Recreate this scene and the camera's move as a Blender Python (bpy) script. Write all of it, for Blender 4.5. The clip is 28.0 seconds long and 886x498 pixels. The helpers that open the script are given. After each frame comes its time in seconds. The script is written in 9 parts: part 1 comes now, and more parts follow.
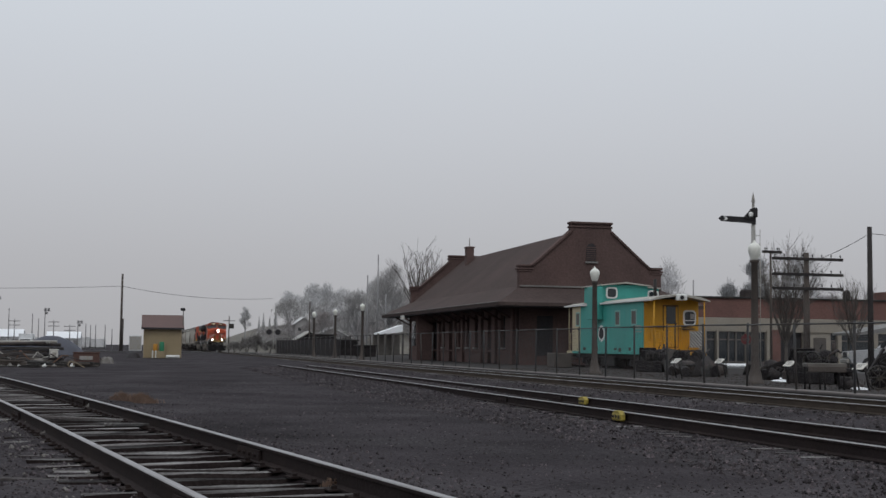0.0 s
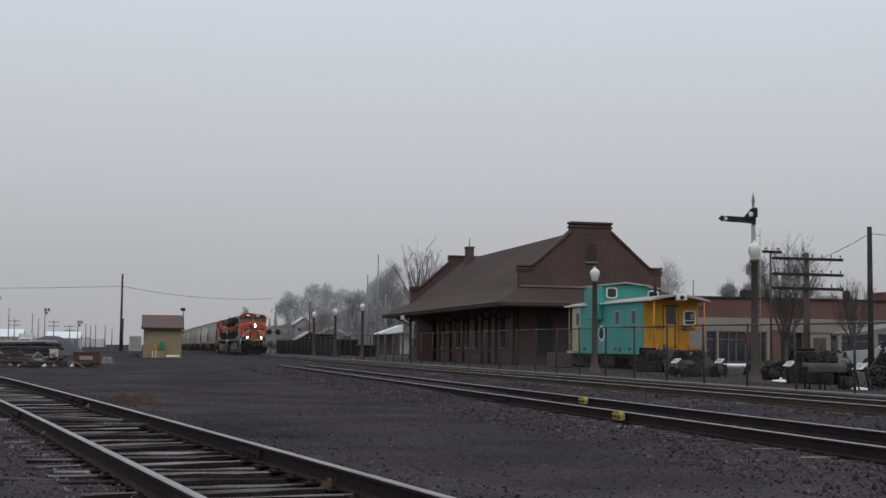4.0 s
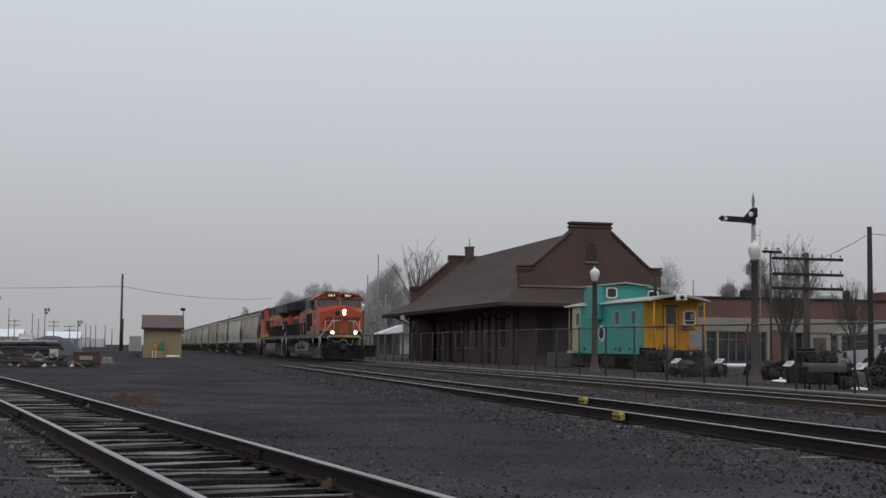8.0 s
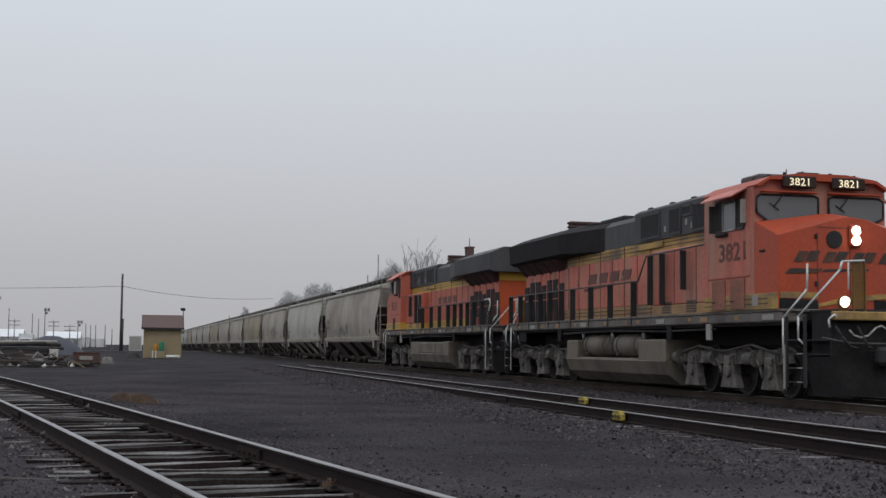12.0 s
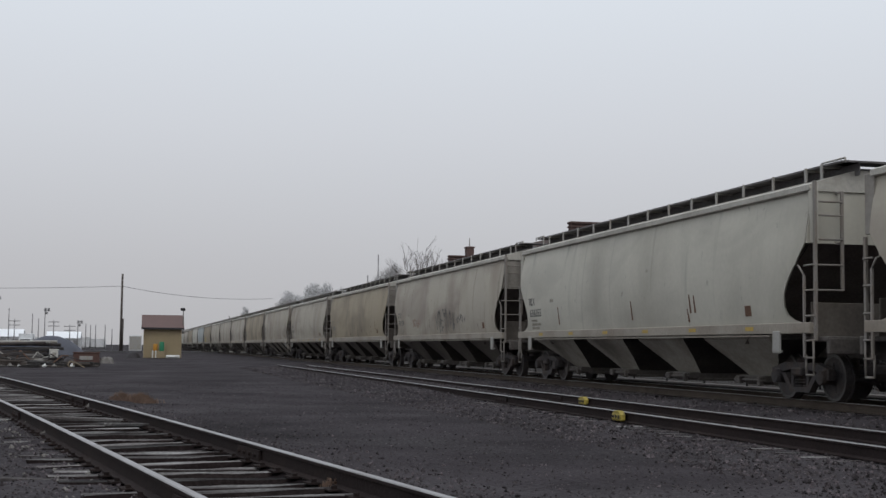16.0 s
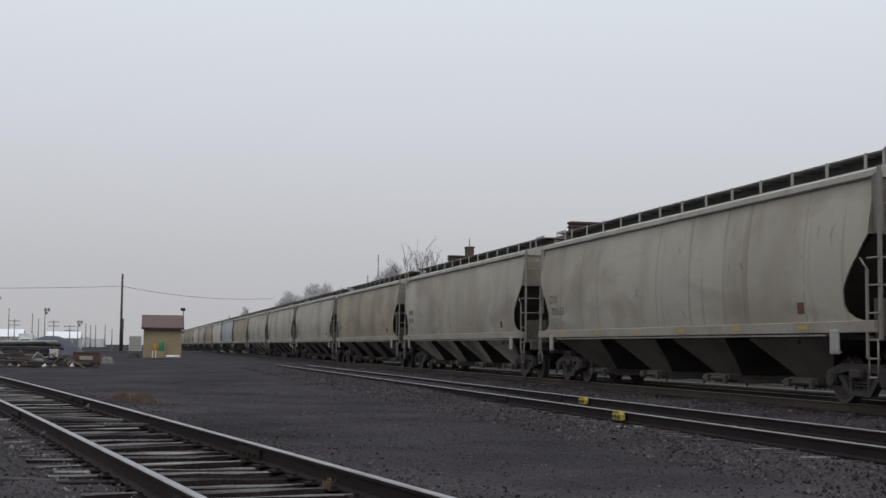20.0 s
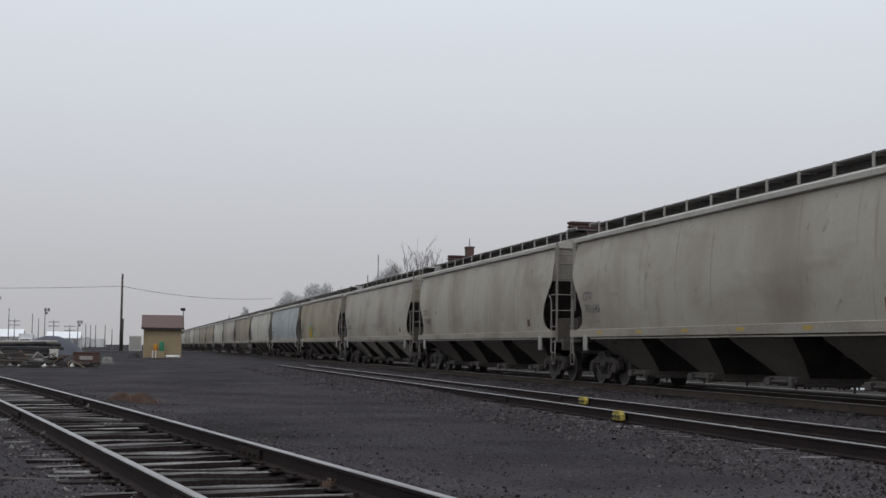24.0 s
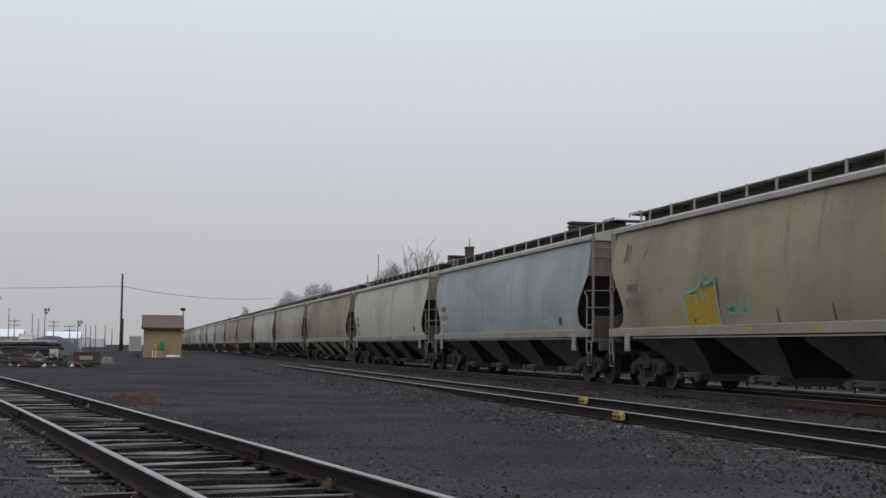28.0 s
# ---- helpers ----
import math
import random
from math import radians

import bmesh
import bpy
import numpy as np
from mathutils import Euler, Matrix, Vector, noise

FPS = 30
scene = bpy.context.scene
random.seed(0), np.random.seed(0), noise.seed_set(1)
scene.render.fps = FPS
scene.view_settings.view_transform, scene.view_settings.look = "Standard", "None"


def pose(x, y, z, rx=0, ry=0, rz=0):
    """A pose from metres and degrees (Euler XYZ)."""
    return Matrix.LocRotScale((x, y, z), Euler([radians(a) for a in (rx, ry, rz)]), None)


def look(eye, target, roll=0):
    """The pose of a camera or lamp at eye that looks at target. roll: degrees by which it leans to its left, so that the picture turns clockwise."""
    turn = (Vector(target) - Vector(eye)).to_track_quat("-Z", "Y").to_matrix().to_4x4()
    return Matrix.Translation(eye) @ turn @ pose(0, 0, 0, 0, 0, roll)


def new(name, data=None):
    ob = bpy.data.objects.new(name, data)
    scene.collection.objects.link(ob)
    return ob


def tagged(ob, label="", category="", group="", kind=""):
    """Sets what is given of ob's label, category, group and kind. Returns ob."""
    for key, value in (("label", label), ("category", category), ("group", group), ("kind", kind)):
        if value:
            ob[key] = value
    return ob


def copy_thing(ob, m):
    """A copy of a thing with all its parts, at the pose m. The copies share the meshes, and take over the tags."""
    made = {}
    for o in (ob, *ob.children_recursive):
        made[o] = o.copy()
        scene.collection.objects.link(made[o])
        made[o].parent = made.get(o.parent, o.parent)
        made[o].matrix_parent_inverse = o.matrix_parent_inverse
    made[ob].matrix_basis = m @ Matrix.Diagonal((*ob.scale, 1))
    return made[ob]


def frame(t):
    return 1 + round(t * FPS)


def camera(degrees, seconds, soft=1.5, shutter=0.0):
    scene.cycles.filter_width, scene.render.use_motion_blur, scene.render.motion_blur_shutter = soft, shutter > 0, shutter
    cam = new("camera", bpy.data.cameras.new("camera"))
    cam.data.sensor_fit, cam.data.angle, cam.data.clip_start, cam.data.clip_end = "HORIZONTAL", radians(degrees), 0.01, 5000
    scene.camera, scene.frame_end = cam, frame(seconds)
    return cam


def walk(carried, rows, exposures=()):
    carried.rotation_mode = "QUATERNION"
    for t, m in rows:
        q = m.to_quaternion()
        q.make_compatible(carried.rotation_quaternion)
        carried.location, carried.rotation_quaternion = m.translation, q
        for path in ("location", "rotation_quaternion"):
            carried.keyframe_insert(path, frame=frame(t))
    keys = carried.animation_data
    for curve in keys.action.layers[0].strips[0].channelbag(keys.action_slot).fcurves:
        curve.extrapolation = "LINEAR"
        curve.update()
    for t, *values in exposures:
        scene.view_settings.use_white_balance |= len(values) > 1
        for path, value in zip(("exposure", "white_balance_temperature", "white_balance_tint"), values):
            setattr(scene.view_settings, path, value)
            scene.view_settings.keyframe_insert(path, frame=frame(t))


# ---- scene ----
cam = camera(37.19, 28.0, soft=1.5)
EYE = Vector((0.0, 0.0, 1.185))
TURN, TILT = radians(13.35), radians(4.31)
AIM = EYE + Vector((math.sin(TURN) * math.cos(TILT), math.cos(TURN) * math.cos(TILT), math.sin(TILT))) * 50
walk(cam, [(0.0, look(EYE, AIM, 0.683)), (28.0, look(EYE, AIM, 0.683))],
     exposures=((0.0, 0.0), (10.0, 0.0), (12.5, 0.11), (15.0, 0.18), (28.0, 0.17)))

# ---- light: a closed, misty winter overcast ----
SUN_EL, SUN_ROT = radians(38), radians(200)
world = bpy.data.worlds.new("overcast")
scene.world = world
world.use_nodes = True
wt = world.node_tree
wt.nodes.clear()
w_out = wt.nodes.new("ShaderNodeOutputWorld")
w_bg = wt.nodes.new("ShaderNodeBackground")
w_sky = wt.nodes.new("ShaderNodeTexSky")
w_sky.sky_type, w_sky.sun_disc = "NISHITA", False
w_sky.sun_elevation, w_sky.sun_rotation = SUN_EL, SUN_ROT
w_sky.dust_density, w_sky.air_density = 4.0, 1.5
w_tc = wt.nodes.new("ShaderNodeTexCoord")
w_sep = wt.nodes.new("ShaderNodeSeparateXYZ")
w_ramp = wt.nodes.new("ShaderNodeValToRGB")
w_mix = wt.nodes.new("ShaderNodeMixRGB")
w_scale = wt.nodes.new("ShaderNodeVectorMath")
w_scale.operation = "SCALE"
w_scale.inputs["Scale"].default_value = 0.05
ramp = w_ramp.color_ramp
ramp.elements[0].position, ramp.elements[0].color = 0.0, (0.430, 0.428, 0.445, 1)
ramp.elements[1].position, ramp.elements[1].color = 1.0, (0.80, 0.86, 0.93, 1)
for at, col in ((0.06, (0.471, 0.475, 0.502, 1)), (0.16, (0.573, 0.592, 0.635, 1)), (0.30, (0.680, 0.728, 0.790, 1))):
    e = ramp.elements.new(at)
    e.color = col
w_mix.blend_type = "MIX"
w_mix.inputs["Fac"].default_value = 0.06
L = wt.links.new
L(w_tc.outputs["Generated"], w_sep.inputs[0])
L(w_sep.outputs["Z"], w_ramp.inputs["Fac"])
L(w_ramp.outputs["Color"], w_mix.inputs["Color1"])
L(w_sky.outputs["Color"], w_scale.inputs[0])
L(w_scale.outputs["Vector"], w_mix.inputs["Color2"])
L(w_mix.outputs["Color"], w_bg.inputs["Color"])
w_bg.inputs["Strength"].default_value = 1.0
L(w_bg.outputs[0], w_out.inputs[0])
sun_data = bpy.data.lights.new("sun", "SUN")
sun_data.energy, sun_data.angle, sun_data.color = 0.5, radians(25), (1.0, 0.97, 0.93)
sun = new("sun", sun_data)
sun.matrix_world = look((0, 0, 60), (15 * math.sin(0.3), 40, 0))


# ---- materials ----
def mat(name, col, rough=0.75, metal=0.0, vary=0.25, scale=1.5, fine=30.0, bump=0.1, stain=None, stain_amt=0.5, stain_scale=0.8,
        stretch=(1, 1, 1), rand=0.0, coat=0.0, spec=0.3):
    """A surface with broad and fine variation, optional streaks of a second colour, and fine relief."""
    m = bpy.data.materials.new(name)
    m.use_nodes = True
    nt = m.node_tree
    ns, ln = nt.nodes, nt.links.new
    b = ns["Principled BSDF"]
    b.inputs["Metallic"].default_value = metal
    b.inputs["Specular IOR Level"].default_value = spec
    tc = ns.new("ShaderNodeTexCoord")
    info = ns.new("ShaderNodeObjectInfo")
    off = ns.new("ShaderNodeVectorMath")
    off.operation = "MULTIPLY_ADD"
    comb = ns.new("ShaderNodeCombineXYZ")
    for i in range(3):
        ln(info.outputs["Random"], comb.inputs[i])
    ln(comb.outputs[0], off.inputs[0])
    off.inputs[1].default_value = (37.0, 19.0, 53.0)
    ln(tc.outputs["Object"], off.inputs[2])
    n1 = ns.new("ShaderNodeTexNoise")
    n1.inputs["Scale"].default_value, n1.inputs["Detail"].default_value = scale, 5
    n2 = ns.new("ShaderNodeTexNoise")
    n2.inputs["Scale"].default_value, n2.inputs["Detail"].default_value = fine, 4
    ln(off.outputs[0], n1.inputs["Vector"])
    ln(off.outputs[0], n2.inputs["Vector"])
    add = ns.new("ShaderNodeMath")
    add.operation = "ADD"
    ln(n1.outputs["Fac"], add.inputs[0])
    ln(n2.outputs["Fac"], add.inputs[1])
    rng = ns.new("ShaderNodeMapRange")
    rng.inputs["From Min"].default_value, rng.inputs["From Max"].default_value = 0.7, 1.3
    rng.inputs["To Min"].default_value, rng.inputs["To Max"].default_value = 1 - vary, 1 + vary
    ln(add.outputs[0], rng.inputs["Value"])
    val = rng.outputs[0]
    if rand:
        r = ns.new("ShaderNodeMapRange")
        r.inputs["To Min"].default_value, r.inputs["To Max"].default_value = 1 - rand, 1 + rand
        ln(info.outputs["Random"], r.inputs["Value"])
        mul = ns.new("ShaderNodeMath")
        mul.operation = "MULTIPLY"
        ln(val, mul.inputs[0])
        ln(r.outputs[0], mul.inputs[1])
        val = mul.outputs[0]
    base = ns.new("ShaderNodeRGB")
    base.outputs[0].default_value = (*col, 1)
    colour = base.outputs[0]
    if stain:
        mp = ns.new("ShaderNodeMapping")
        mp.inputs["Scale"].default_value = stretch
        ln(off.outputs[0], mp.inputs["Vector"])
        n3 = ns.new("ShaderNodeTexNoise")
        n3.inputs["Scale"].default_value, n3.inputs["Detail"].default_value = stain_scale, 6
        ln(mp.outputs[0], n3.inputs["Vector"])
        r3 = ns.new("ShaderNodeMapRange")
        r3.inputs["From Min"].default_value, r3.inputs["From Max"].default_value = 0.45, 0.7
        r3.inputs["To Max"].default_value = stain_amt
        ln(n3.outputs["Fac"], r3.inputs["Value"])
        mx = ns.new("ShaderNodeMixRGB")
        mx.inputs["Color2"].default_value = (*stain, 1)
        ln(r3.outputs[0], mx.inputs["Fac"])
        ln(colour, mx.inputs["Color1"])
        colour = mx.outputs[0]
    sc = ns.new("ShaderNodeVectorMath")
    sc.operation = "SCALE"
    ln(colour, sc.inputs[0])
    ln(val, sc.inputs["Scale"])
    ln(sc.outputs[0], b.inputs["Base Color"])
    rr = ns.new("ShaderNodeMapRange")
    rr.inputs["To Min"].default_value, rr.inputs["To Max"].default_value = max(0.03, rough - 0.12), min(1, rough + 0.12)
    ln(n1.outputs["Fac"], rr.inputs["Value"])
    ln(rr.outputs[0], b.inputs["Roughness"])
    if bump:
        bp = ns.new("ShaderNodeBump")
        bp.inputs["Strength"].default_value, bp.inputs["Distance"].default_value = min(1, bump * 4), 0.02
        ln(n2.outputs["Fac"], bp.inputs["Height"])
        ln(bp.outputs[0], b.inputs["Normal"])
    if coat:
        b.inputs["Coat Weight"].default_value = coat
    return m


def grime(m, col, amt, scale, stretch, lo, hi):
    """Lays one more coat of patchy dirt or streaks over a painted material."""
    ns, ln = m.node_tree.nodes, m.node_tree.links.new
    b = ns["Principled BSDF"]
    src = b.inputs["Base Color"].links[0].from_socket
    tc = ns.new("ShaderNodeTexCoord")
    info = ns.new("ShaderNodeObjectInfo")
    off = ns.new("ShaderNodeVectorMath")
    off.operation = "MULTIPLY_ADD"
    ln(info.outputs["Random"], off.inputs[0])
    off.inputs[1].default_value = (61.0, 23.0, 11.0)
    ln(tc.outputs["Object"], off.inputs[2])
    mp = ns.new("ShaderNodeMapping")
    mp.inputs["Scale"].default_value = stretch
    ln(off.outputs[0], mp.inputs["Vector"])
    nz = ns.new("ShaderNodeTexNoise")
    nz.inputs["Scale"].default_value, nz.inputs["Detail"].default_value, nz.inputs["Distortion"].default_value = scale, 7, 0.6
    ln(mp.outputs[0], nz.inputs["Vector"])
    r = ns.new("ShaderNodeMapRange")
    r.inputs["From Min"].default_value, r.inputs["From Max"].default_value, r.inputs["To Max"].default_value = lo, hi, amt
    ln(nz.outputs["Fac"], r.inputs["Value"])
    mx = ns.new("ShaderNodeMixRGB")
    mx.inputs["Color2"].default_value = (*col, 1)
    ln(r.outputs[0], mx.inputs["Fac"])
    ln(src, mx.inputs["Color1"])
    ln(mx.outputs[0], b.inputs["Base Color"])


def glow(name, col, strength):
    m = bpy.data.materials.new(name)
    m.use_nodes = True
    b = m.node_tree.nodes["Principled BSDF"]
    b.inputs["Base Color"].default_value = (*col, 1)
    b.inputs["Emission Color"].default_value = (*col, 1)
    b.inputs["Emission Strength"].default_value = strength
    return m


def glass(name, col=(0.02, 0.025, 0.03), rough=0.05):
    m = bpy.data.materials.new(name)
    m.use_nodes = True
    b = m.node_tree.nodes["Principled BSDF"]
    b.inputs["Base Color"].default_value = (*col, 1)
    b.inputs["Roughness"].default_value = rough
    b.inputs["Specular IOR Level"].default_value = 0.6
    return m


# ---- geometry helpers ----
class Geo:
    """Collects vertices and faces of one part."""

    def __init__(self):
        self.v, self.f, self.smooth = [], [], []

    def add(self, vs, fs, smooth=False):
        o = len(self.v)
        self.v.extend(tuple(p) for p in vs)
        self.f.extend(tuple(i + o for i in q) for q in fs)
        self.smooth.extend([smooth] * len(fs))
        return self

    def box(self, c, s, ch=0.0, rot=None):
        """A box round c with full sizes s, its edges cut by ch."""
        hx, hy, hz = (k / 2 for k in s)
        ch = min(ch, hx * 0.9, hy * 0.9, hz * 0.9)
        if ch <= 0:
            vs = [(x, y, z) for x in (-hx, hx) for y in (-hy, hy) for z in (-hz, hz)]
            fs = [(0, 1, 3, 2), (4, 6, 7, 5), (0, 4, 5, 1), (2, 3, 7, 6), (0, 2, 6, 4), (1, 5, 7, 3)]
        else:
            vs = []
            for sx in (-1, 1):
                for sy in (-1, 1):
                    for sz in (-1, 1):
                        vs += [(sx * hx, sy * (hy - ch), sz * (hz - ch)), (sx * (hx - ch), sy * hy, sz * (hz - ch)),
                               (sx * (hx - ch), sy * (hy - ch), sz * hz)]
            k = lambda a, b, c, w: 3 * (4 * a + 2 * b + c) + w
            fs = [(k(0, 0, 0, 0), k(0, 0, 1, 0), k(0, 1, 1, 0), k(0, 1, 0, 0)), (k(1, 0, 0, 0), k(1, 1, 0, 0), k(1, 1, 1, 0), k(1, 0, 1, 0)),
                  (k(0, 0, 0, 1), k(1, 0, 0, 1), k(1, 0, 1, 1), k(0, 0, 1, 1)), (k(0, 1, 0, 1), k(0, 1, 1, 1), k(1, 1, 1, 1), k(1, 1, 0, 1)),
                  (k(0, 0, 0, 2), k(0, 1, 0, 2), k(1, 1, 0, 2), k(1, 0, 0, 2)), (k(0, 0, 1, 2), k(1, 0, 1, 2), k(1, 1, 1, 2), k(0, 1, 1, 2))]
            for a in (0, 1):
                for b in (0, 1):
                    q = [(k(a, b, 0, 0), k(a, b, 0, 1), k(a, b, 1, 1), k(a, b, 1, 0)), (k(a, 0, b, 0), k(a, 1, b, 0), k(a, 1, b, 2), k(a, 0, b, 2)),
                         (k(0, a, b, 1), k(1, a, b, 1), k(1, a, b, 2), k(0, a, b, 2))]
                    fs += q
                    fs += [(k(a, b, 0, 0), k(a, b, 0, 1), k(a, b, 0, 2)), (k(a, b, 1, 0), k(a, b, 1, 2), k(a, b, 1, 1))]
        m = Matrix.Translation(c) @ (rot if rot else Matrix())
        return self.add([m @ Vector(p) for p in vs], fs)

    def cyl(self, a, b, r, r2=None, n=10, caps=True, smooth=True):
        a, b = Vector(a), Vector(b)
        r2 = r if r2 is None else r2
        q = (b - a).to_track_quat("Z", "Y").to_matrix()
        vs = []
        for i in range(n):
            w = 2 * math.pi * i / n
            d = q @ Vector((math.cos(w), math.sin(w), 0))
            vs += [a + d * r, b + d * r2]
        fs = [(2 * i, 2 * ((i + 1) % n), 2 * ((i + 1) % n) + 1, 2 * i + 1) for i in range(n)]
        self.add(vs, fs, smooth)
        if caps:
            o = len(self.v) - 2 * n
            self.f += [tuple(o + 2 * i for i in reversed(range(n))), tuple(o + 2 * i + 1 for i in range(n))]
            self.smooth += [False, False]
        return self

    def tube(self, pts, r, n=6):
        for a, b in zip(pts[:-1], pts[1:]):
            self.cyl(a, b, r, n=n)
        return self

    def prism(self, prof, a, b, axis="y"):
        """The profile (u, w) drawn out along axis from a to b: for y, (x, z); for x, (y, z); for z, (x, y)."""
        put = {"y": lambda u, w, t: (u, t, w), "x": lambda u, w, t: (t, u, w), "z": lambda u, w, t: (u, w, t)}[axis]
        n = len(prof)
        vs = [put(u, w, a) for u, w in prof] + [put(u, w, b) for u, w in prof]
        fs = [(i, (i + 1) % n, n + (i + 1) % n, n + i) for i in range(n)] + [tuple(reversed(range(n))), tuple(range(n, 2 * n))]
        return self.add(vs, fs)

    def lathe(self, prof, c=(0, 0, 0), n=16, smooth=True):
        """A profile of (radius, z) turned round the upright axis at c."""
        vs, fs = [], []
        for i in range(n):
            w = 2 * math.pi * i / n
            vs += [(c[0] + r * math.cos(w), c[1] + r * math.sin(w), c[2] + z) for r, z in prof]
        k = len(prof)
        for i in range(n):
            j = (i + 1) % n
            fs += [(i * k + t, j * k + t, j * k + t + 1, i * k + t + 1) for t in range(k - 1)]
        return self.add(vs, fs, smooth)

    def grid(self, rows, smooth=True, flip=False):
        """A sheet through rows of points."""
        k = len(rows[0])
        fs = []
        for i in range(len(rows) - 1):
            for j in range(k - 1):
                q = (i * k + j, i * k + j + 1, (i + 1) * k + j + 1, (i + 1) * k + j)
                fs.append(q[::-1] if flip else q)
        return self.add([p for r in rows for p in r], fs, smooth)

    def data(self, name, material, fix=True):
        me = bpy.data.meshes.new(name)
        me.from_pydata(self.v, [], self.f)
        me.polygons.foreach_set("use_smooth", self.smooth)
        if fix and len(self.f) < 6000:
            bm = bmesh.new()
            bm.from_mesh(me)
            bmesh.ops.recalc_face_normals(bm, faces=bm.faces)
            bm.to_mesh(me)
            bm.free()
        me.materials.append(material)
        me.update()
        return me


def part(name, geo, material, parent=None, label="", at=None):
    me = geo.data(name, material) if isinstance(geo, Geo) else geo
    ob = new(name, me)
    if parent:
        ob.parent = parent
    if at is not None:
        ob.matrix_basis = at
    if label:
        tagged(ob, label)
    return ob


def thing(name, label, category, at=None, group="", kind=""):
    ob = new(name)
    ob.empty_display_size = 0.3
    if at is not None:
        ob.matrix_basis = at
    return tagged(ob, label, category, group, kind)


def solid(name, geo, material, label, category="", group="", kind="", at=None):
    return tagged(part(name, geo, material, None, at=at), label, category, group, kind)


def text_mesh(words, size, material, depth=0.004, shear=0.0, bold=0.0):
    cu = bpy.data.curves.new("lettering", "FONT")
    cu.body, cu.size, cu.extrude, cu.align_x, cu.shear, cu.resolution_u = words, size, depth, "CENTER", shear, 2
    cu.offset = bold
    ob = bpy.data.objects.new("lettering", cu)
    scene.collection.objects.link(ob)
    me = bpy.data.meshes.new_from_object(ob.evaluated_get(bpy.context.evaluated_depsgraph_get()))
    bpy.data.objects.remove(ob)
    me.materials.clear()
    me.materials.append(material)
    return me


M = {}
M["gravel"] = mat("gravel", (0.0400, 0.0352, 0.0384), 0.95, 0, 0.6, 0.5, 22, 0.25, (0.058, 0.053, 0.056), 0.6, 0.35, spec=0.03)
M["ballast"] = mat("ballast", (0.060, 0.053, 0.055), 0.92, 0, 0.4, 2.0, 20, 0.2, (0.04, 0.034, 0.031), 0.6, 0.7, spec=0.06)
M["stone"] = mat("stone", (0.078, 0.066, 0.070), 0.9, 0, 0.5, 6.0, 40, 0.15, (0.035, 0.032, 0.03), 0.7, 5.0, spec=0.15)
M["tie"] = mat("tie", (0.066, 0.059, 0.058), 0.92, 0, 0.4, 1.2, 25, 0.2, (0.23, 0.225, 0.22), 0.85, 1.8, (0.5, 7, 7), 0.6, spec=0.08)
# creosoted tie sides, made darker to paint in shade below the tops
M["tie_side_shade"] = mat("tie_side_shade", (0.028, 0.021, 0.021), 0.95, 0, 0.4, 2, 25, 0.15, (0.055, 0.045, 0.042), 0.6, 2.0, (0.5, 5, 5), spec=0.05)
M["rail"] = mat("rail", (0.027, 0.0205, 0.0200), 0.8, 0.0, 0.3, 2, 30, 0.08, (0.036, 0.026, 0.023), 0.5, 1.5, spec=0.06)
M["rail_dusty"] = mat("rail_dusty", (0.072, 0.058, 0.048), 0.85, 0.0, 0.25, 2, 30, 0.06, (0.05, 0.04, 0.035), 0.5, 1.5, spec=0.06)
M["rail_head"] = mat("rail_head", (0.30, 0.29, 0.29), 0.42, 0.75, 0.2, 1.5, 40, 0.03, (0.12, 0.1, 0.09), 0.5, 2.0)
M["brick"] = mat("brick", (0.112, 0.075, 0.069), 0.9, 0, 0.22, 0.5, 8, 0.1, (0.06, 0.045, 0.043), 0.5, 0.3, (1, 1, 0.4), spec=0.1)
M["roof"] = mat("roof", (0.080, 0.060, 0.056), 0.92, 0, 0.18, 0.4, 6, 0.15, (0.058, 0.046, 0.043), 0.5, 0.25, spec=0.08)
M["concrete"] = mat("concrete", (0.20, 0.19, 0.18), 0.9, 0, 0.25, 0.6, 12, 0.1, (0.11, 0.1, 0.095), 0.6, 0.5)
M["asphalt"] = mat("asphalt", (0.075, 0.073, 0.075), 0.9, 0, 0.25, 0.3, 10, 0.1, (0.12, 0.115, 0.11), 0.5, 0.2)
# cinders between the ties, near black to paint in the gaps' shadow
M["crib_shade"] = mat("crib_shade", (0.013, 0.0100, 0.0105), 0.95, 0, 0.5, 3, 25, 0.2, (0.026, 0.021, 0.021), 0.7, 2.0, spec=0.03)
M["pilot_black"] = mat("pilot_black", (0.027, 0.025, 0.026), 0.8, 0, 0.3, 2, 20, 0.03, spec=0.1)
M["plough_black"] = mat("plough_black", (0.012, 0.0115, 0.012), 0.8, 0, 0.3, 2, 20, 0.03, (0.03, 0.027, 0.026), 0.5, 1.5, spec=0.1)
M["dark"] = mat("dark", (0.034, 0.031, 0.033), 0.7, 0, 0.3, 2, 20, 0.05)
M["steel_black"] = mat("steel_black", (0.03, 0.028, 0.027), 0.65, 0.2, 0.35, 2, 25, 0.06, (0.07, 0.055, 0.045), 0.5, 2.0)
M["white"] = mat("white", (0.72, 0.72, 0.70), 0.6, 0, 0.08, 2, 20, 0.03)
M["glass"] = glass("glass")
M["iron_dark"] = mat("iron_dark", (0.025, 0.022, 0.023), 0.75, 0.1, 0.4, 2, 25, 0.06, (0.04, 0.034, 0.031), 0.5, 2.0, spec=0.1)


# ---- ground ----
RAIL_TOP = 0.25
MAIN_X, SIDE_X = 13.93, 8.50


def spur_x(y):
    """The centre line of the near spur track, which bends gently."""
    return 2.62 - 0.158 * y - 0.00042 * y * y


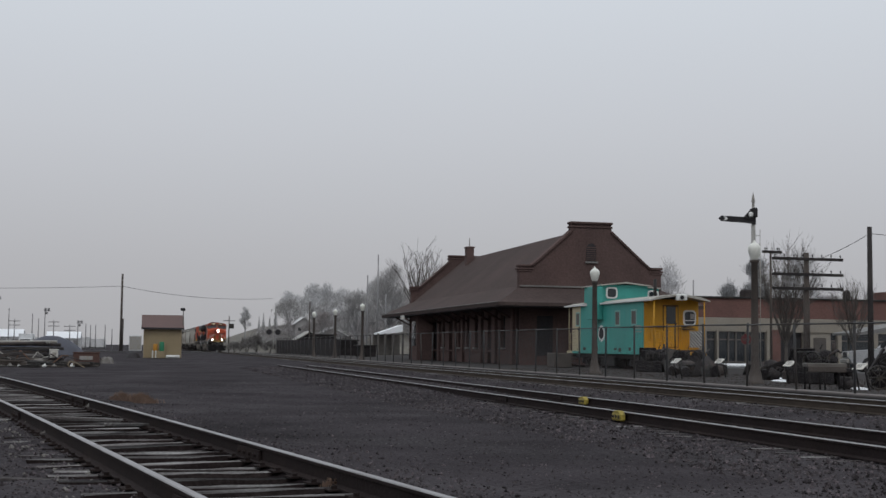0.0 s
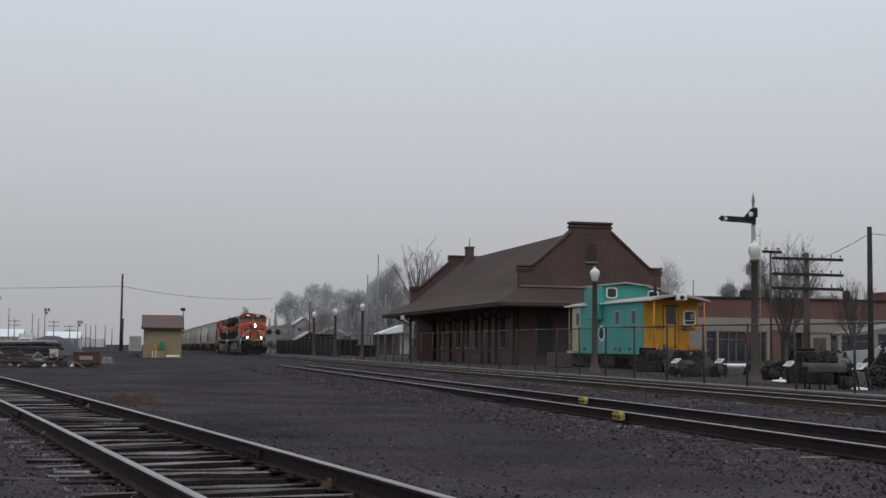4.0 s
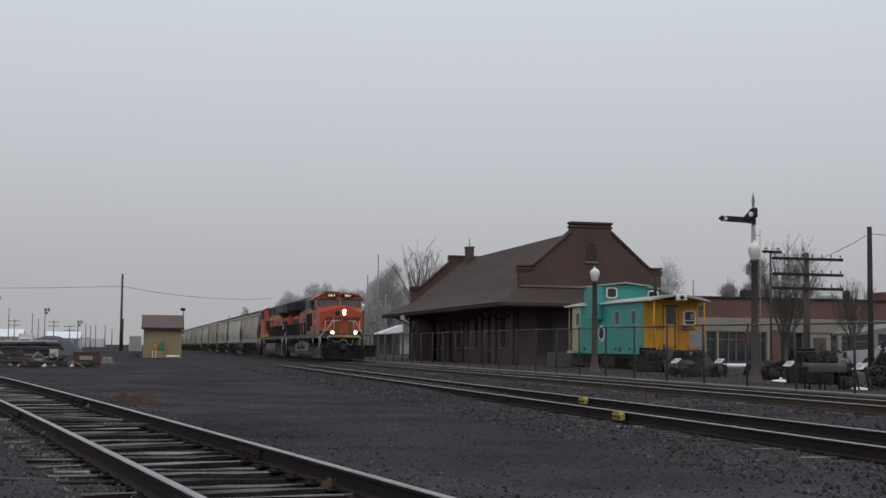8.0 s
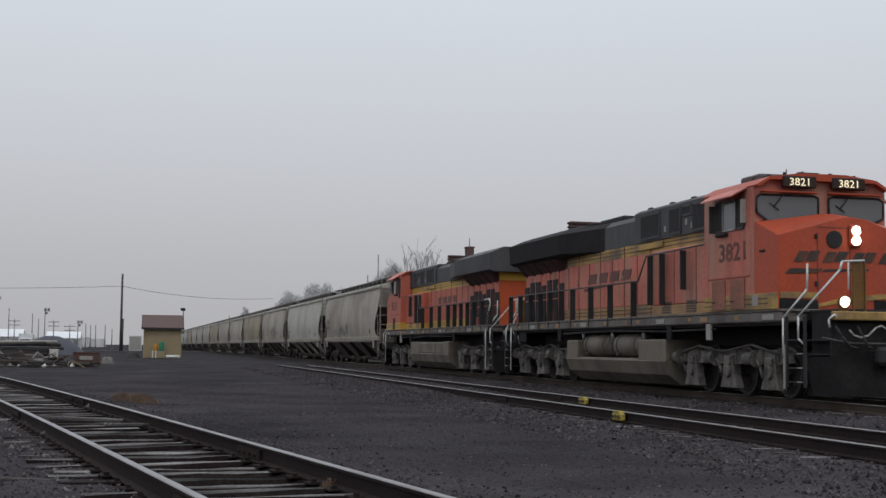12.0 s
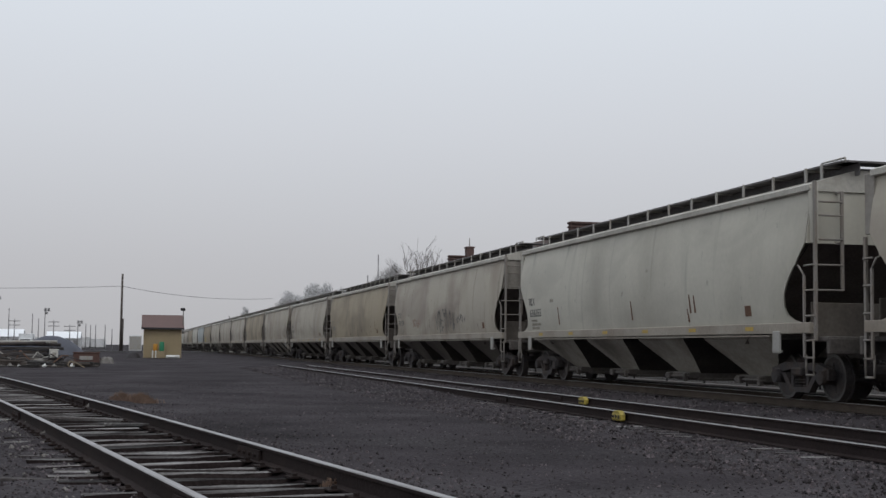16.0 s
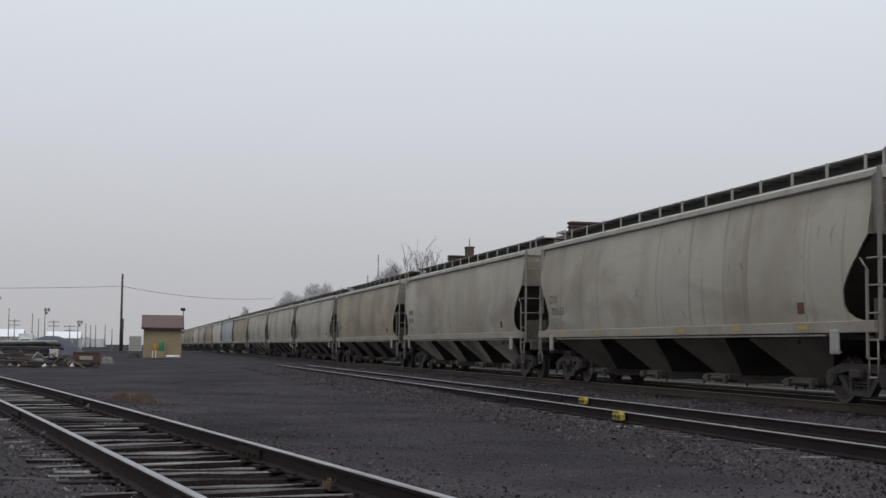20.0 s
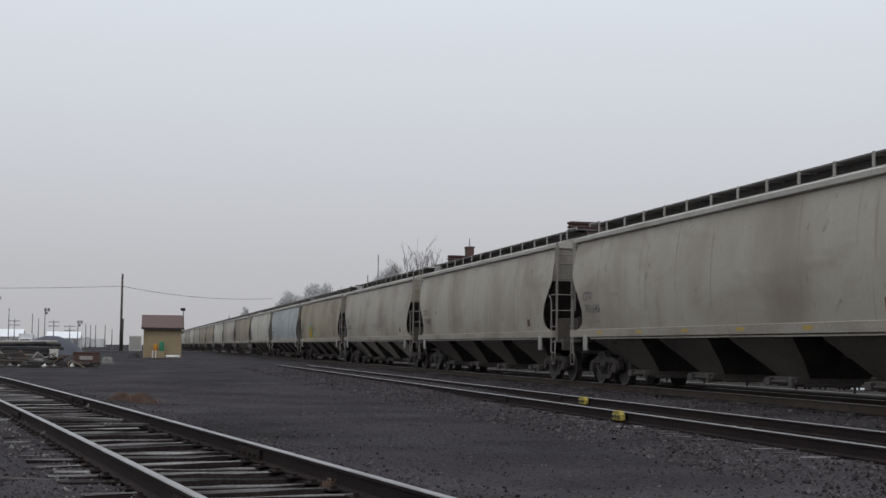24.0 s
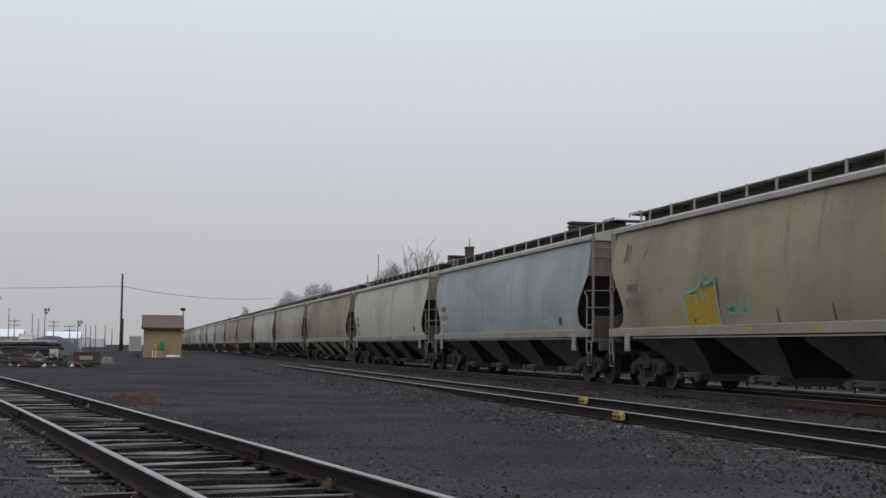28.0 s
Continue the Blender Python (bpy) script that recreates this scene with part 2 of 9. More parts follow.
def ground_z(x, y):
    z = 0.05 * noise.noise(Vector((x * 0.12, y * 0.12, 3))) * min(1, max(0, (y - 6) / 20)) + 0.018 * noise.noise(Vector((x * 0.9, y * 0.9, 7)))
    heap = min(1, max(0, (y - 28) / 7)) * min(1, max(0, (130 - y) / 40))
    for cx, half, lift in ((MAIN_X, 2.0, 0.065), (SIDE_X, 1.7, 0.028 + 0.088 * heap)):
        d = abs(x - cx)
        k = min(1, max(0, (half + 0.9 - d) / 0.9))
        if k > 0:
            z = max(z * (1 - k), lift * k + 0.012 * noise.noise(Vector((x * 2, y * 2, 1))))
    d = x - spur_x(y)
    if abs(d) < 3 and y < 60:
        if abs(d) < 0.70:
            z = -0.085 + 0.03 * noise.noise(Vector((x * 1.5, y * 1.5, 5)))
        elif abs(d) < 2.2:
            z = max(z, 0.045 + 0.035 * noise.noise(Vector((x * 1.7, y * 1.1, 9))) * (1 if d < 0 else 0.4) - 0.03 * max(0, abs(d) - 1.4))
    return z


def axis_steps(lo, hi, fine_lo, fine_hi, step):
    out = [fine_lo]
    while out[-1] < fine_hi:
        out.append(out[-1] + step)
    s = step
    while out[-1] < hi:
        s *= 1.35
        out.append(min(hi, out[-1] + s))
    s = step
    while out[0] > lo:
        s *= 1.35
        out.insert(0, max(lo, out[0] - s))
    return out


def build_ground():
    xs = axis_steps(-3000, 3000, -9, 17, 0.20)
    ys = axis_steps(-2000, 4500, 4, 48, 0.32)
    g = Geo()
    g.grid([[(x, y, ground_z(x, y) if -30 < x < 60 and -20 < y < 300 else 0.0) for y in ys] for x in xs], True, True)
    solid("ground", g, M["gravel"], "dark cinder and gravel rail yard ground", "ground", kind="structure")


build_ground()


RAIL_PROF = [(-0.07, 0), (0.07, 0), (0.07, 0.012), (0.012, 0.03), (0.012, 0.125), (0.036, 0.135), (0.036, 0.158), (-0.036, 0.158), (-0.036, 0.135),
             (-0.012, 0.125), (-0.012, 0.03), (-0.07, 0.012)]


def sweep(prof, line, z0):
    """The profile carried along a plan line of (x, y) points."""
    rows = []
    for i, (x, y) in enumerate(line):
        a, b = line[max(0, i - 1)], line[min(len(line) - 1, i + 1)]
        d = Vector((b[0] - a[0], b[1] - a[1])).normalized()
        rows.append([(x + d.y * u, y - d.x * u, z0 + w) for u, w in prof] + [(x + d.y * prof[0][0], y - d.x * prof[0][0], z0 + prof[0][1])])
    return Geo().grid(rows, False)


def offset_line(fx, ys, off):
    pts = []
    for y in ys:
        s = (fx(y + 0.1) - fx(y - 0.1)) / 0.2
        k = math.sqrt(1 + s * s)
        pts.append((fx(y) + off / k, y - off * s / k))
    return pts


def railway(name, label, fx, y0, y1, top, step, web="rail"):
    t = thing(name, label, "railway track", kind="structure")
    ys = [y0 + i * step for i in range(int((y1 - y0) / step) + 1)]
    for side in (-0.754, 0.754):
        r = part("rail", sweep(RAIL_PROF, offset_line(fx, ys, side), top - 0.166), M[web], t)
        head = [(-0.034, 0.158), (0.034, 0.158), (0.028, 0.166), (-0.028, 0.166)]
        part("rail_head", sweep(head, offset_line(fx, ys, side), top - 0.166), M["rail_head"], r, "worn bright running surface")
    return t


main_track = railway("main_track", "main line track with shiny worn rails", lambda y: MAIN_X, -120, 600, RAIL_TOP, 20, "rail_dusty")
side_track = railway("side_track", "rusty siding track in dark ballast", lambda y: SIDE_X, -40, 70, 0.21, 10)
spur_track = railway("spur_track", "old spur track with weathered wooden ties", spur_x, -6, 70, 0.23, 1.5)


# ---- the train ----
M["car_grey"] = mat("car_grey", (0.385, 0.350, 0.290), 0.6, 0, 0.05, 0.4, 9, 0.02, (0.215, 0.175, 0.13), 0.75, 0.75, (1, 0.55, 0.3))
M["car_light"] = mat("car_light", (0.475, 0.455, 0.392), 0.6, 0, 0.05, 0.4, 9, 0.02, (0.26, 0.24, 0.2), 0.6, 0.75, (1, 0.55, 0.3))
M["car_tan"] = mat("car_tan", (0.325, 0.272, 0.192), 0.62, 0, 0.05, 0.4, 9, 0.02, (0.16, 0.135, 0.105), 0.75, 0.75, (1, 0.55, 0.3))
M["car_blue"] = mat("car_blue", (0.365, 0.392, 0.390), 0.58, 0, 0.05, 0.4, 9, 0.02, (0.22, 0.245, 0.25), 0.6, 0.75, (1, 0.55, 0.3))
M["car_roof"] = mat("car_roof", (0.41, 0.39, 0.35), 0.6, 0, 0.15, 0.8, 14, 0.03, (0.26, 0.24, 0.2), 0.6, 1.2)
M["car_end"] = mat("car_end", (0.26, 0.238, 0.212), 0.7, 0, 0.15, 1.0, 14, 0.04, (0.1, 0.085, 0.07), 0.7, 1.2, (1, 1, 0.4))
M["car_under"] = mat("car_under", (0.095, 0.084, 0.077), 0.8, 0, 0.3, 1.0, 14, 0.06, (0.1, 0.085, 0.068), 0.6, 0.9)
M["car_bay"] = mat("car_bay", (0.31, 0.285, 0.245), 0.75, 0, 0.2, 0.8, 14, 0.04, (0.095, 0.08, 0.068), 0.85, 0.9, (1, 0.7, 0.6))
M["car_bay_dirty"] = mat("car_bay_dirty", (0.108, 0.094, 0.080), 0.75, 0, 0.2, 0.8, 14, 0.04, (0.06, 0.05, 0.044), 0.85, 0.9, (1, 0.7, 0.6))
# dirty end slopes, with the shade between bays painted into the colour
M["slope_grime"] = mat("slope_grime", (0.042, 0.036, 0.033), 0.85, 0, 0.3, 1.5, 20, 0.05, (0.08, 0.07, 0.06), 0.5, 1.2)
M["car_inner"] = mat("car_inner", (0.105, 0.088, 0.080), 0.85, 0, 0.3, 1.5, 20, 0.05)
M["car_board"] = mat("car_board", (0.15, 0.142, 0.142), 0.8, 0.2, 0.3, 2, 30, 0.05)
M["truck_iron"] = mat("truck_iron", (0.056, 0.050, 0.050), 0.8, 0.2, 0.35, 3, 25, 0.08, (0.085, 0.06, 0.045), 0.6, 2.5)
M["car_ladder"] = mat("car_ladder", (0.225, 0.205, 0.188), 0.65, 0, 0.15, 3, 30, 0.03, (0.15, 0.115, 0.085), 0.6, 3)
M["ink_mark"] = mat("ink_mark", (0.110, 0.106, 0.104), 0.7, 0, 0.25, 3, 30, 0)
M["car_sill"] = mat("car_sill", (0.295, 0.264, 0.222), 0.65, 0, 0.15, 0.8, 14, 0.03, (0.19, 0.155, 0.125), 0.7, 1.2, (1, 0.6, 1))
M["tag_red"] = mat("tag_red", (0.31, 0.21, 0.17), 0.7, 0, 0.3, 4, 30, 0)
M["car_seam"] = mat("car_seam", (0.285, 0.252, 0.212), 0.7, 0, 0.4, 1.5, 20, 0)
M["ink_ghost"] = mat("ink_ghost", (0.28, 0.255, 0.215), 0.7, 0, 0.25, 3, 30, 0)
M["wheel_rim"] = mat("wheel_rim", (0.08, 0.075, 0.07), 0.55, 0.3, 0.2, 5, 40, 0.03)
M["ladder"] = mat("ladder", (0.33, 0.32, 0.30), 0.6, 0, 0.15, 3, 30, 0.03, (0.2, 0.15, 0.1), 0.5, 3)
M["ink_faint"] = mat("ink_faint", (0.175, 0.165, 0.155), 0.7, 0, 0.25, 3, 30, 0)
M["tag_blue"] = mat("tag_blue", (0.205, 0.200, 0.208), 0.7, 0, 0.3, 4, 30, 0)
M["tag_yellow"] = mat("tag_yellow", (0.42, 0.28, 0.03), 0.6, 0, 0.2, 4, 30, 0)
M["tag_mint"] = mat("tag_mint", (0.20, 0.42, 0.33), 0.6, 0, 0.2, 4, 30, 0)
M["rust"] = mat("rust", (0.13, 0.07, 0.045), 0.8, 0, 0.3, 4, 30, 0)
M["reflector"] = mat("reflector", (0.40, 0.27, 0.06), 0.5, 0, 0.15, 4, 30, 0)

for k, c in (("car_grey", (0.195, 0.155, 0.130)), ("car_light", (0.32, 0.30, 0.26)), ("car_tan", (0.155, 0.128, 0.096)), ("car_blue", (0.21, 0.22, 0.225))):
    grime(M[k], c, 0.6, 0.7, (1, 0.35, 0.9), 0.50, 0.68)
    grime(M[k], tuple(q * 0.7 for q in c), 0.5, 1.0, (1, 2.6, 0.16), 0.60, 0.72)
    grime(M[k], tuple(q * 0.5 for q in c), 0.5, 3.0, (1, 1.2, 0.8), 0.66, 0.74)

SPEED = 16.122          # metres a second, towards -y
WHEEL_R = 0.457


def side_x(z):
    """Half width of the curved side at height z."""
    k = (z - 1.42) / (4.02 - 1.42)
    return 1.53 + 0.10 * math.sin(math.pi * min(1, max(0, k)) ** 0.85) - 0.10 * k ** 3


CUT = ((1.50, 9.02), (1.56, 8.75), (1.66, 8.54), (1.80, 8.45), (2.05, 8.46), (2.30, 8.62), (2.56, 8.86), (2.60, 8.93), (2.68, 8.98), (3.00, 9.27), (4.2, 9.28))


def side_end(z):
    """Where the side sheet ends, from the car's middle: its lower corner is cut back in a curve."""
    for (a, p), (b, q) in zip(CUT[:-1], CUT[1:]):
        if z <= b:
            return p + (q - p) * (z - a) / (b - a)
    return 9.28


def wheelset_geo():
    g = Geo()
    g.cyl((-0.72, 0, 0), (0.72, 0, 0), 0.085, n=8)
    for s in (-1, 1):
        g.cyl((s * 0.70, 0, 0), (s * 0.83, 0, 0), WHEEL_R, n=20)
        g.cyl((s * 0.66, 0, 0), (s * 0.70, 0, 0), WHEEL_R + 0.026, n=20)
        g.cyl((s * 0.83, 0, 0), (s * 0.90, 0, 0), 0.12, n=8)
        for i in range(4):
            w = i * math.pi / 2
            g.box((s * 0.835, math.cos(w) * 0.25, math.sin(w) * 0.25), (0.02, 0.09, 0.09))
    return g


def rim_geo():
    g = Geo()
    for s in (-1, 1):
        n = 20
        for a, b in ((0.40, WHEEL_R - 0.002),):
            vs, fs = [], []
            for i in range(n):
                w = 2 * math.pi * i / n
                for r in (a, b):
                    for x in (0.828, 0.836):
                        vs.append((s * x, r * math.cos(w), r * math.sin(w)))
            for i in range(n):
                j = (i + 1) % n
                fs.append((4 * i + 1, 4 * i + 3, 4 * j + 3, 4 * j + 1))
                fs.append((4 * i + 2, 4 * j + 2, 4 * j + 3, 4 * i + 3))
                fs.append((4 * i, 4 * i + 1, 4 * j + 1, 4 * j))
            g.add(vs, fs, False)
    return g


def side_frame_geo(s):
    """A cast three-piece truck side frame with axle boxes, springs and bolster end."""
    g = Geo()
    x0, x1 = s * 0.93, s * 1.07
    top = [(-1.12, 0.42), (-1.12, 0.62), (-0.62, 0.74), (0.62, 0.74), (1.12, 0.62), (1.12, 0.42), (0.92, 0.40), (0.88, 0.52), (0.40, 0.60), (-0.40, 0.60),
           (-0.88, 0.52), (-0.92, 0.40)]
    g.prism(top, min(x0, x1), max(x0, x1), "x")
    low = [(-0.72, 0.52), (-0.38, 0.16), (0.38, 0.16), (0.72, 0.52), (0.56, 0.54), (0.32, 0.26), (-0.32, 0.26), (-0.56, 0.54)]
    g.prism(low, min(x0, x1), max(x0, x1), "x")
    for y in (-0.30, 0.30):
        g.box((s * 1.0, y, 0.43), (0.13, 0.10, 0.40), 0.01)
    for y in (-0.90, 0.90):
        g.cyl((s * 0.90, y, 0.457), (s * 1.14, y, 0.457), 0.135, n=10)
        g.box((s * 1.0, y, 0.52), (0.22, 0.30, 0.20), 0.03)
    for y in (-0.16, 0, 0.16):
        for k in range(4):
            g.cyl((s * 1.0, y, 0.27 + k * 0.06), (s * 1.0, y, 0.30 + k * 0.06), 0.07, n=8)
    g.box((s * 0.9, 0, 0.56), (0.5, 0.42, 0.16), 0.03)
    return g


TRUCK = {}


def add_truck(car, y, spin):
    t = part("truck", TRUCK["bolster"], None, car, at=pose(0, y, 0))
    for nm in ("side_frame_a", "side_frame_b"):
        part("side_frame", TRUCK[nm], None, t)
    for dy in (-0.90, 0.90):
        w = part("wheelset", TRUCK["wheels"], None, t, at=pose(0, dy, WHEEL_R))
        spin.append(w)
    return t


def make_truck_meshes():
    TRUCK["wheels"] = wheelset_geo().data("wheelset", M["truck_iron"])
    rim = rim_geo()
    g = Geo()
    g.v = [tuple(v.co) for v in TRUCK["wheels"].vertices]
    g.f = [tuple(p.vertices) for p in TRUCK["wheels"].polygons]
    g.smooth = [False] * len(g.f)
    n0 = len(g.f)
    g.add(rim.v, rim.f)
    me = bpy.data.meshes.new("wheelset")
    me.from_pydata(g.v, [], g.f)
    me.materials.append(M["truck_iron"])
    me.materials.append(M["wheel_rim"])
    me.polygons.foreach_set("material_index", [0] * n0 + [1] * (len(g.f) - n0))
    TRUCK["wheels"] = me
    TRUCK["side_frame_a"] = side_frame_geo(-1).data("side_frame", M["truck_iron"])
    TRUCK["side_frame_b"] = side_frame_geo(1).data("side_frame", M["truck_iron"])
    b = Geo()
    b.box((0, 0, 0.60), (1.9, 0.36, 0.22), 0.04)
    b.cyl((0, 0, 0.6), (0, 0, 0.95), 0.22, n=12)
    TRUCK["bolster"] = b.data("bolster", M["truck_iron"])


make_truck_meshes()


def hopper_meshes():
    P = {}
    zs = [1.46, 1.50, 1.56, 1.66, 1.72, 1.80, 1.92, 2.05, 2.18, 2.30, 2.43, 2.56, 2.60, 2.68, 2.84, 3.00, 3.15, 3.35, 3.55, 3.75, 3.90, 4.02]
    for s, nm in ((-1, "side_a"), (1, "side_b")):
        g = Geo()
        for shell in (0, 1):
            rows = []
            for z in zs:
                e = side_end(z)
                ys = [-e, -e + 0.25, -e + 0.7] + [-7 + 14 * i / 8 for i in range(9)] + [e - 0.7, e - 0.25, e]
                rows.append([(s * (side_x(z) - 0.03 * shell), y, z) for y in ys])
            g.grid(rows, True)
        P[nm] = g
        # upright weld seams along the side
        sm = Geo()
        rows = []
        for z in zs:
            x = side_x(z)
            rows.append([(s * (x - 0.004), -0.03, z), (s * (x + 0.006), -0.008, z), (s * (x + 0.006), 0.008, z), (s * (x - 0.004), 0.03, z)])
        sm.grid(rows, False)
        P["seam_" + nm[-1]] = sm
        P["seamlow_" + nm[-1]] = Geo().grid(rows[:13], False)
        P["seamtop_" + nm[-1]] = Geo().grid(rows[9:], False)
        P["seammid_" + nm[-1]] = Geo().grid(rows[6:19], False)
    r = Geo()
    prof = [(-1.49, 3.98), (-1.53, 4.0), (-1.53, 4.10), (-1.46, 4.13), (-0.55, 4.40), (0.55, 4.40), (1.46, 4.13), (1.53, 4.10), (1.53, 4.0), (1.49, 3.98)]
    r.prism(prof, -9.34, 9.34)
    P["roof"] = r
    h = Geo()
    h.prism([(-0.36, 4.38), (-0.40, 4.46), (-0.30, 4.56), (0.30, 4.56), (0.40, 4.46), (0.36, 4.38)], -9.1, 9.1)
    for i in range(14):
        h.box((0, -8.6 + i * 1.323, 4.57), (0.72, 0.07, 0.05), 0.01)
    P["hatch"] = h
    for s, nm in ((-1, "board_a"), (1, "board_b")):
        b = Geo()
        b.box((s * 0.74, 0, 4.625), (0.42, 19.0, 0.035))
        b.box((s * 0.56, 0, 4.50), (0.02, 19.0, 0.24))
        for y in (-9.3, 9.3):
            b.box((s * 0.4, y, 4.625), (0.9, 0.5, 0.035))
        P[nm] = b
        st = Geo()
        st.box((s * 0.965, 0, 4.43), (0.03, 0.075, 0.44))
        st.box((s * 0.75, 0, 4.595), (0.46, 0.05, 0.03))
        P["stanchion_" + nm[-1]] = st
    hr = Geo()
    hr.tube([(0, -0.43, 4.58), (0, -0.42, 4.67), (0, 0.42, 4.67), (0, 0.43, 4.58)], 0.02, 5)
    P["roof_rail"] = hr
    for e, nm in ((-1, "end_a"), (1, "end_b")):
        g = Geo()
        lo, hi = sorted((e * 9.24, e * 9.30))
        zz = (4.02, 3.8, 3.5, 3.2, 2.99)
        prof = [(-side_x(z) + 0.012, z) for z in reversed(zz)] + [(side_x(z) - 0.012, z) for z in zz]
        g.prism(prof, lo, hi)
        g.prism([(-1.48, 4.02), (1.48, 4.02), (1.46, 4.12), (0.55, 4.39), (-0.55, 4.39), (-1.46, 4.12)], lo, hi)
        for s in (-1, 1):
            g.box((s * 1.485, e * 9.40, 3.52), (0.05, 0.30, 1.06), 0.01)
        P[nm] = g
        sl = Geo()
        sl.add([(-1.46, e * 9.27, 3.02), (1.46, e * 9.27, 3.02), (1.44, e * 6.5, 1.15), (-1.44, e * 6.5, 1.15),
                (-1.46, e * 9.21, 3.02), (1.46, e * 9.21, 3.02), (1.44, e * 6.45, 1.1), (-1.44, e * 6.45, 1.1)],
               [(0, 1, 2, 3), (4, 7, 6, 5), (0, 4, 5, 1), (3, 2, 6, 7), (0, 3, 7, 4), (1, 5, 6, 2)])
        P["slope_" + nm[-1]] = sl
        p = Geo()
        p.box((0, e * 9.42, 1.19), (2.9, 0.9, 0.10), 0.02)
        p.box((0, e * 9.82, 1.06), (2.9, 0.12, 0.30), 0.02)
        p.box((0, e * 9.0, 0.98), (0.55, 2.6, 0.34), 0.03)
        P["platform_" + nm[-1]] = p
        p = Geo()
        p.box((0, e * 9.22, 1.52), (2.9, 0.05, 0.72), 0.01)
        P["shear_" + nm[-1]] = p
        p = Geo()
        p.box((0.35, e * 9.50, 1.93), (0.6, 0.26, 0.9), 0.05)
        P["brakebox_" + nm[-1]] = p
        c = Geo()
        c.box((0, e * 10.0, 0.88), (0.24, 0.8, 0.24), 0.04)
        c.box((0.06 * e, e * 10.32, 0.88), (0.36, 0.22, 0.34), 0.06)
        c.tube([(0.35, e * 9.7, 0.85), (0.42, e * 9.95, 0.62), (0.36, e * 10.35, 0.55)], 0.03, 6)
        c.tube([(-0.5, e * 9.72, 1.1), (0.5, e * 9.72, 1.05), (0.9, e * 9.75, 1.12)], 0.018, 5)
        P["coupler_" + nm[-1]] = c
        for s, sn in ((-1, "a"), (1, "b")):
            l = Geo()
            top = 4.15 if e < 0 else 2.95
            l.box((s * 1.52, e * 9.52, (1.16 + top) / 2), (0.05, 0.075, top - 1.16))
            l.box((s * 1.59, e * 9.22, 1.62), (0.035, 0.06, 1.54))
            l.tube([(s * 1.59, e * 9.22, 2.38), (s * 1.60, e * 9.05, 2.56), (s * 1.56, e * 8.92, 2.60)], 0.02, 5)
            l.tube([(s * 1.56, e * 9.50, 1.16), (s * 1.56, e * 9.50, 0.52), (s * 1.56, e * 9.22, 0.52), (s * 1.56, e * 9.22, 0.9)], 0.022, 5)
            for z in (0.84, 1.16, 1.62, 2.10, 2.57):
                l.cyl((s * 1.56, e * 9.54, z), (s * 1.58, e * 9.20, z), 0.02, n=5)
            if e < 0:
                l.box((s * 0.95, e * 9.50, 3.03), (0.06, 0.04, 1.86))
            for z in (2.10, 2.57, 3.05, 3.50, 3.76) if e < 0 else ():
                l.cyl((s * 1.50, e * 9.53, z), (s * 0.95, e * 9.52, z), 0.02, n=5)
            for z in (2.99, 3.95) if e < 0 else ():
                l.box((s * 0.95, e * 9.40, z), (0.05, 0.2, 0.04))
            P["ladder_" + nm[-1] + sn] = l
    for s, nm in ((-1, "sill_a"), (1, "sill_b")):
        g = Geo()
        g.box((s * 1.56, 0, 1.395), (0.10, 18.9, 0.21), 0.012)
        g.box((s * 1.52, 0, 1.255), (0.12, 15.6, 0.035))
        P[nm] = g
        j = Geo()
        j.box((s * 1.60, 0, 1.13), (0.05, 0.30, 0.44), 0.015)
        j.box((s * 1.575, 0, 0.95), (0.10, 0.22, 0.05), 0.01)
        P["jack_" + nm[-1]] = j
        rf = Geo()
        rf.box((s * 1.613, 0, 1.40), (0.006, 0.36, 0.08))
        P["refl_" + nm[-1]] = rf
    for k, (ya, yb, y) in enumerate(((-7.85, -4.42, -5.75), (-3.32, -0.52, -1.93), (0.52, 3.32, 1.93), (4.42, 7.85, 5.75))):
        g = Geo()
        b = 0.62
        ma, mb = ya + (y - b - ya) * 0.55, yb + (y + b - yb) * 0.55
        vs = []
        for p, q, xx, z in ((ya, yb, 1.46, 1.27), (ya + 0.03, yb - 0.03, 1.42, 1.18), (ma, mb, 0.98, 0.76), (y - b, y + b, 0.66, 0.42)):
            vs += [(-xx, p, z), (xx, p, z), (xx, q, z), (-xx, q, z)]
        fs = [(0, 1, 2, 3), (12, 15, 14, 13)]
        for r in range(3):
            o = 4 * r
            fs += [(o + i, o + (i + 1) % 4, o + 4 + (i + 1) % 4, o + 4 + i) for i in range(4)]
        g.add(vs, fs)
        P["bay%d" % k] = g
        o = Geo()
        o.box((0, y, 0.36), (1.9, 1.15, 0.16), 0.02)
        o.box((0, y, 0.27), (1.45, 1.35, 0.06), 0.01)
        for s in (-1, 1):
            o.cyl((s * 0.98, y - 0.72, 0.34), (s * 0.98, y + 0.72, 0.34), 0.03, n=6)
            o.box((s * 1.0, y + 0.45, 0.34), (0.12, 0.22, 0.16), 0.02)
            o.box((s * 1.0, y - 0.5, 0.32), (0.10, 0.12, 0.20), 0.02)
        P["gate%d" % k] = o
    pipe = Geo()
    pipe.box((0, 0, 0.98), (0.4, 17.0, 0.30), 0.02)
    P["centresill"] = pipe
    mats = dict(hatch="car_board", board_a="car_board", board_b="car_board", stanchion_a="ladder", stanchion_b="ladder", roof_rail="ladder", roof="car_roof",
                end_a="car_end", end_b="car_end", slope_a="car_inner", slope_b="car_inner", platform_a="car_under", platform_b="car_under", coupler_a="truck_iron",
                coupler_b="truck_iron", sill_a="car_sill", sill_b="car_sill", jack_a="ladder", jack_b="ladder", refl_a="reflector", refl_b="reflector")
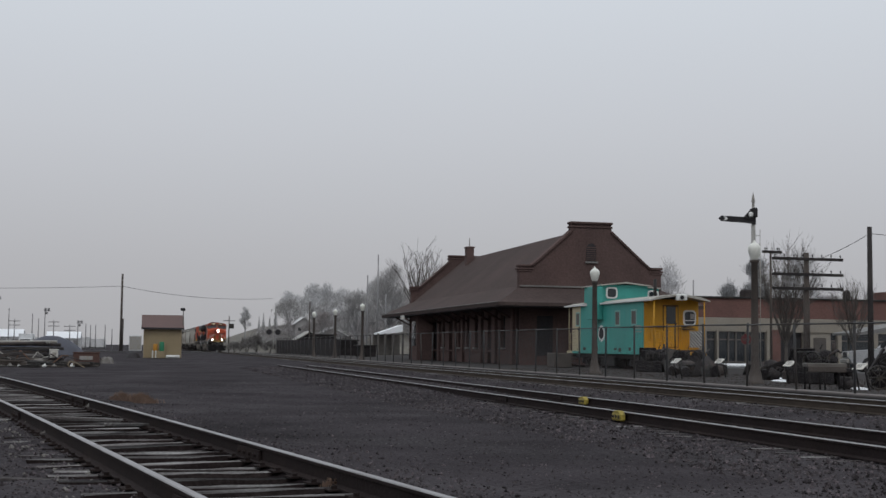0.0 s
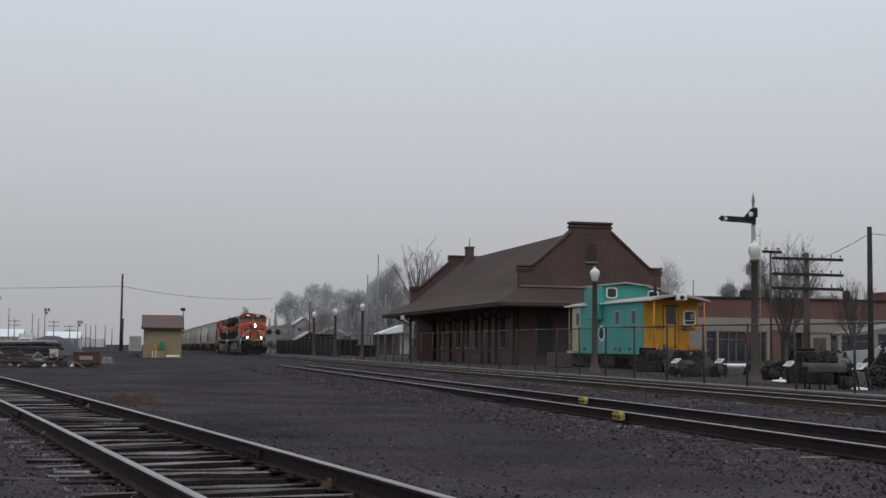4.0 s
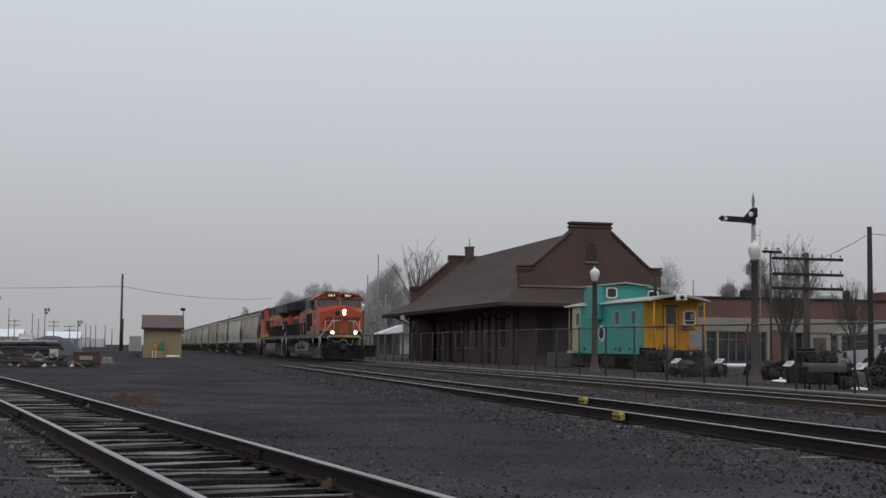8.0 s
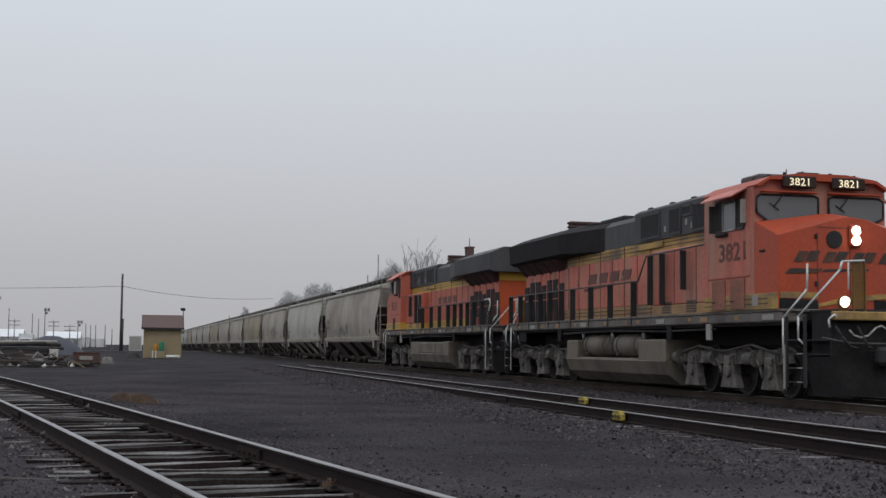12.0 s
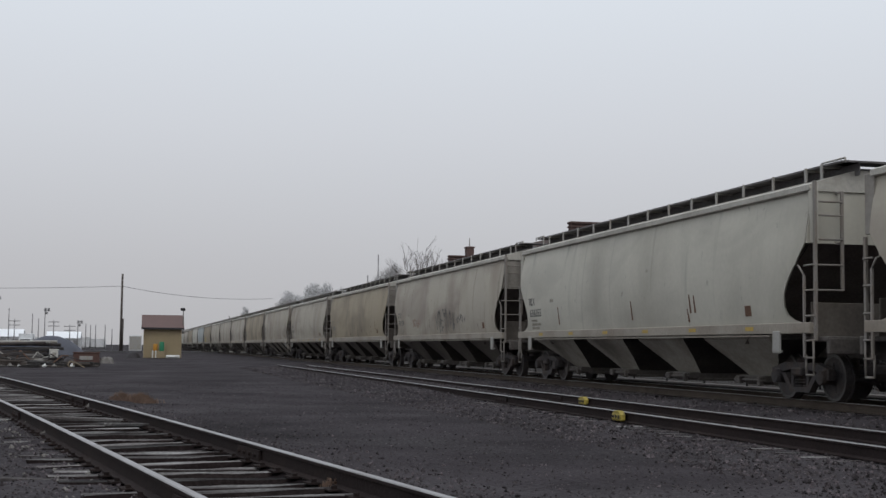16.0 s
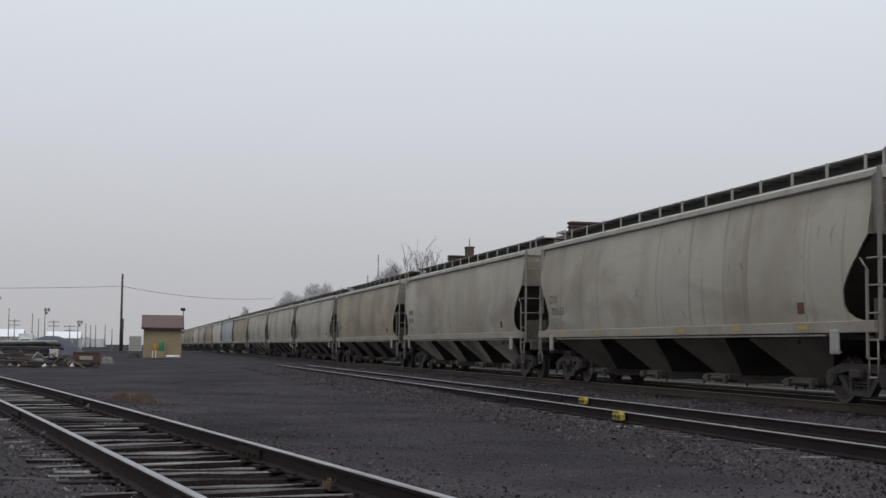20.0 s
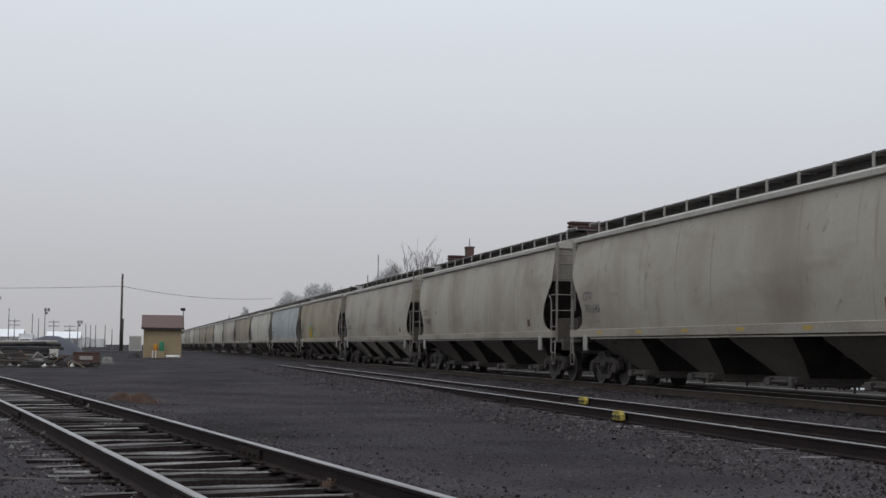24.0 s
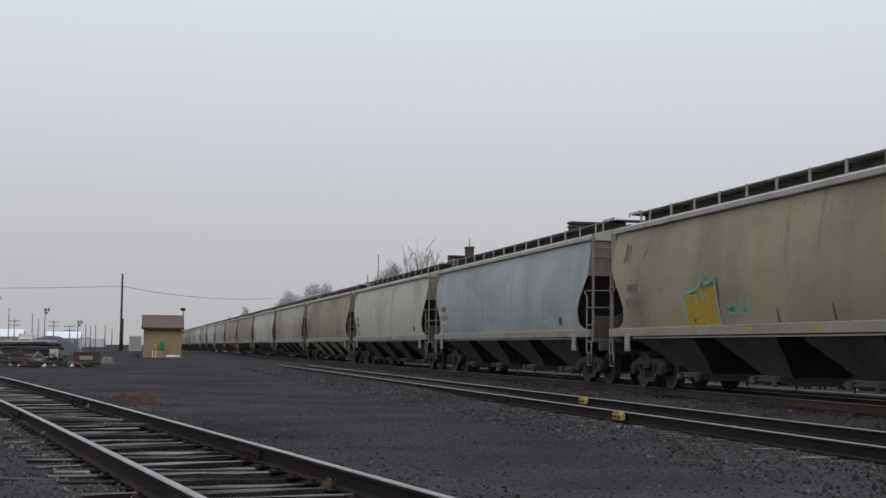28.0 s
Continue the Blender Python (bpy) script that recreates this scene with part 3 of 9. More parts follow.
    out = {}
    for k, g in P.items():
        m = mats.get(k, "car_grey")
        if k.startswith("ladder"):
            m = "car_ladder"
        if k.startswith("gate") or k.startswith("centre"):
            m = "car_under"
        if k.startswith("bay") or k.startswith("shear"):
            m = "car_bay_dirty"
        if k.startswith("brakebox"):
            m = "truck_iron"
        out[k] = g.data(k, M[m])
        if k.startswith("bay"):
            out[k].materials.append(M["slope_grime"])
            # end-facing slopes get the darker colour, which paints shade into the gaps
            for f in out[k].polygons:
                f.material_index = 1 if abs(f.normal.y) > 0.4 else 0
    return out


HOP = hopper_meshes()
PART_NAME = dict(side="side_panel", seam="weld_seam", roof="roof", hatch="hatch_cover", board="running_board", stanchion="running_board_post", end="end_panel",
                 slope="slope_sheet", brakebox="brake_gear", platform="end_platform", coupler="coupler", shear="shear_plate", centresill="centre_sill", ladder="ladder", sill="side_sill", jack="jacking_pad", refl="reflector_strip")
SPINS = []      # (car start y, wheelset)
MOVERS = []     # (thing, y at 0 s)


def hopper(i, y0, paint):
    words = {"car_grey": "dusty grey", "car_light": "pale grey", "car_tan": "dirty tan", "car_blue": "blue-grey"}[paint]
    rnd = random.Random(100 + i)
    car = thing("covered_hopper_car", "%s curved-side covered hopper car on the main track" % words, "rail car", group="hopper cars of the freight train")
    own = {}

    def painted(ob):
        ob.material_slots[0].link = "OBJECT"
        ob.material_slots[0].material = M[paint]

    def seamed(ob):
        ob.material_slots[0].link = "OBJECT"
        ob.material_slots[0].material = M["car_seam"]
        ob.matrix_basis = ob.matrix_basis @ Matrix.Diagonal((1, 0.55, 1, 1))

    for k, me in HOP.items():
        base = k.split("_")[0]
        if k == "brakebox_a" or base in ("seam", "seamlow", "seamtop", "seammid", "refl", "stanchion", "jack") or k == "roof_rail":
            continue
        if k.startswith("bay"):
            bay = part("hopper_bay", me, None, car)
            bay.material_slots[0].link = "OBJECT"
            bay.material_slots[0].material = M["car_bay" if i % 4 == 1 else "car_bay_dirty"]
        elif k.startswith("gate"):
            part("outlet_gate", me, None, car)
        else:
            own[k] = part(PART_NAME[base], me, None, car, at=pose(0, 0, -0.08 if base in ("board", "hatch") else 0))
            if base == "side" or (base == "end" and i % 4 == 1):
                painted(own[k])
    for q in range(0 if i % 4 == 1 else 9):
        run = rnd.choice(("seam_a", "seamlow_a", "seamtop_a", "seammid_a", None, None, None))
        if run:
            seamed(part("weld_seam", HOP[run], None, own["side_a"], at=pose(0, -7.2 + 1.8 * q + rnd.uniform(-0.15, 0.15), 0)))
    for q in range(6 if i % 3 == 1 or i == 7 else 0):
        part("reflector_strip", HOP["refl_a"], None, own["sill_a"], at=pose(0, -7.0 + 2.8 * q, 0))
    for n in "ab":
        for yy in [-8.80, 8.80] + [-8.19 + 1.365 * q for q in range(13)]:
            part("running_board_post", HOP["stanchion_" + n], None, own["board_" + n], at=pose(0, yy, 0))
        for e in (-1, 1):
            part("jacking_pad", HOP["jack_" + n], None, own["sill_" + n], at=pose(0, e * 8.15, 0))
            part("roof_grab_rail", HOP["roof_rail"], None, own["board_" + n], at=pose(0.95 if n == "b" else -0.95, e * 9.22, 0))
    for e in (-1, 1):
        trk_spin = []
        add_truck(car, e * 8.05, trk_spin)
        SPINS.extend((y0, w) for w in trk_spin)
    lettering(i, own["side_a"], rnd)
    MOVERS.append((car, y0))
    return car


def on_side(me, y, z, parent, name, label="", lift=0.006):
    """Lays flat lettering on the curved near side, its foot at height z."""
    a = math.degrees(math.atan2(side_x(z + 0.3) - side_x(z), 0.3))
    ob = part(name, me, None, parent, label, at=pose(-(side_x(z) + lift), y, z) @ pose(0, 0, 0, 0, 0, -90) @ pose(0, 0, 0, 90 + a, 0, 0))
    return tagged(ob, label, kind="stuff") if name == "spray_tag" else ob


def bars_mesh(rows, material, seed):
    """Rows of short dark bars that stand for small unreadable lettering."""
    rnd = random.Random(seed)
    g = Geo()
    for x, z, w, h in rows:
        k = x
        while k < x + w:
            b = rnd.uniform(0.5, 1.2) * h
            g.box((k + b / 2, z, 0), (b, h, 0.004))
            k += b + h * 0.35
    return g.data("lettering_bars", material)


def scrawl_mesh(w, h, n, material, seed, r=0.03):
    """Spray-painted loops and strokes that spell nothing."""
    rnd = random.Random(seed)
    g = Geo()
    for i in range(n):
        x = -w / 2 + w * (i + 0.5) / n
        pts = [(x + rnd.uniform(-0.3, 0.3) * w / n, rnd.uniform(0, 0.2) * h, 0)]
        for q in range(rnd.choice((5, 6, 8))):
            pts.append((x + rnd.uniform(-0.5, 0.5) * w / n * 1.1, rnd.uniform(0.0, 1.0) * h, 0))
        for a, b in zip(pts[:-1], pts[1:]):
            d = Vector(b) - Vector(a)
            if d.length < 0.02:
                continue
            s = Vector((-d.y, d.x, 0)).normalized() * r * rnd.uniform(0.6, 1.2)
            a, b = Vector(a), Vector(b)
            g.add([a - s, a + s, b + s, b - s], [(0, 1, 2, 3)])
    return g.data("scrawl", material)


def bars_on(*a):
    return tagged(on_side(*a), kind="stuff")


MARKS = {1: ("TILX", "636355"), 2: ("CITX", "701939"), 3: ("CITX", "701656"), 6: ("CITX", "701489"), 7: ("CITX", "701646"), 4: ("CITX", "700633"), 8: ("CITX", "701040"), 9: ("CITX", "701658")}


def lettering(i, side, rnd):
    if i in MARKS:
        a, b = MARKS[i]
        ink = M["ink_faint"] if i == 3 else M["ink_mark"]
        on_side(text_mesh(a, 0.32, ink, 0.001, bold=0.005), 7.95, 2.31, side, "reporting_mark", a)
        num = on_side(text_mesh(b, 0.33, ink, 0.001, bold=0.005), 7.56, 1.95, side, "car_number", b)
        num.matrix_basis = num.matrix_basis @ Matrix.Diagonal((1.2, 1, 1, 1))
    else:
        bars_on(bars_mesh([(-0.35, 0.52, 0.7, 0.20), (-0.45, 0.16, 1.0, 0.20)], M["ink_faint"], i), 7.75, 1.98, side, "lettering_bars")
    bars_on(bars_mesh([(-0.5, 0.28, 0.5, 0.07), (-0.5, 0.16, 0.9, 0.07), (-0.5, 0.04, 0.7, 0.07)], M["ink_ghost"], 50 + i), 7.5, 1.55, side, "lettering_bars")
    bars_on(bars_mesh([(-0.2, 0.1, 0.34, 0.10)], M["ink_ghost"], 80 + i), 5.9, 2.3, side, "lettering_bars")
    plate = Geo()
    plate.box((0, 0.13, 0), (0.26, 0.22, 0.012), 0.004)
    on_side(plate.data("placard", M["rust"]), -6.9, 1.64, side, "placard", "rusty square placard")
    if i == 1:
        on_side(Geo().add([(-0.05, 0, 0), (0.05, 0.02, 0), (0.0, 0.5, 0), (-0.06, 0.55, 0)], [(0, 1, 2, 3)]).data("rust_streak", M["rust"]), 5.3, 1.66, side, "rust_streak", "rust streak")
    if i == 0:
        on_side(scrawl_mesh(3.0, 0.75, 9, M["tag_blue"], 7, 0.04), 1.6, 1.60, side, "spray_tag", "faded blue-grey spray lettering")
        on_side(scrawl_mesh(1.5, 0.5, 4, M["tag_blue"], 8, 0.03), 4.6, 1.60, side, "spray_tag", "faded blue-grey spray lettering")
    if i == 2:
        on_side(scrawl_mesh(3.3, 1.0, 7, M["ink_faint"], 9, 0.026), -1.1, 1.60, side, "spray_tag", "faded dark spray scrawl")
        on_side(scrawl_mesh(1.4, 0.32, 5, M["ink_faint"], 10, 0.02), -3.7, 1.92, side, "spray_tag", "faded dark spray scrawl")
        on_side(scrawl_mesh(1.7, 0.45, 5, M["tag_red"], 21, 0.022), 4.2, 1.78, side, "spray_tag", "faded red spray scrawl")
    if i == 9:
        on_side(scrawl_mesh(1.2, 0.6, 4, M["ink_ghost"], 11, 0.014), 2.2, 1.8, side, "spray_tag", "faint grey spray scrawl")
    if i == 10:
        g = Geo()
        g.add([(-0.85, 0, 0), (0.80, 0.02, 0), (0.80, 0.50, 0), (0.74, 0.92, 0), (0.30, 0.86, 0), (0.05, 0.90, 0), (-0.2, 0.80, 0), (-0.92, 0.74, 0)], [tuple(range(8))])
        tag = on_side(g.data("spray_block", M["tag_yellow"]), 3.6, 1.45, side, "spray_tag", "yellow sprayed block with mint outline")
        o = Geo()
        ring = [(0.84, 0.02), (-0.85, 0), (-1.0, 0.78), (-0.75, 0.80), (-0.4, 0.86), (-0.1, 0.90), (0.02, 1.02), (0.15, 1.18), (0.24, 0.98), (0.55, 1.02), (0.76, 1.10), (0.78, 0.55), (0.84, 0.04)]
        for a, b in zip(ring[:-1], ring[1:]):
            d = Vector((b[0] - a[0], b[1] - a[1], 0))
            s = Vector((-d.y, d.x, 0)).normalized() * 0.045
            o.add([Vector((*a, 0.002)) - s, Vector((*a, 0.002)) + s, Vector((*b, 0.002)) + s, Vector((*b, 0.002)) - s], [(0, 1, 2, 3)])
        o.add([(-0.38, 0.60, 0.002), (-0.22, 0.56, 0.002), (-0.30, 0.85, 0.002)], [(0, 1, 2)])
        o.add([(0.02, 0.62, 0.002), (0.14, 0.60, 0.002), (0.06, 0.9, 0.002)], [(0, 1, 2)])
        part("spray_outline", o, M["tag_mint"], tag)
        on_side(scrawl_mesh(1.1, 0.5, 3, M["tag_mint"], 12, 0.03), 1.9, 1.62, side, "spray_tag", "mint green spray scrawl")
        on_side(scrawl_mesh(0.5, 0.6, 3, M["tag_blue"], 13, 0.03), 8.2, 3.1, side, "spray_tag", "small blue spray mark")
    if i in (1, 3, 6, 10, 14, 16):
        for q in range(4):
            g = Geo()
            h = rnd.uniform(0.25, 0.5)
            g.add([(0, 0, 0), (0.10, 0, 0), (0.03, h, 0), (-0.02, h, 0)], [(0, 1, 2, 3)])
            on_side(g.data("rust_run", M["rust"]), rnd.uniform(-7, 7), 1.5 + rnd.uniform(0, 0.3), side, "rust_run", "brown rust run")


NOSE0 = 39.85 + SPEED * 11.0
LOCO1_Y = NOSE0 + 9.4
LOCO2_Y = LOCO1_Y + 21.75
FIRST_GAP_Y = LOCO1_Y + 31.95
N_CARS = 30
PAINTS = ["car_grey", "car_light", "car_grey", "car_tan", "car_grey", "car_grey", "car_tan", "car_grey", "car_grey", "car_grey", "car_tan", "car_blue", "car_light",
          "car_tan", "car_grey", "car_light", "car_tan", "car_tan", "car_grey", "car_light"]
CARS = []
gap_y = FIRST_GAP_Y
for i in range(N_CARS):
    length = 20.77 if i < 5 else 20.44
    CARS.append(hopper(i, gap_y + length / 2, PAINTS[i % len(PAINTS)]))
    gap_y += length


# ---- the two locomotives ----
M["loco_faded"] = mat("loco_faded", (0.47, 0.122, 0.078), 0.55, 0, 0.14, 0.8, 14, 0.03, (0.44, 0.125, 0.085), 0.6, 0.8, (1, 1, 0.35))
M["loco_orange"] = mat("loco_orange", (0.44, 0.074, 0.032), 0.5, 0, 0.16, 0.8, 14, 0.03, (0.25, 0.070, 0.050), 0.55, 0.8, (1, 1, 0.35))
M["loco_orange_worn"] = mat("loco_orange_worn", (0.56, 0.158, 0.112), 0.6, 0, 0.22, 0.8, 14, 0.03, (0.27, 0.115, 0.098), 0.8, 0.9, (1, 1, 0.3))
M["loco_yellow"] = mat("loco_yellow", (0.50, 0.305, 0.088), 0.6, 0, 0.22, 1.0, 14, 0.03, (0.125, 0.095, 0.062), 0.85, 1.2, (1, 1, 0.4))
M["loco_dark"] = mat("loco_dark", (0.062, 0.061, 0.065), 0.6, 0, 0.25, 1.0, 14, 0.03, (0.03, 0.029, 0.03), 0.6, 0.9)
M["loco_sill"] = mat("loco_sill", (0.098, 0.092, 0.090), 0.65, 0, 0.3, 1.5, 16, 0.03, (0.045, 0.041, 0.042), 0.7, 1.5)
M["loco_black"] = mat("loco_black", (0.036, 0.034, 0.036), 0.75, 0, 0.3, 2, 20, 0.03, spec=0.15)
M["loco_tank"] = mat("loco_tank", (0.170, 0.145, 0.115), 0.7, 0, 0.15, 0.7, 16, 0.02, (0.06, 0.052, 0.045), 0.7, 1.3, (1, 1, 0.5))
M["loco_truck"] = mat("loco_truck", (0.145, 0.130, 0.118), 0.8, 0.1, 0.45, 2.5, 18, 0.06, (0.028, 0.026, 0.027), 0.9, 2.6)
M["grab_white"] = mat("grab_white", (0.62, 0.62, 0.60), 0.55, 0, 0.1, 3, 30, 0.02)
grime(M["loco_orange_worn"], (0.36, 0.235, 0.165), 0.65, 0.8, (1, 1.4, 0.30), 0.48, 0.66)
grime(M["loco_orange_worn"], (0.17, 0.085, 0.07), 0.65, 1.0, (1, 2.2, 0.25), 0.54, 0.72)
grime(M["loco_yellow"], (0.13, 0.10, 0.075), 0.7, 1.2, (1, 0.5, 1.5), 0.45, 0.62)
grime(M["loco_dark"], (0.10, 0.095, 0.092), 0.5, 1.0, (1, 2.2, 0.3), 0.55, 0.75)
# grey base colour paints the sky's reflection into the cab glass
M["loco_glass_sky"] = glass("loco_glass_sky", (0.115, 0.12, 0.125), 0.12)
M["board_brown"] = mat("board_brown", (0.030, 0.018, 0.014), 0.6, 0, 0.2, 3, 20, 0)
M["logo_faint"] = mat("logo_faint", (0.125, 0.055, 0.045), 0.6, 0, 0.3, 3, 30, 0, (0.2, 0.07, 0.05), 0.6, 2)
M["loco_hatch"] = mat("loco_hatch", (0.30, 0.066, 0.048), 0.6, 0, 0.2, 0.8, 14, 0.03, (0.17, 0.06, 0.05), 0.7, 0.9)
M["gate_ochre"] = mat("gate_ochre", (0.175, 0.090, 0.026), 0.6, 0, 0.2, 2, 14, 0.03, (0.13, 0.075, 0.035), 0.6, 1.5)
M["lamp_on"] = glow("lamp_on", (1.0, 0.93, 0.84), 16.0)
M["board_digits"] = glow("board_digits", (1.0, 0.86, 0.58), 0.6)
M["loco_seam"] = mat("loco_seam", (0.17, 0.055, 0.046), 0.6, 0, 0.3, 3, 30, 0)
# sooty orange with the shade below the radiator wings painted in
M["loco_soot_shade"] = mat("loco_soot_shade", (0.075, 0.034, 0.032), 0.8, 0, 0.3, 1.5, 16, 0.03, (0.03, 0.022, 0.022), 0.8, 1.2)
M["loco_rear"] = mat("loco_rear", (0.47, 0.085, 0.030), 0.5, 0, 0.12, 0.8, 14, 0.02)
M["loco_rear_yellow"] = mat("loco_rear_yellow", (0.50, 0.30, 0.05), 0.5, 0, 0.12, 0.8, 14, 0.02)
M["loco_visor"] = mat("loco_visor", (0.52, 0.16, 0.13), 0.6, 0, 0.12, 1.5, 14, 0.02, (0.60, 0.30, 0.25), 0.6, 1.5)
M["loco_stripe_low"] = mat("loco_stripe_low", (0.36, 0.215, 0.105), 0.7, 0, 0.25, 0.8, 14, 0.03, (0.135, 0.105, 0.085), 0.85, 0.9, (1, 0.5, 1.2))
M["loco_walkway"] = mat("loco_walkway", (0.15, 0.132, 0.120), 0.75, 0, 0.3, 1.2, 16, 0.03, (0.075, 0.062, 0.056), 0.8, 1.4)
M["loco_hatch_low"] = mat("loco_hatch_low", (0.29, 0.115, 0.078), 0.65, 0, 0.25, 0.8, 14, 0.03, (0.10, 0.07, 0.055), 0.8, 1.1)
M["logo"] = mat("logo", (0.045, 0.04, 0.035), 0.6, 0, 0.3, 3, 30, 0, (0.16, 0.06, 0.035), 0.6, 2)


def three_axle_truck(loco, y, spin):
    b = Geo()
    b.box((0, 0, 0.85), (1.7, 4.4, 0.26), 0.05)
    t = part("truck", b, M["truck_iron"], loco, at=pose(0, y, 0))
    for s in (-1, 1):
        g = Geo()
        x0, x1 = sorted((s * 1.04, s * 1.24))
        g.prism([(-2.55, 0.72), (-2.35, 0.98), (-1.4, 0.98), (-1.15, 0.84), (-0.7, 0.84), (-0.5, 0.98), (0.5, 0.98), (0.7, 0.84), (1.15, 0.84), (1.4, 0.98), (2.35, 0.98),
                 (2.55, 0.72), (2.2, 0.68), (-2.2, 0.68)], x0, x1, "x")
        part("side_frame", g, M["loco_truck"], t)
        for dy in (-1.9, 0, 1.9):
            p = Geo()
            p.prism([(dy - 0.22, 0.86), (dy + 0.22, 0.86), (dy + 0.27, 0.44), (dy + 0.40, 0.17), (dy - 0.40, 0.17), (dy - 0.27, 0.44)],
                    min(s * 1.10, s * 1.27), max(s * 1.10, s * 1.27), "x")
            p.box((s * 1.29, dy, 0.74), (0.06, 0.30, 0.16), 0.02)
            p.cyl((s * 1.2, dy, 0.53), (s * 1.34, dy, 0.53), 0.15, n=10)
            part("pedestal", p, M["loco_truck"], t)
            c = Geo()
            c.cyl((s * 1.22, dy + 0.72, 0.80), (s * 1.22, dy + 1.12, 0.80), 0.14, n=10)
            c.cyl((s * 1.22, dy + 0.70, 0.80), (s * 1.22, dy + 0.66, 0.80), 0.19, n=10)
            c.tube([(s * 1.25, dy + 0.66, 0.8), (s * 1.25, dy + 0.45, 0.62), (s * 1.22, dy + 0.40, 0.4)], 0.035, 6)
            part("brake_cylinder", c, M["loco_truck"], t)
            for off in (-0.34, 0.34):
                sp = Geo()
                sp.cyl((s * 1.18, dy + off, 0.70), (s * 1.18, dy + off, 1.0), 0.06, n=8)
                for k in range(6):
                    sp.cyl((s * 1.18, dy + off, 0.72 + k * 0.045), (s * 1.18, dy + off, 0.745 + k * 0.045), 0.085, n=8)
                part("spring", sp, M["truck_iron"], t)
        v = Geo()
        v.tube([(s * 1.3, -2.3, 0.9), (s * 1.32, -1.2, 1.08), (s * 1.3, 0.2, 0.93), (s * 1.32, 1.4, 1.06), (s * 1.3, 2.4, 0.9)], 0.028, 6)
        part("sand_pipe", v, M["truck_iron"], t)
    for dy in (-1.9, 0, 1.9):
        w = part("wheelset", TRUCK["wheels"], None, t, at=Matrix.Translation((0, dy, 0.53)) @ Matrix.Diagonal((1, 1.16, 1.16, 1)))
        spin.append(w)


def side_band(x, y0, y1, z0, z1, t=0.03):
    g = Geo()
    g.box((x, (y0 + y1) / 2, (z0 + z1) / 2), (t, y1 - y0, z1 - z0), 0.006)
    return g


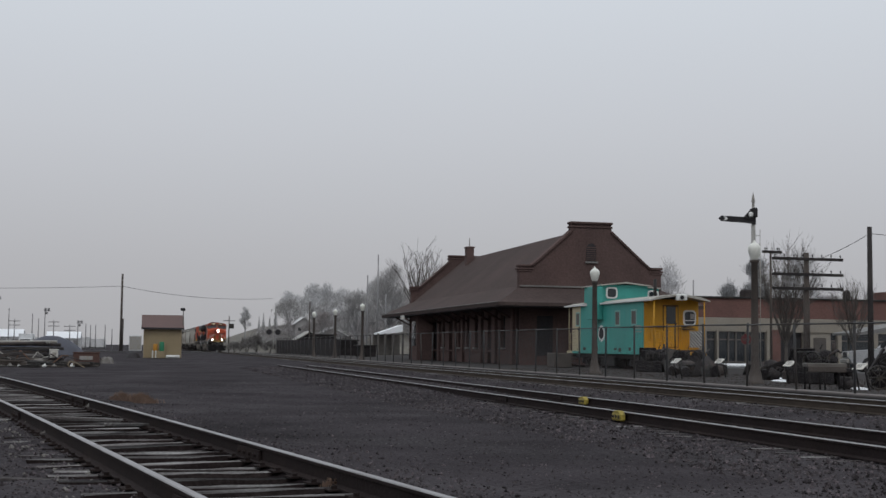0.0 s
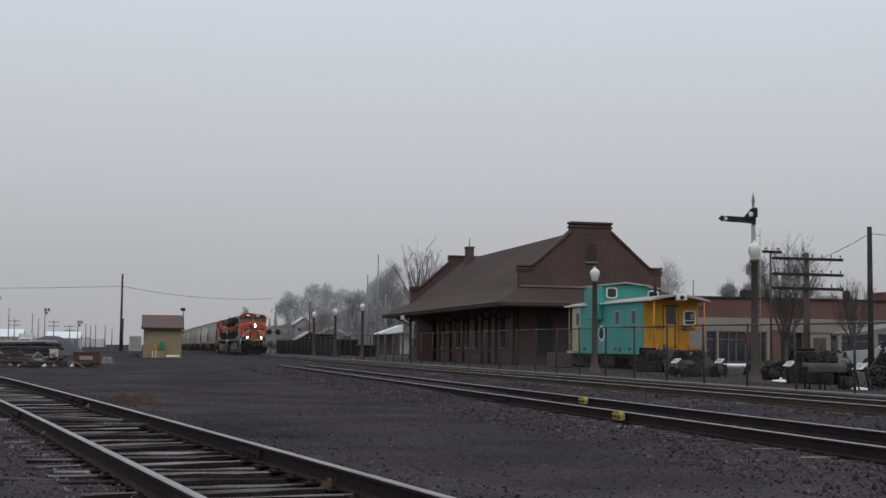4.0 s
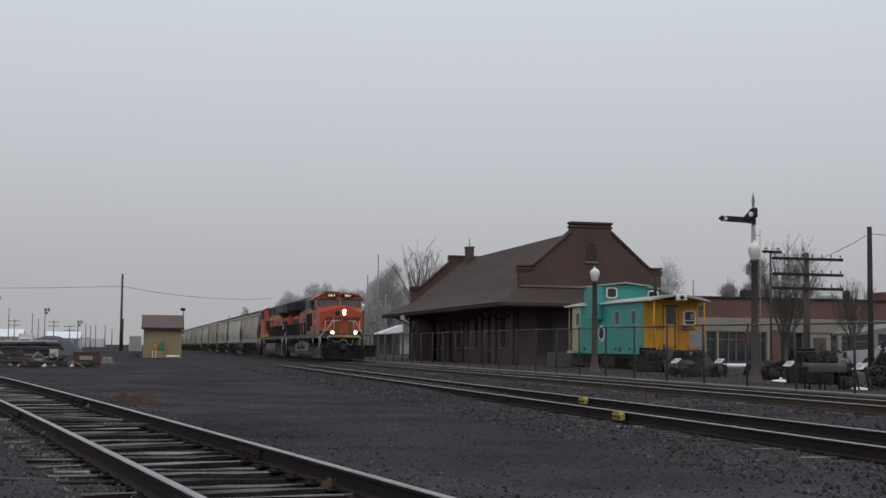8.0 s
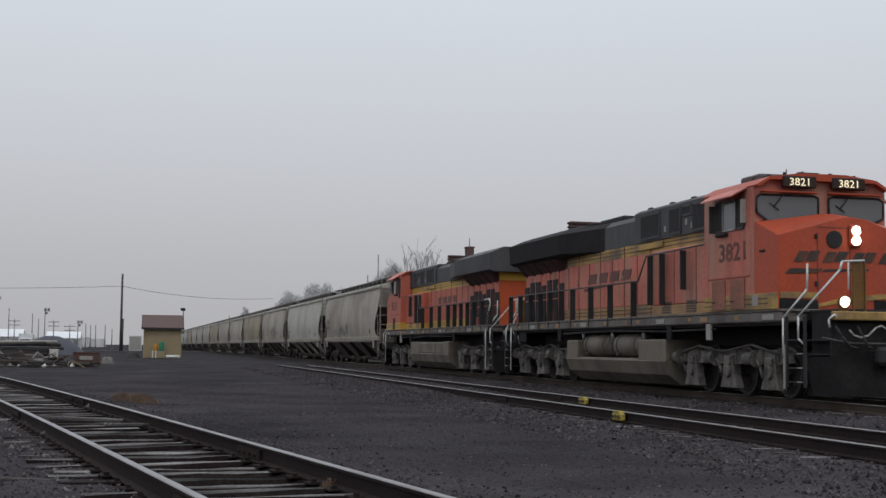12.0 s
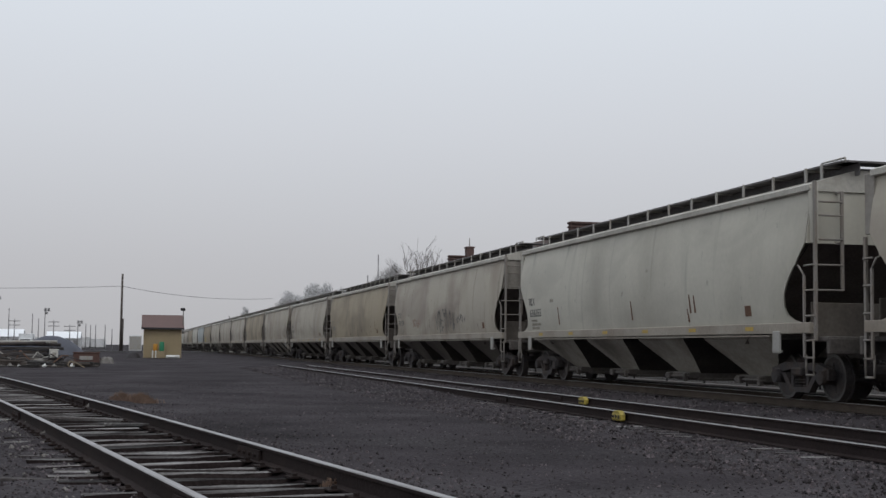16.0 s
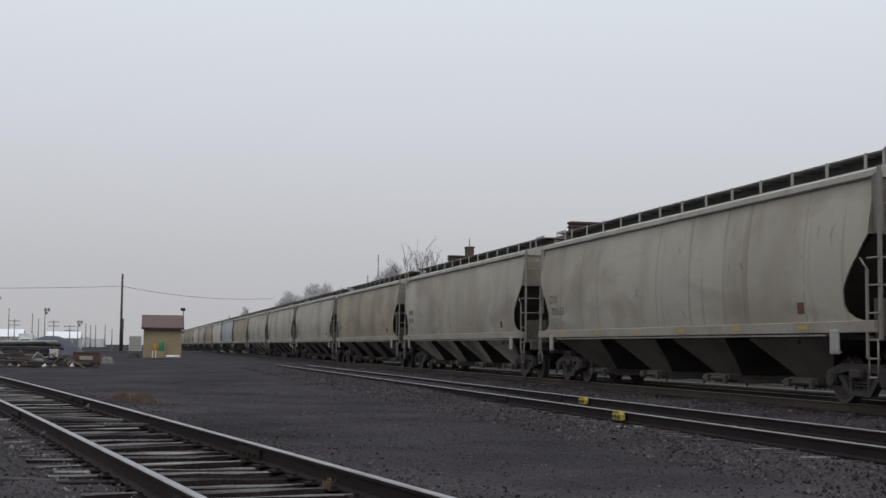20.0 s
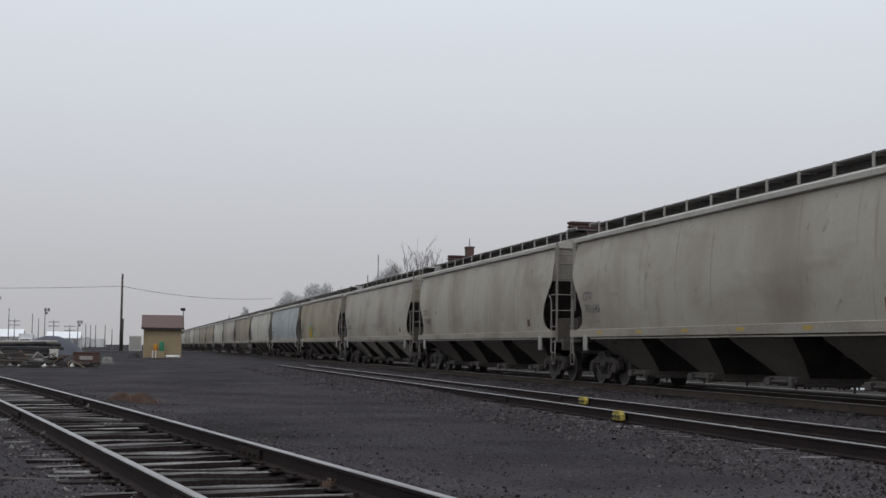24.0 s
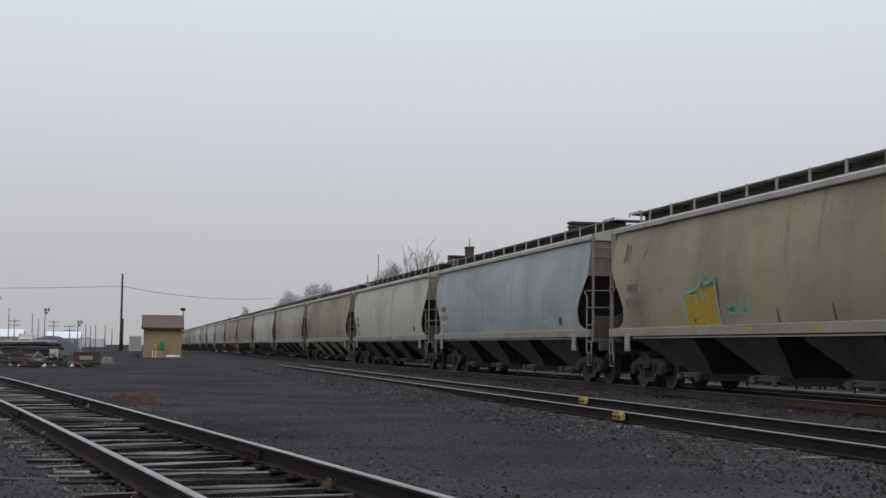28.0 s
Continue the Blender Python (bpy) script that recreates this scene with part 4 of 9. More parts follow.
def locomotive(name, label, number, body, y0, lamps):
    lo = thing(name, label, "locomotive")
    stripe = M["loco_yellow"] if lamps else M["loco_rear_yellow"]
    low_stripe = M["loco_stripe_low"] if lamps else M["loco_rear_yellow"]
    wing_paint = M["pilot_black"] if lamps else M["loco_dark"]
    # underframe
    g = Geo()
    g.box((0, 0.05, 1.635), (2.96, 19.1, 0.21), 0.03)
    frame_ob = part("underframe", g, M["loco_walkway"], lo)
    part("centre_sill", Geo().box((0, 0, 1.25), (1.1, 17.0, 0.44), 0.05), M["pilot_black"], lo)
    part("under_deck", Geo().box((0, 0, 1.50), (2.8, 18.6, 0.05)), M["pilot_black"], lo)
    for s in (-1, 1):
        for k in range(14):
            yy = -9.2 + k * 1.32 + 0.23 * (k % 3)
            part("sill_mark", side_band(s * 1.492, yy, yy + (0.50, 0.22, 0.36, 0.16)[k % 4], 1.58 + 0.02 * (k % 2), 1.69, 0.008), M["loco_stripe_low"] if k % 4 else M["ladder"], frame_ob)
        for yy in (-6.1, -3.9, 4.3, 8.9):
            part("sill_bracket", Geo().box((s * 1.44, yy, 1.36), (0.06, 0.24, 0.36), 0.01), M["ladder"] if yy == -6.1 else M["pilot_black"], frame_ob)
    d = Geo()
    d.box((0, 0.05, 1.765), (2.98, 19.2, 0.05), 0.01)
    part("walkway", d, M["loco_walkway"], lo)
    # long hood in bands
    hood = Geo()
    hood.box((0, 1.65, 1.955), (1.98, 15.1, 0.33), 0.01)
    h = part("hood_lower", hood, low_stripe, lo)
    hood = Geo()
    hood.box((0, 1.65, 2.77), (2.0, 15.1, 1.30), 0.01)
    hm = part("hood_middle", hood, M[body], lo)
    hood = Geo()
    hood.box((0, 1.65, 3.57), (2.0, 15.1, 0.30), 0.01)
    part("hood_stripe", hood, stripe, lo)
    hood = Geo()
    hood.prism([(-1.0, 3.72), (1.0, 3.72), (1.0, 4.34), (0.80, 4.50), (-0.80, 4.50), (-1.0, 4.34)], -0.7, 4.6)
    part("hood_top", hood, M["loco_dark"], lo)
    hood = Geo()
    hood.prism([(-1.05, 3.72), (1.05, 3.72), (1.05, 4.50), (0.92, 4.58), (-0.92, 4.58), (-1.05, 4.50)], -6.0, -0.7)
    hc = part("control_housing", hood, M["loco_dark"], lo)
    for s in (-1, 1):
        for k in range(13):
            yy = -2.6 + k * 0.92
            g = Geo()
            g.box((s * 1.006, yy, 2.77), (0.016, 0.024, 1.28))
            if k % 2:
                g.box((s * 1.006, yy, 3.57), (0.016, 0.024, 0.28))
                g.box((s * 0.996, yy, 1.955), (0.016, 0.024, 0.31))
            part("door_seam", g, M["loco_seam"], hm)
            if 0 < k < 12:
                part("door_latch", Geo().box((s * 1.010, yy + 0.13, 2.34 + 0.55 * (k % 2)), (0.03, 0.07, 0.11), 0.01), M["ladder"], hm, "pale door latch")
        for z in (3.53, 3.63):
            part("pinstripe", side_band(s * 1.004, -5.9, 9.1, z - 0.010, z + 0.010, 0.008), M["logo"], hm)
        for z in (1.91, 2.01):
            part("pinstripe", side_band(s * 0.996, -2.9, 9.1, z - 0.010, z + 0.010, 0.008), M["logo"], h)
            part("pinstripe", side_band(s * 1.512, -9.0, -6.02, z - 0.010, z + 0.010, 0.008), M["logo"], h)
        # dark intake screens in pale-edged frames behind the cab
        for ya, yb, za, zb in ((-2.40, -1.15, 3.80, 4.40), (-3.68, -3.02, 3.80, 4.40), (-5.15, -4.40, 3.78, 4.40), (-4.32, -3.78, 4.18, 4.40)):
            g = Geo()
            g.box((s * 1.056, (ya + yb) / 2, (za + zb) / 2), (0.03, yb - ya, zb - za), 0.01)
            sc = part("screen_panel", g, M["loco_black"], hc)
            f = Geo()
            for yy in (ya, yb):
                f.box((s * 1.062, yy, (za + zb) / 2), (0.035, 0.05, zb - za + 0.05))
            for zz in (za, zb):
                f.box((s * 1.062, (ya + yb) / 2, zz), (0.035, yb - ya, 0.05))
            part("screen_frame", f, M["loco_dark"], sc)
        for yy, zz in ((-2.72, 3.95), (-4.0, 4.02), (-4.33, 3.92)):
            part("warning_plate", Geo().box((s * 1.056, yy, zz), (0.012, 0.10, 0.14)), M["ladder"], hc)
        part("duct", Geo().box((s * 1.03, -1.75, 3.60), (0.05, 1.6, 0.16), 0.015), M["loco_yellow"], hc)
        # grille doors at the radiator end, two tiers with a rail between
        for k in range(7):
            g = Geo()
            hi = 3.12 if k % 3 else 2.98
            g.box((s * 1.012, 5.42 + k * 0.60, (2.54 + hi) / 2), (0.04, 0.44, hi - 2.54), 0.01)
            g.box((s * 1.012, 5.42 + k * 0.60, 2.15), (0.04, 0.44, 0.70), 0.01)
            part("grille_door", g, M["loco_black"], hm)
        part("battery_cover", Geo().box((s * 1.03, 6.35, 1.97), (0.08, 0.5, 0.32), 0.02), M["loco_hatch"], hm)
        # louvres low on the side
        for yy in (-3.3, -4.75):
            for k in range(5):
                g = Geo()
                g.box((s * 1.262, yy, 1.86 + k * 0.06), (0.03, 0.55, 0.03))
                part("louvre", g, M["loco_sill"], h)
        # side mark as plain slanted shapes
        for k in range(4):
            ya = 3.05 - k * 0.88
            g = Geo()
            g.prism([(ya, 2.82), (ya - 0.66, 2.82), (ya - 0.78, 3.10), (ya - 0.12, 3.10)], min(s * 1.004, s * 1.012), max(s * 1.004, s * 1.012), "x")
            part("side_mark", g, M["logo_faint"], hm)
        g = Geo()
        g.prism([(3.35, 2.62), (1.6, 2.70), (-0.4, 2.76), (-0.4, 2.78), (1.6, 2.74), (3.4, 2.70)], min(s * 1.004, s * 1.010), max(s * 1.004, s * 1.010), "x")
        part("side_mark", g, M["logo_faint"], hm)
    # wider cabinet behind the cab
    cab2 = Geo()
    cab2.box((0, -4.2, 2.72), (2.5, 3.6, 1.36), 0.03)
    ec = part("equipment_cabinet", cab2, M[body], lo)
    cab2 = Geo()
    cab2.box((0, -4.2, 1.915), (2.52, 3.62, 0.25), 0.02)
    part("equipment_cabinet_stripe", cab2, low_stripe, lo)
    for s in (-1, 1):
        for yy in (-2.9, -3.75, -5.0):
            part("door_seam", Geo().box((s * 1.252, yy, 2.72), (0.016, 0.024, 1.3)), M["loco_seam"], ec)
    # radiator section with flared wings
    r = Geo()
    hoodp = [(-1.0, 3.70), (-1.01, 3.8), (-1.01, 4.36), (-0.80, 4.505), (0.80, 4.505), (1.01, 4.36), (1.01, 3.8), (1.0, 3.70)]
    wing = [(-1.30, 3.70), (-1.45, 3.78), (-1.48, 4.36), (-0.95, 4.585), (0.95, 4.585), (1.48, 4.36), (1.45, 3.78), (1.30, 3.70)]
    rows = [[(u, yy, w) for u, w in p + p[:1]] for yy, p in ((1.7, hoodp), (4.4, wing), (9.62, wing))]
    r.grid(rows, False)
    r.add(rows[0][:-1], [tuple(range(8))])
    r.add(rows[2][:-1], [tuple(reversed(range(8)))])
    rad = part("radiator", r, wing_paint, lo, "sooty black flared radiator" if lamps else "dusty dark grey flared radiator")
    for s in (-1, 1):
        u = Geo()
        rows = [[(s * 1.004, 4.9, 3.40), (s * 1.004, 4.9, 3.69), (s * 1.02, 4.9, 3.69), (s * 1.004, 4.9, 3.40)],
                [(s * 1.004, 5.2, 3.36), (s * 1.004, 5.2, 3.69), (s * 1.36, 5.2, 3.69), (s * 1.004, 5.2, 3.36)],
                [(s * 1.004, 9.2, 3.36), (s * 1.004, 9.2, 3.69), (s * 1.36, 9.2, 3.69), (s * 1.004, 9.2, 3.36)]]
        u.grid(rows, False)
        u.add(rows[2][:-1], [(0, 1, 2)])
        us = part("wing_underside", u, M["loco_soot_shade"], rad, "orange underside darkened by soot and painted shade")
        for k in range(5):
            part("wing_brace", Geo().add([(s * 1.004, 5.6 + k * 0.85, 3.30), (s * 1.42, 5.6 + k * 0.85, 3.72), (s * 1.004, 5.6 + k * 0.85, 3.72), (s * 1.004, 5.63 + k * 0.85, 3.30),
                                          (s * 1.42, 5.63 + k * 0.85, 3.72), (s * 1.004, 5.63 + k * 0.85, 3.72)], [(0, 1, 2), (3, 5, 4), (0, 3, 4, 1), (1, 4, 5, 2), (0, 2, 5, 3)]), M["loco_soot_shade"], us)
    r = Geo()
    r.box((0, 6.6, 4.60), (1.7, 5.4, 0.05), 0.01)
    for k in range(9):
        r.box((0, 4.3 + k * 0.58, 4.625), (1.7, 0.05, 0.02))
    part("radiator_grille", r, M["loco_dark"], rad)
    r = Geo()
    r.box((0, 1.9, 4.55), (1.5, 1.9, 0.22), 0.05)
    r.box((0, 2.0, 4.67), (1.0, 1.0, 0.04), 0.01)
    part("exhaust_housing", r, M["loco_black"], lo)
    for yy in (-1.2, -2.6, -3.9, 3.4, 5.2):
        part("lifting_lug", Geo().box((-0.8, yy, 4.60), (0.10, 0.22, 0.09), 0.02), M["loco_black"], lo)
    rear = Geo()
    rear.box((0, 9.25, 2.55), (1.94, 0.10, 1.7), 0.02)
    part("rear_wall", rear, M["loco_rear"], lo, "clean bright orange rear wall")
    rear = Geo()
    rear.box((0, 9.26, 3.55), (1.94, 0.10, 0.30), 0.02)
    part("rear_stripe", rear, M["loco_rear_yellow"], lo)
    # nose and cab: flat face, sharp corners, peaked top
    n = Geo()
    nose = [(-1.48, -9.38, 1.80), (1.48, -9.38, 1.80), (1.48, -9.38, 3.25), (0.45, -9.38, 3.62), (0.02, -9.38, 3.66), (-1.48, -9.38, 3.25),
            (-1.50, -8.42, 3.60), (-0.05, -8.62, 3.80), (0.15, -8.62, 3.80), (1.50, -8.42, 3.60), (-1.50, -8.2, 1.80), (1.50, -8.2, 1.80)]
    n.add(nose, [(0, 1, 2, 3, 4, 5), (5, 4, 7, 6), (4, 3, 8, 7), (3, 2, 9, 8), (0, 5, 6, 10), (1, 11, 9, 2), (10, 11, 1, 0), (6, 7, 8, 9, 11, 10)])
    nose_ob = part("nose", n, M["loco_orange" if lamps else body], lo, "bright orange nose" if lamps else "")
    g = Geo()
    g.prism([(-1.50, 1.80), (-1.50, 4.36), (-1.20, 4.50), (-0.5, 4.58), (0.5, 4.58), (1.20, 4.50), (1.50, 4.36), (1.50, 1.80)], -8.40, -6.0)
    cab = part("cab", g, M[body], lo)
    g = Geo()
    g.box((0, -7.68, 1.955), (3.02, 3.38, 0.33), 0.01)
    part("cab_stripe", g, stripe, cab)
    for swoosh in ([(-1.44, 2.01), (-0.62, 2.01), (-0.62, 2.13), (-1.44, 2.13)], [(-0.62, 1.84), (-0.1, 1.93), (0.8, 2.02), (1.42, 2.04), (1.42, 2.13), (0.75, 2.12), (-0.1, 2.03), (-0.62, 1.90)]):
        part("nose_stripe", Geo().prism(swoosh, -9.402, -9.384), M["loco_yellow"], nose_ob)
    for xa, xb in ((-1.46, -0.62), (0.62, 1.46)):
        part("kick_plate", Geo().prism([(xa, 1.79), (xb, 1.79), (xb, 1.97), (xa, 2.0)], -9.396, -9.384), M["pilot_black"], nose_ob)
    # door panel seams on the nose
    g = Geo()
    for xx in (-0.62, 0.10):
        g.box((xx, -9.385, 2.68), (0.02, 0.012, 1.3))
    g.box((-0.26, -9.385, 3.44), (0.72, 0.012, 0.02))
    part("nose_door_seam", g, M["loco_seam"], nose_ob)
    for zz in (2.3, 3.25):
        part("nose_hinge", Geo().box((-0.66, -9.40, zz), (0.05, 0.05, 0.10), 0.01), M["loco_black"], nose_ob)
    g = Geo()
    g.prism([(-1.52, 4.36), (-1.22, 4.54), (-0.5, 4.63), (0.5, 4.63), (1.22, 4.54), (1.52, 4.36), (1.48, 4.32), (1.2, 4.48), (-1.2, 4.48), (-1.48, 4.32)], -8.56, -5.9)
    rf = part("cab_roof", g, M["loco_orange"], cab)
    for xx, yy in ((-1.0, -8.1), (-0.75, -8.3), (-0.35, -8.3), (-0.1, -8.0), (0.35, -8.2), (0.85, -8.3), (-1.1, -7.6), (-0.6, -7.3)):
        zz = 4.63 - 0.12 * max(0, abs(xx) - 0.5)
        part("roof_antenna", Geo().cyl((xx, yy, zz - 0.03), (xx, yy, zz + 0.07), 0.05, 0.035, n=8), M["loco_black"], rf)
    part("whip_antenna", Geo().cyl((-0.5, -7.9, 4.62), (-0.5, -7.9, 4.80), 0.012, n=5), M["loco_black"], rf)
    part("roof_plinth", Geo().box((-0.2, -8.25, 4.66), (0.5, 0.12, 0.06), 0.02), M["loco_black"], rf)
    for s in (-1, 1):
        # windscreen in a dark rubber frame
        g = Geo()
        if s < 0:
            w = [(-0.06, 3.80), (-0.06, 4.13), (-0.14, 4.17), (-1.38, 4.17), (-1.46, 4.11), (-1.46, 3.80), (-1.05, 3.52)]
        else:
            w = [(0.18, 3.80), (0.18, 4.13), (0.26, 4.17), (1.34, 4.17), (1.44, 4.11), (1.44, 3.76), (1.10, 3.60)]
        g.prism(w, -8.43, -8.405)
        ws = part("windscreen", g, M["loco_glass_sky"], cab)
        fr = Geo()
        for a, b in zip(w, w[1:] + w[:1]):
            fr.cyl((a[0], -8.435, a[1]), (b[0], -8.435, b[1]), 0.024, n=6)
        part("window_frame", fr, M["loco_black"], ws)
        wp = Geo()
        wp.tube([(s * 0.75 - 0.1, -8.46, 4.2), (s * 0.75 - 0.32, -8.46, 3.94)], 0.012, 5)
        wp.tube([(s * 0.75 - 0.42, -8.46, 4.0), (s * 0.75 - 0.22, -8.46, 3.86)], 0.012, 5)
        part("wiper", wp, M["loco_black"], ws)
        part("windscreen_visor", Geo().box((s * 0.75, -8.50, 4.235), (1.25, 0.12, 0.03), 0.01), M["loco_orange"], cab)
        # side windows with sun visor
        # lit panes get the painted sky grey, the others plain black
        for ya, yb, lit in ((-7.95, -7.62, 0), (-7.60, -6.98, 1), (-6.95, -6.62, 0)):
            g = Geo()
            g.box((s * 1.505, (ya + yb) / 2, 3.83), (0.03, yb - ya, 0.62), 0.02)
            sw = part("side_window", g, M["loco_glass_sky"] if lit else M["loco_black"], cab)
            f = Geo()
            for c, sz in (((s * 1.515, ya, 3.83), (0.04, 0.04, 0.66)), ((s * 1.515, yb, 3.83), (0.04, 0.04, 0.66)), ((s * 1.515, (ya + yb) / 2, 3.52), (0.04, yb - ya, 0.04)),
                          ((s * 1.515, (ya + yb) / 2, 4.14), (0.04, yb - ya, 0.04))):
                f.box(c, sz)
            part("window_frame", f, M["ladder"] if lit else M["loco_sill"], sw)
        part("arm_rest", Geo().box((s * 1.54, -6.95, 3.44), (0.10, 0.5, 0.07), 0.02), M["loco_black"], cab)
        g = Geo()
        g.add([(s * 1.48, -8.1, 4.38), (s * 1.48, -6.4, 4.38), (s * 1.82, -6.5, 4.18), (s * 1.82, -8.0, 4.18), (s * 1.48, -8.1, 4.35), (s * 1.48, -6.4, 4.35),
               (s * 1.82, -6.5, 4.15), (s * 1.82, -8.0, 4.15)], [(0, 1, 2, 3), (4, 7, 6, 5), (0, 3, 7, 4), (1, 5, 6, 2), (2, 6, 7, 3), (0, 4, 5, 1)])
        part("sun_visor", g, M["loco_visor"], cab, "sun-faded pink-orange visor")
        g = Geo()
        g.box((s * 1.56, -8.02, 3.86), (0.12, 0.05, 0.50), 0.01)
        part("mirror", g, M["ladder"], cab)
        part("wind_deflector", Geo().box((s * 1.58, -6.55, 3.80), (0.14, 0.03, 0.60), 0.01), M["loco_sill"], cab)
        # cab number
        me = text_mesh(number, 0.55, M["logo_faint"], bold=0.010)
        part("cab_number", me, None, cab, "%s in dark figures" % number, at=pose(s * 1.505, -7.43, 2.86 if lamps else 2.74, 90, 0, s * 90) @ Matrix.Diagonal((1.28, 1, 1, 1)))
        g = Geo()
        g.box((s * 1.506, -7.2, 2.50), (0.016, 2.0, 0.03))
        part("hatch_ledge", g, M["loco_hatch"], cab)
        for yy in (-7.65, -6.75) if lamps else ():
            part("cab_hatch", Geo().box((s * 1.516, yy, 2.14), (0.024, 0.66, 0.64), 0.008), M["loco_hatch_low"], cab, "grimy brown hatch")
            part("hatch_handle", Geo().lathe([(0.05, 0), (0.06, 0.01), (0.05, 0.02)], (s * 1.53, yy + 0.2, 1.98), n=8), M["loco_black"], cab)
        if not lamps:
            part("step_recess", Geo().box((s * 1.507, -7.5, 2.08), (0.03, 0.46, 0.55), 0.01), M["loco_black"], cab)
            g = Geo()
            g.box((s * 1.49, -6.30, 3.75), (0.04, 0.42, 0.95), 0.01)
            part("cab_door", g, M["loco_black"], cab, "dark open cab doorway")
        part("placard", Geo().box((s * 1.516, -8.45, 1.98), (0.012, 0.26, 0.22), 0.004), M["ladder"], cab)
        part("marker_light", Geo().box((s * 1.506, -8.75, 2.98), (0.02, 0.22, 0.05), 0.008), M["loco_black"], cab)
        # number board over the windscreen
        g = Geo()
        g.box((-0.56 if s < 0 else 0.56, -8.55, 4.445), (0.76, 0.10, 0.24), 0.02)
        nb = part("number_board", g, M["board_brown"], cab)
        if lamps:
            part("board_digits", text_mesh(number, 0.225, M["board_digits"], 0.002), None, nb, "lit figures %s" % number, at=pose(s * 0.56, -8.607, 4.365, 90, 0, 0) @ Matrix.Diagonal((1.12, 1, 1, 1)))
        # nose mark as plain shapes, and corner steps
        for k in range(2):
            xa = 0.10 + 0.62 * k if s > 0 else -1.15 + 0.62 * k
            for da, wa, za, zb in ((0.0, 0.21, 2.73, 2.95), (0.25, 0.23, 2.75, 2.96)):
                g = Geo().prism([(xa + da, za), (xa + da + wa, za), (xa + da + wa + (zb - za) * 0.6, zb), (xa + da + (zb - za) * 0.6, zb)], -9.392, -9.382)
                part("nose_mark", g, M["logo"], nose_ob)
        g = Geo()
        g.prism([(-1.34, 2.49), (-0.62, 2.52), (-0.5, 2.61), (-1.24, 2.60)] if s < 0 else [(-0.55, 2.54), (0.5, 2.58), (0.52, 2.62), (-0.45, 2.60)], -9.392, -9.382)
        part("nose_mark", g, M["logo"], nose_ob)
        for e in (-1, 1):
            yo = 10.6 if e < 0 else 10.25
            st = Geo()
            for k in range(4):
                st.box((s * 1.20, e * (yo - 0.55), 0.36 + k * 0.27), (0.55, 0.62, 0.03), 0.006)
            st.box((s * 1.47, e * (yo - 0.92), 0.95), (0.03, 0.10, 1.35))
            st.box((s * 1.47, e * (yo - 0.20), 0.95), (0.03, 0.10, 1.35))
            st.box((s * 0.92, e * (yo - 0.55), 1.0), (0.03, 0.70, 1.4))
            sp = part("steps", st, M["loco_black"], lo)
            ed = Geo()
            for k in range(3):
                ed.box((s * 1.478, e * (yo - 0.38), 0.37 + k * 0.27), (0.02, 0.20, 0.022))
            part("step_edge", ed, M["ladder"], sp, "worn pale step edges")
            part("step_stile", Geo().box((s * 1.492, e * (yo - 0.97), 0.66), (0.02, 0.06, 0.86)), M["ladder"], sp, "worn pale edge plate")
            rl = Geo()
            rl.tube([(s * 1.50, e * (yo - 1.0), 0.86), (s * 1.50, e * (yo - 1.0), 1.60), (s * 1.17, e * (yo - 0.65), 2.16), (s * 1.16, e * (yo - 0.65), 2.66)], 0.022, 6)
            rl.tube([(s * 1.40, e * (yo - 0.30), 1.06), (s * 1.50, e * (yo - 0.40), 1.20), (s * 1.50, e * (yo - 0.40), 1.62), (s * 0.84, e * yo, 2.51), (s * 0.79, e * yo, 2.67), (s * 0.32, e * yo, 2.70)], 0.022, 6)
            rl.tube([(s * 0.66, e * yo, 2.69), (s * 0.66, e * yo, 2.14)], 0.018, 6)
            part("white_handrail", rl, M["grab_white"], lo)
            part("grab_loop", Geo().tube([(s * 1.08, e * (yo + 0.02), 1.42), (s * 1.12, e * (yo + 0.06), 1.56), (s * 1.0, e * (yo + 0.06), 1.66), (s * 0.92, e * (yo + 0.02), 1.60)], 0.02, 6), M["grab_white"], lo)
    if lamps:
        g = Geo()
        g.box((0.19, -9.42, 3.28), (0.26, 0.10, 0.48), 0.05)
        hb = part("headlight_housing", g, M["loco_orange"], nose_ob)
        for z in (3.18, 3.38):
            g = Geo()
            g.cyl((0.19, -9.465, z), (0.19, -9.49, z), 0.092, n=14)
            part("headlight", g, M["lamp_on"], hb, "lit headlight")
    g = Geo()
    g.cyl((-0.25, -9.375, 3.20), (-0.25, -9.405, 3.20), 0.175, n=20)
    part("nose_door_window", g, M["loco_black"], nose_ob)
    # front and rear ends
    for e in (-1, 1):
        yo = 10.6 if e < 0 else 10.25
        yi = 9.3
        g = Geo()
        g.box((0, e * (yi + yo) / 2, 1.66), (1.86, yo - yi, 0.22), 0.03)
        ac = part("end_platform", g, M["pilot_black"], lo)
        g = Geo()
        g.box((0, e * (yo - 0.02), 1.64), (2.0, 0.12, 0.17), 0.02)
        part("anticlimber", g, M["loco_yellow"], ac)
        g = Geo()
        g.box((0, e * (yo - 0.45), 1.15), (1.8, 0.6, 0.8), 0.05)
        ep = part("end_plate", g, M["pilot_black"], lo)
        part("cut_lever", Geo().tube([(-1.2, e * (yo - 0.05), 1.22), (-0.6, e * (yo + 0.02), 1.12), (0.6, e * (yo + 0.02), 1.12), (1.2, e * (yo - 0.05), 1.22)], 0.02, 6), M["loco_sill"], ep)
        g = Geo()
        g.box((0, e * (yo - 0.05), 0.88), (0.26, 0.8, 0.26), 0.04)
        g.box((0.05 * e, e * (yo + 0.28), 0.88), (0.40, 0.26, 0.36), 0.07)
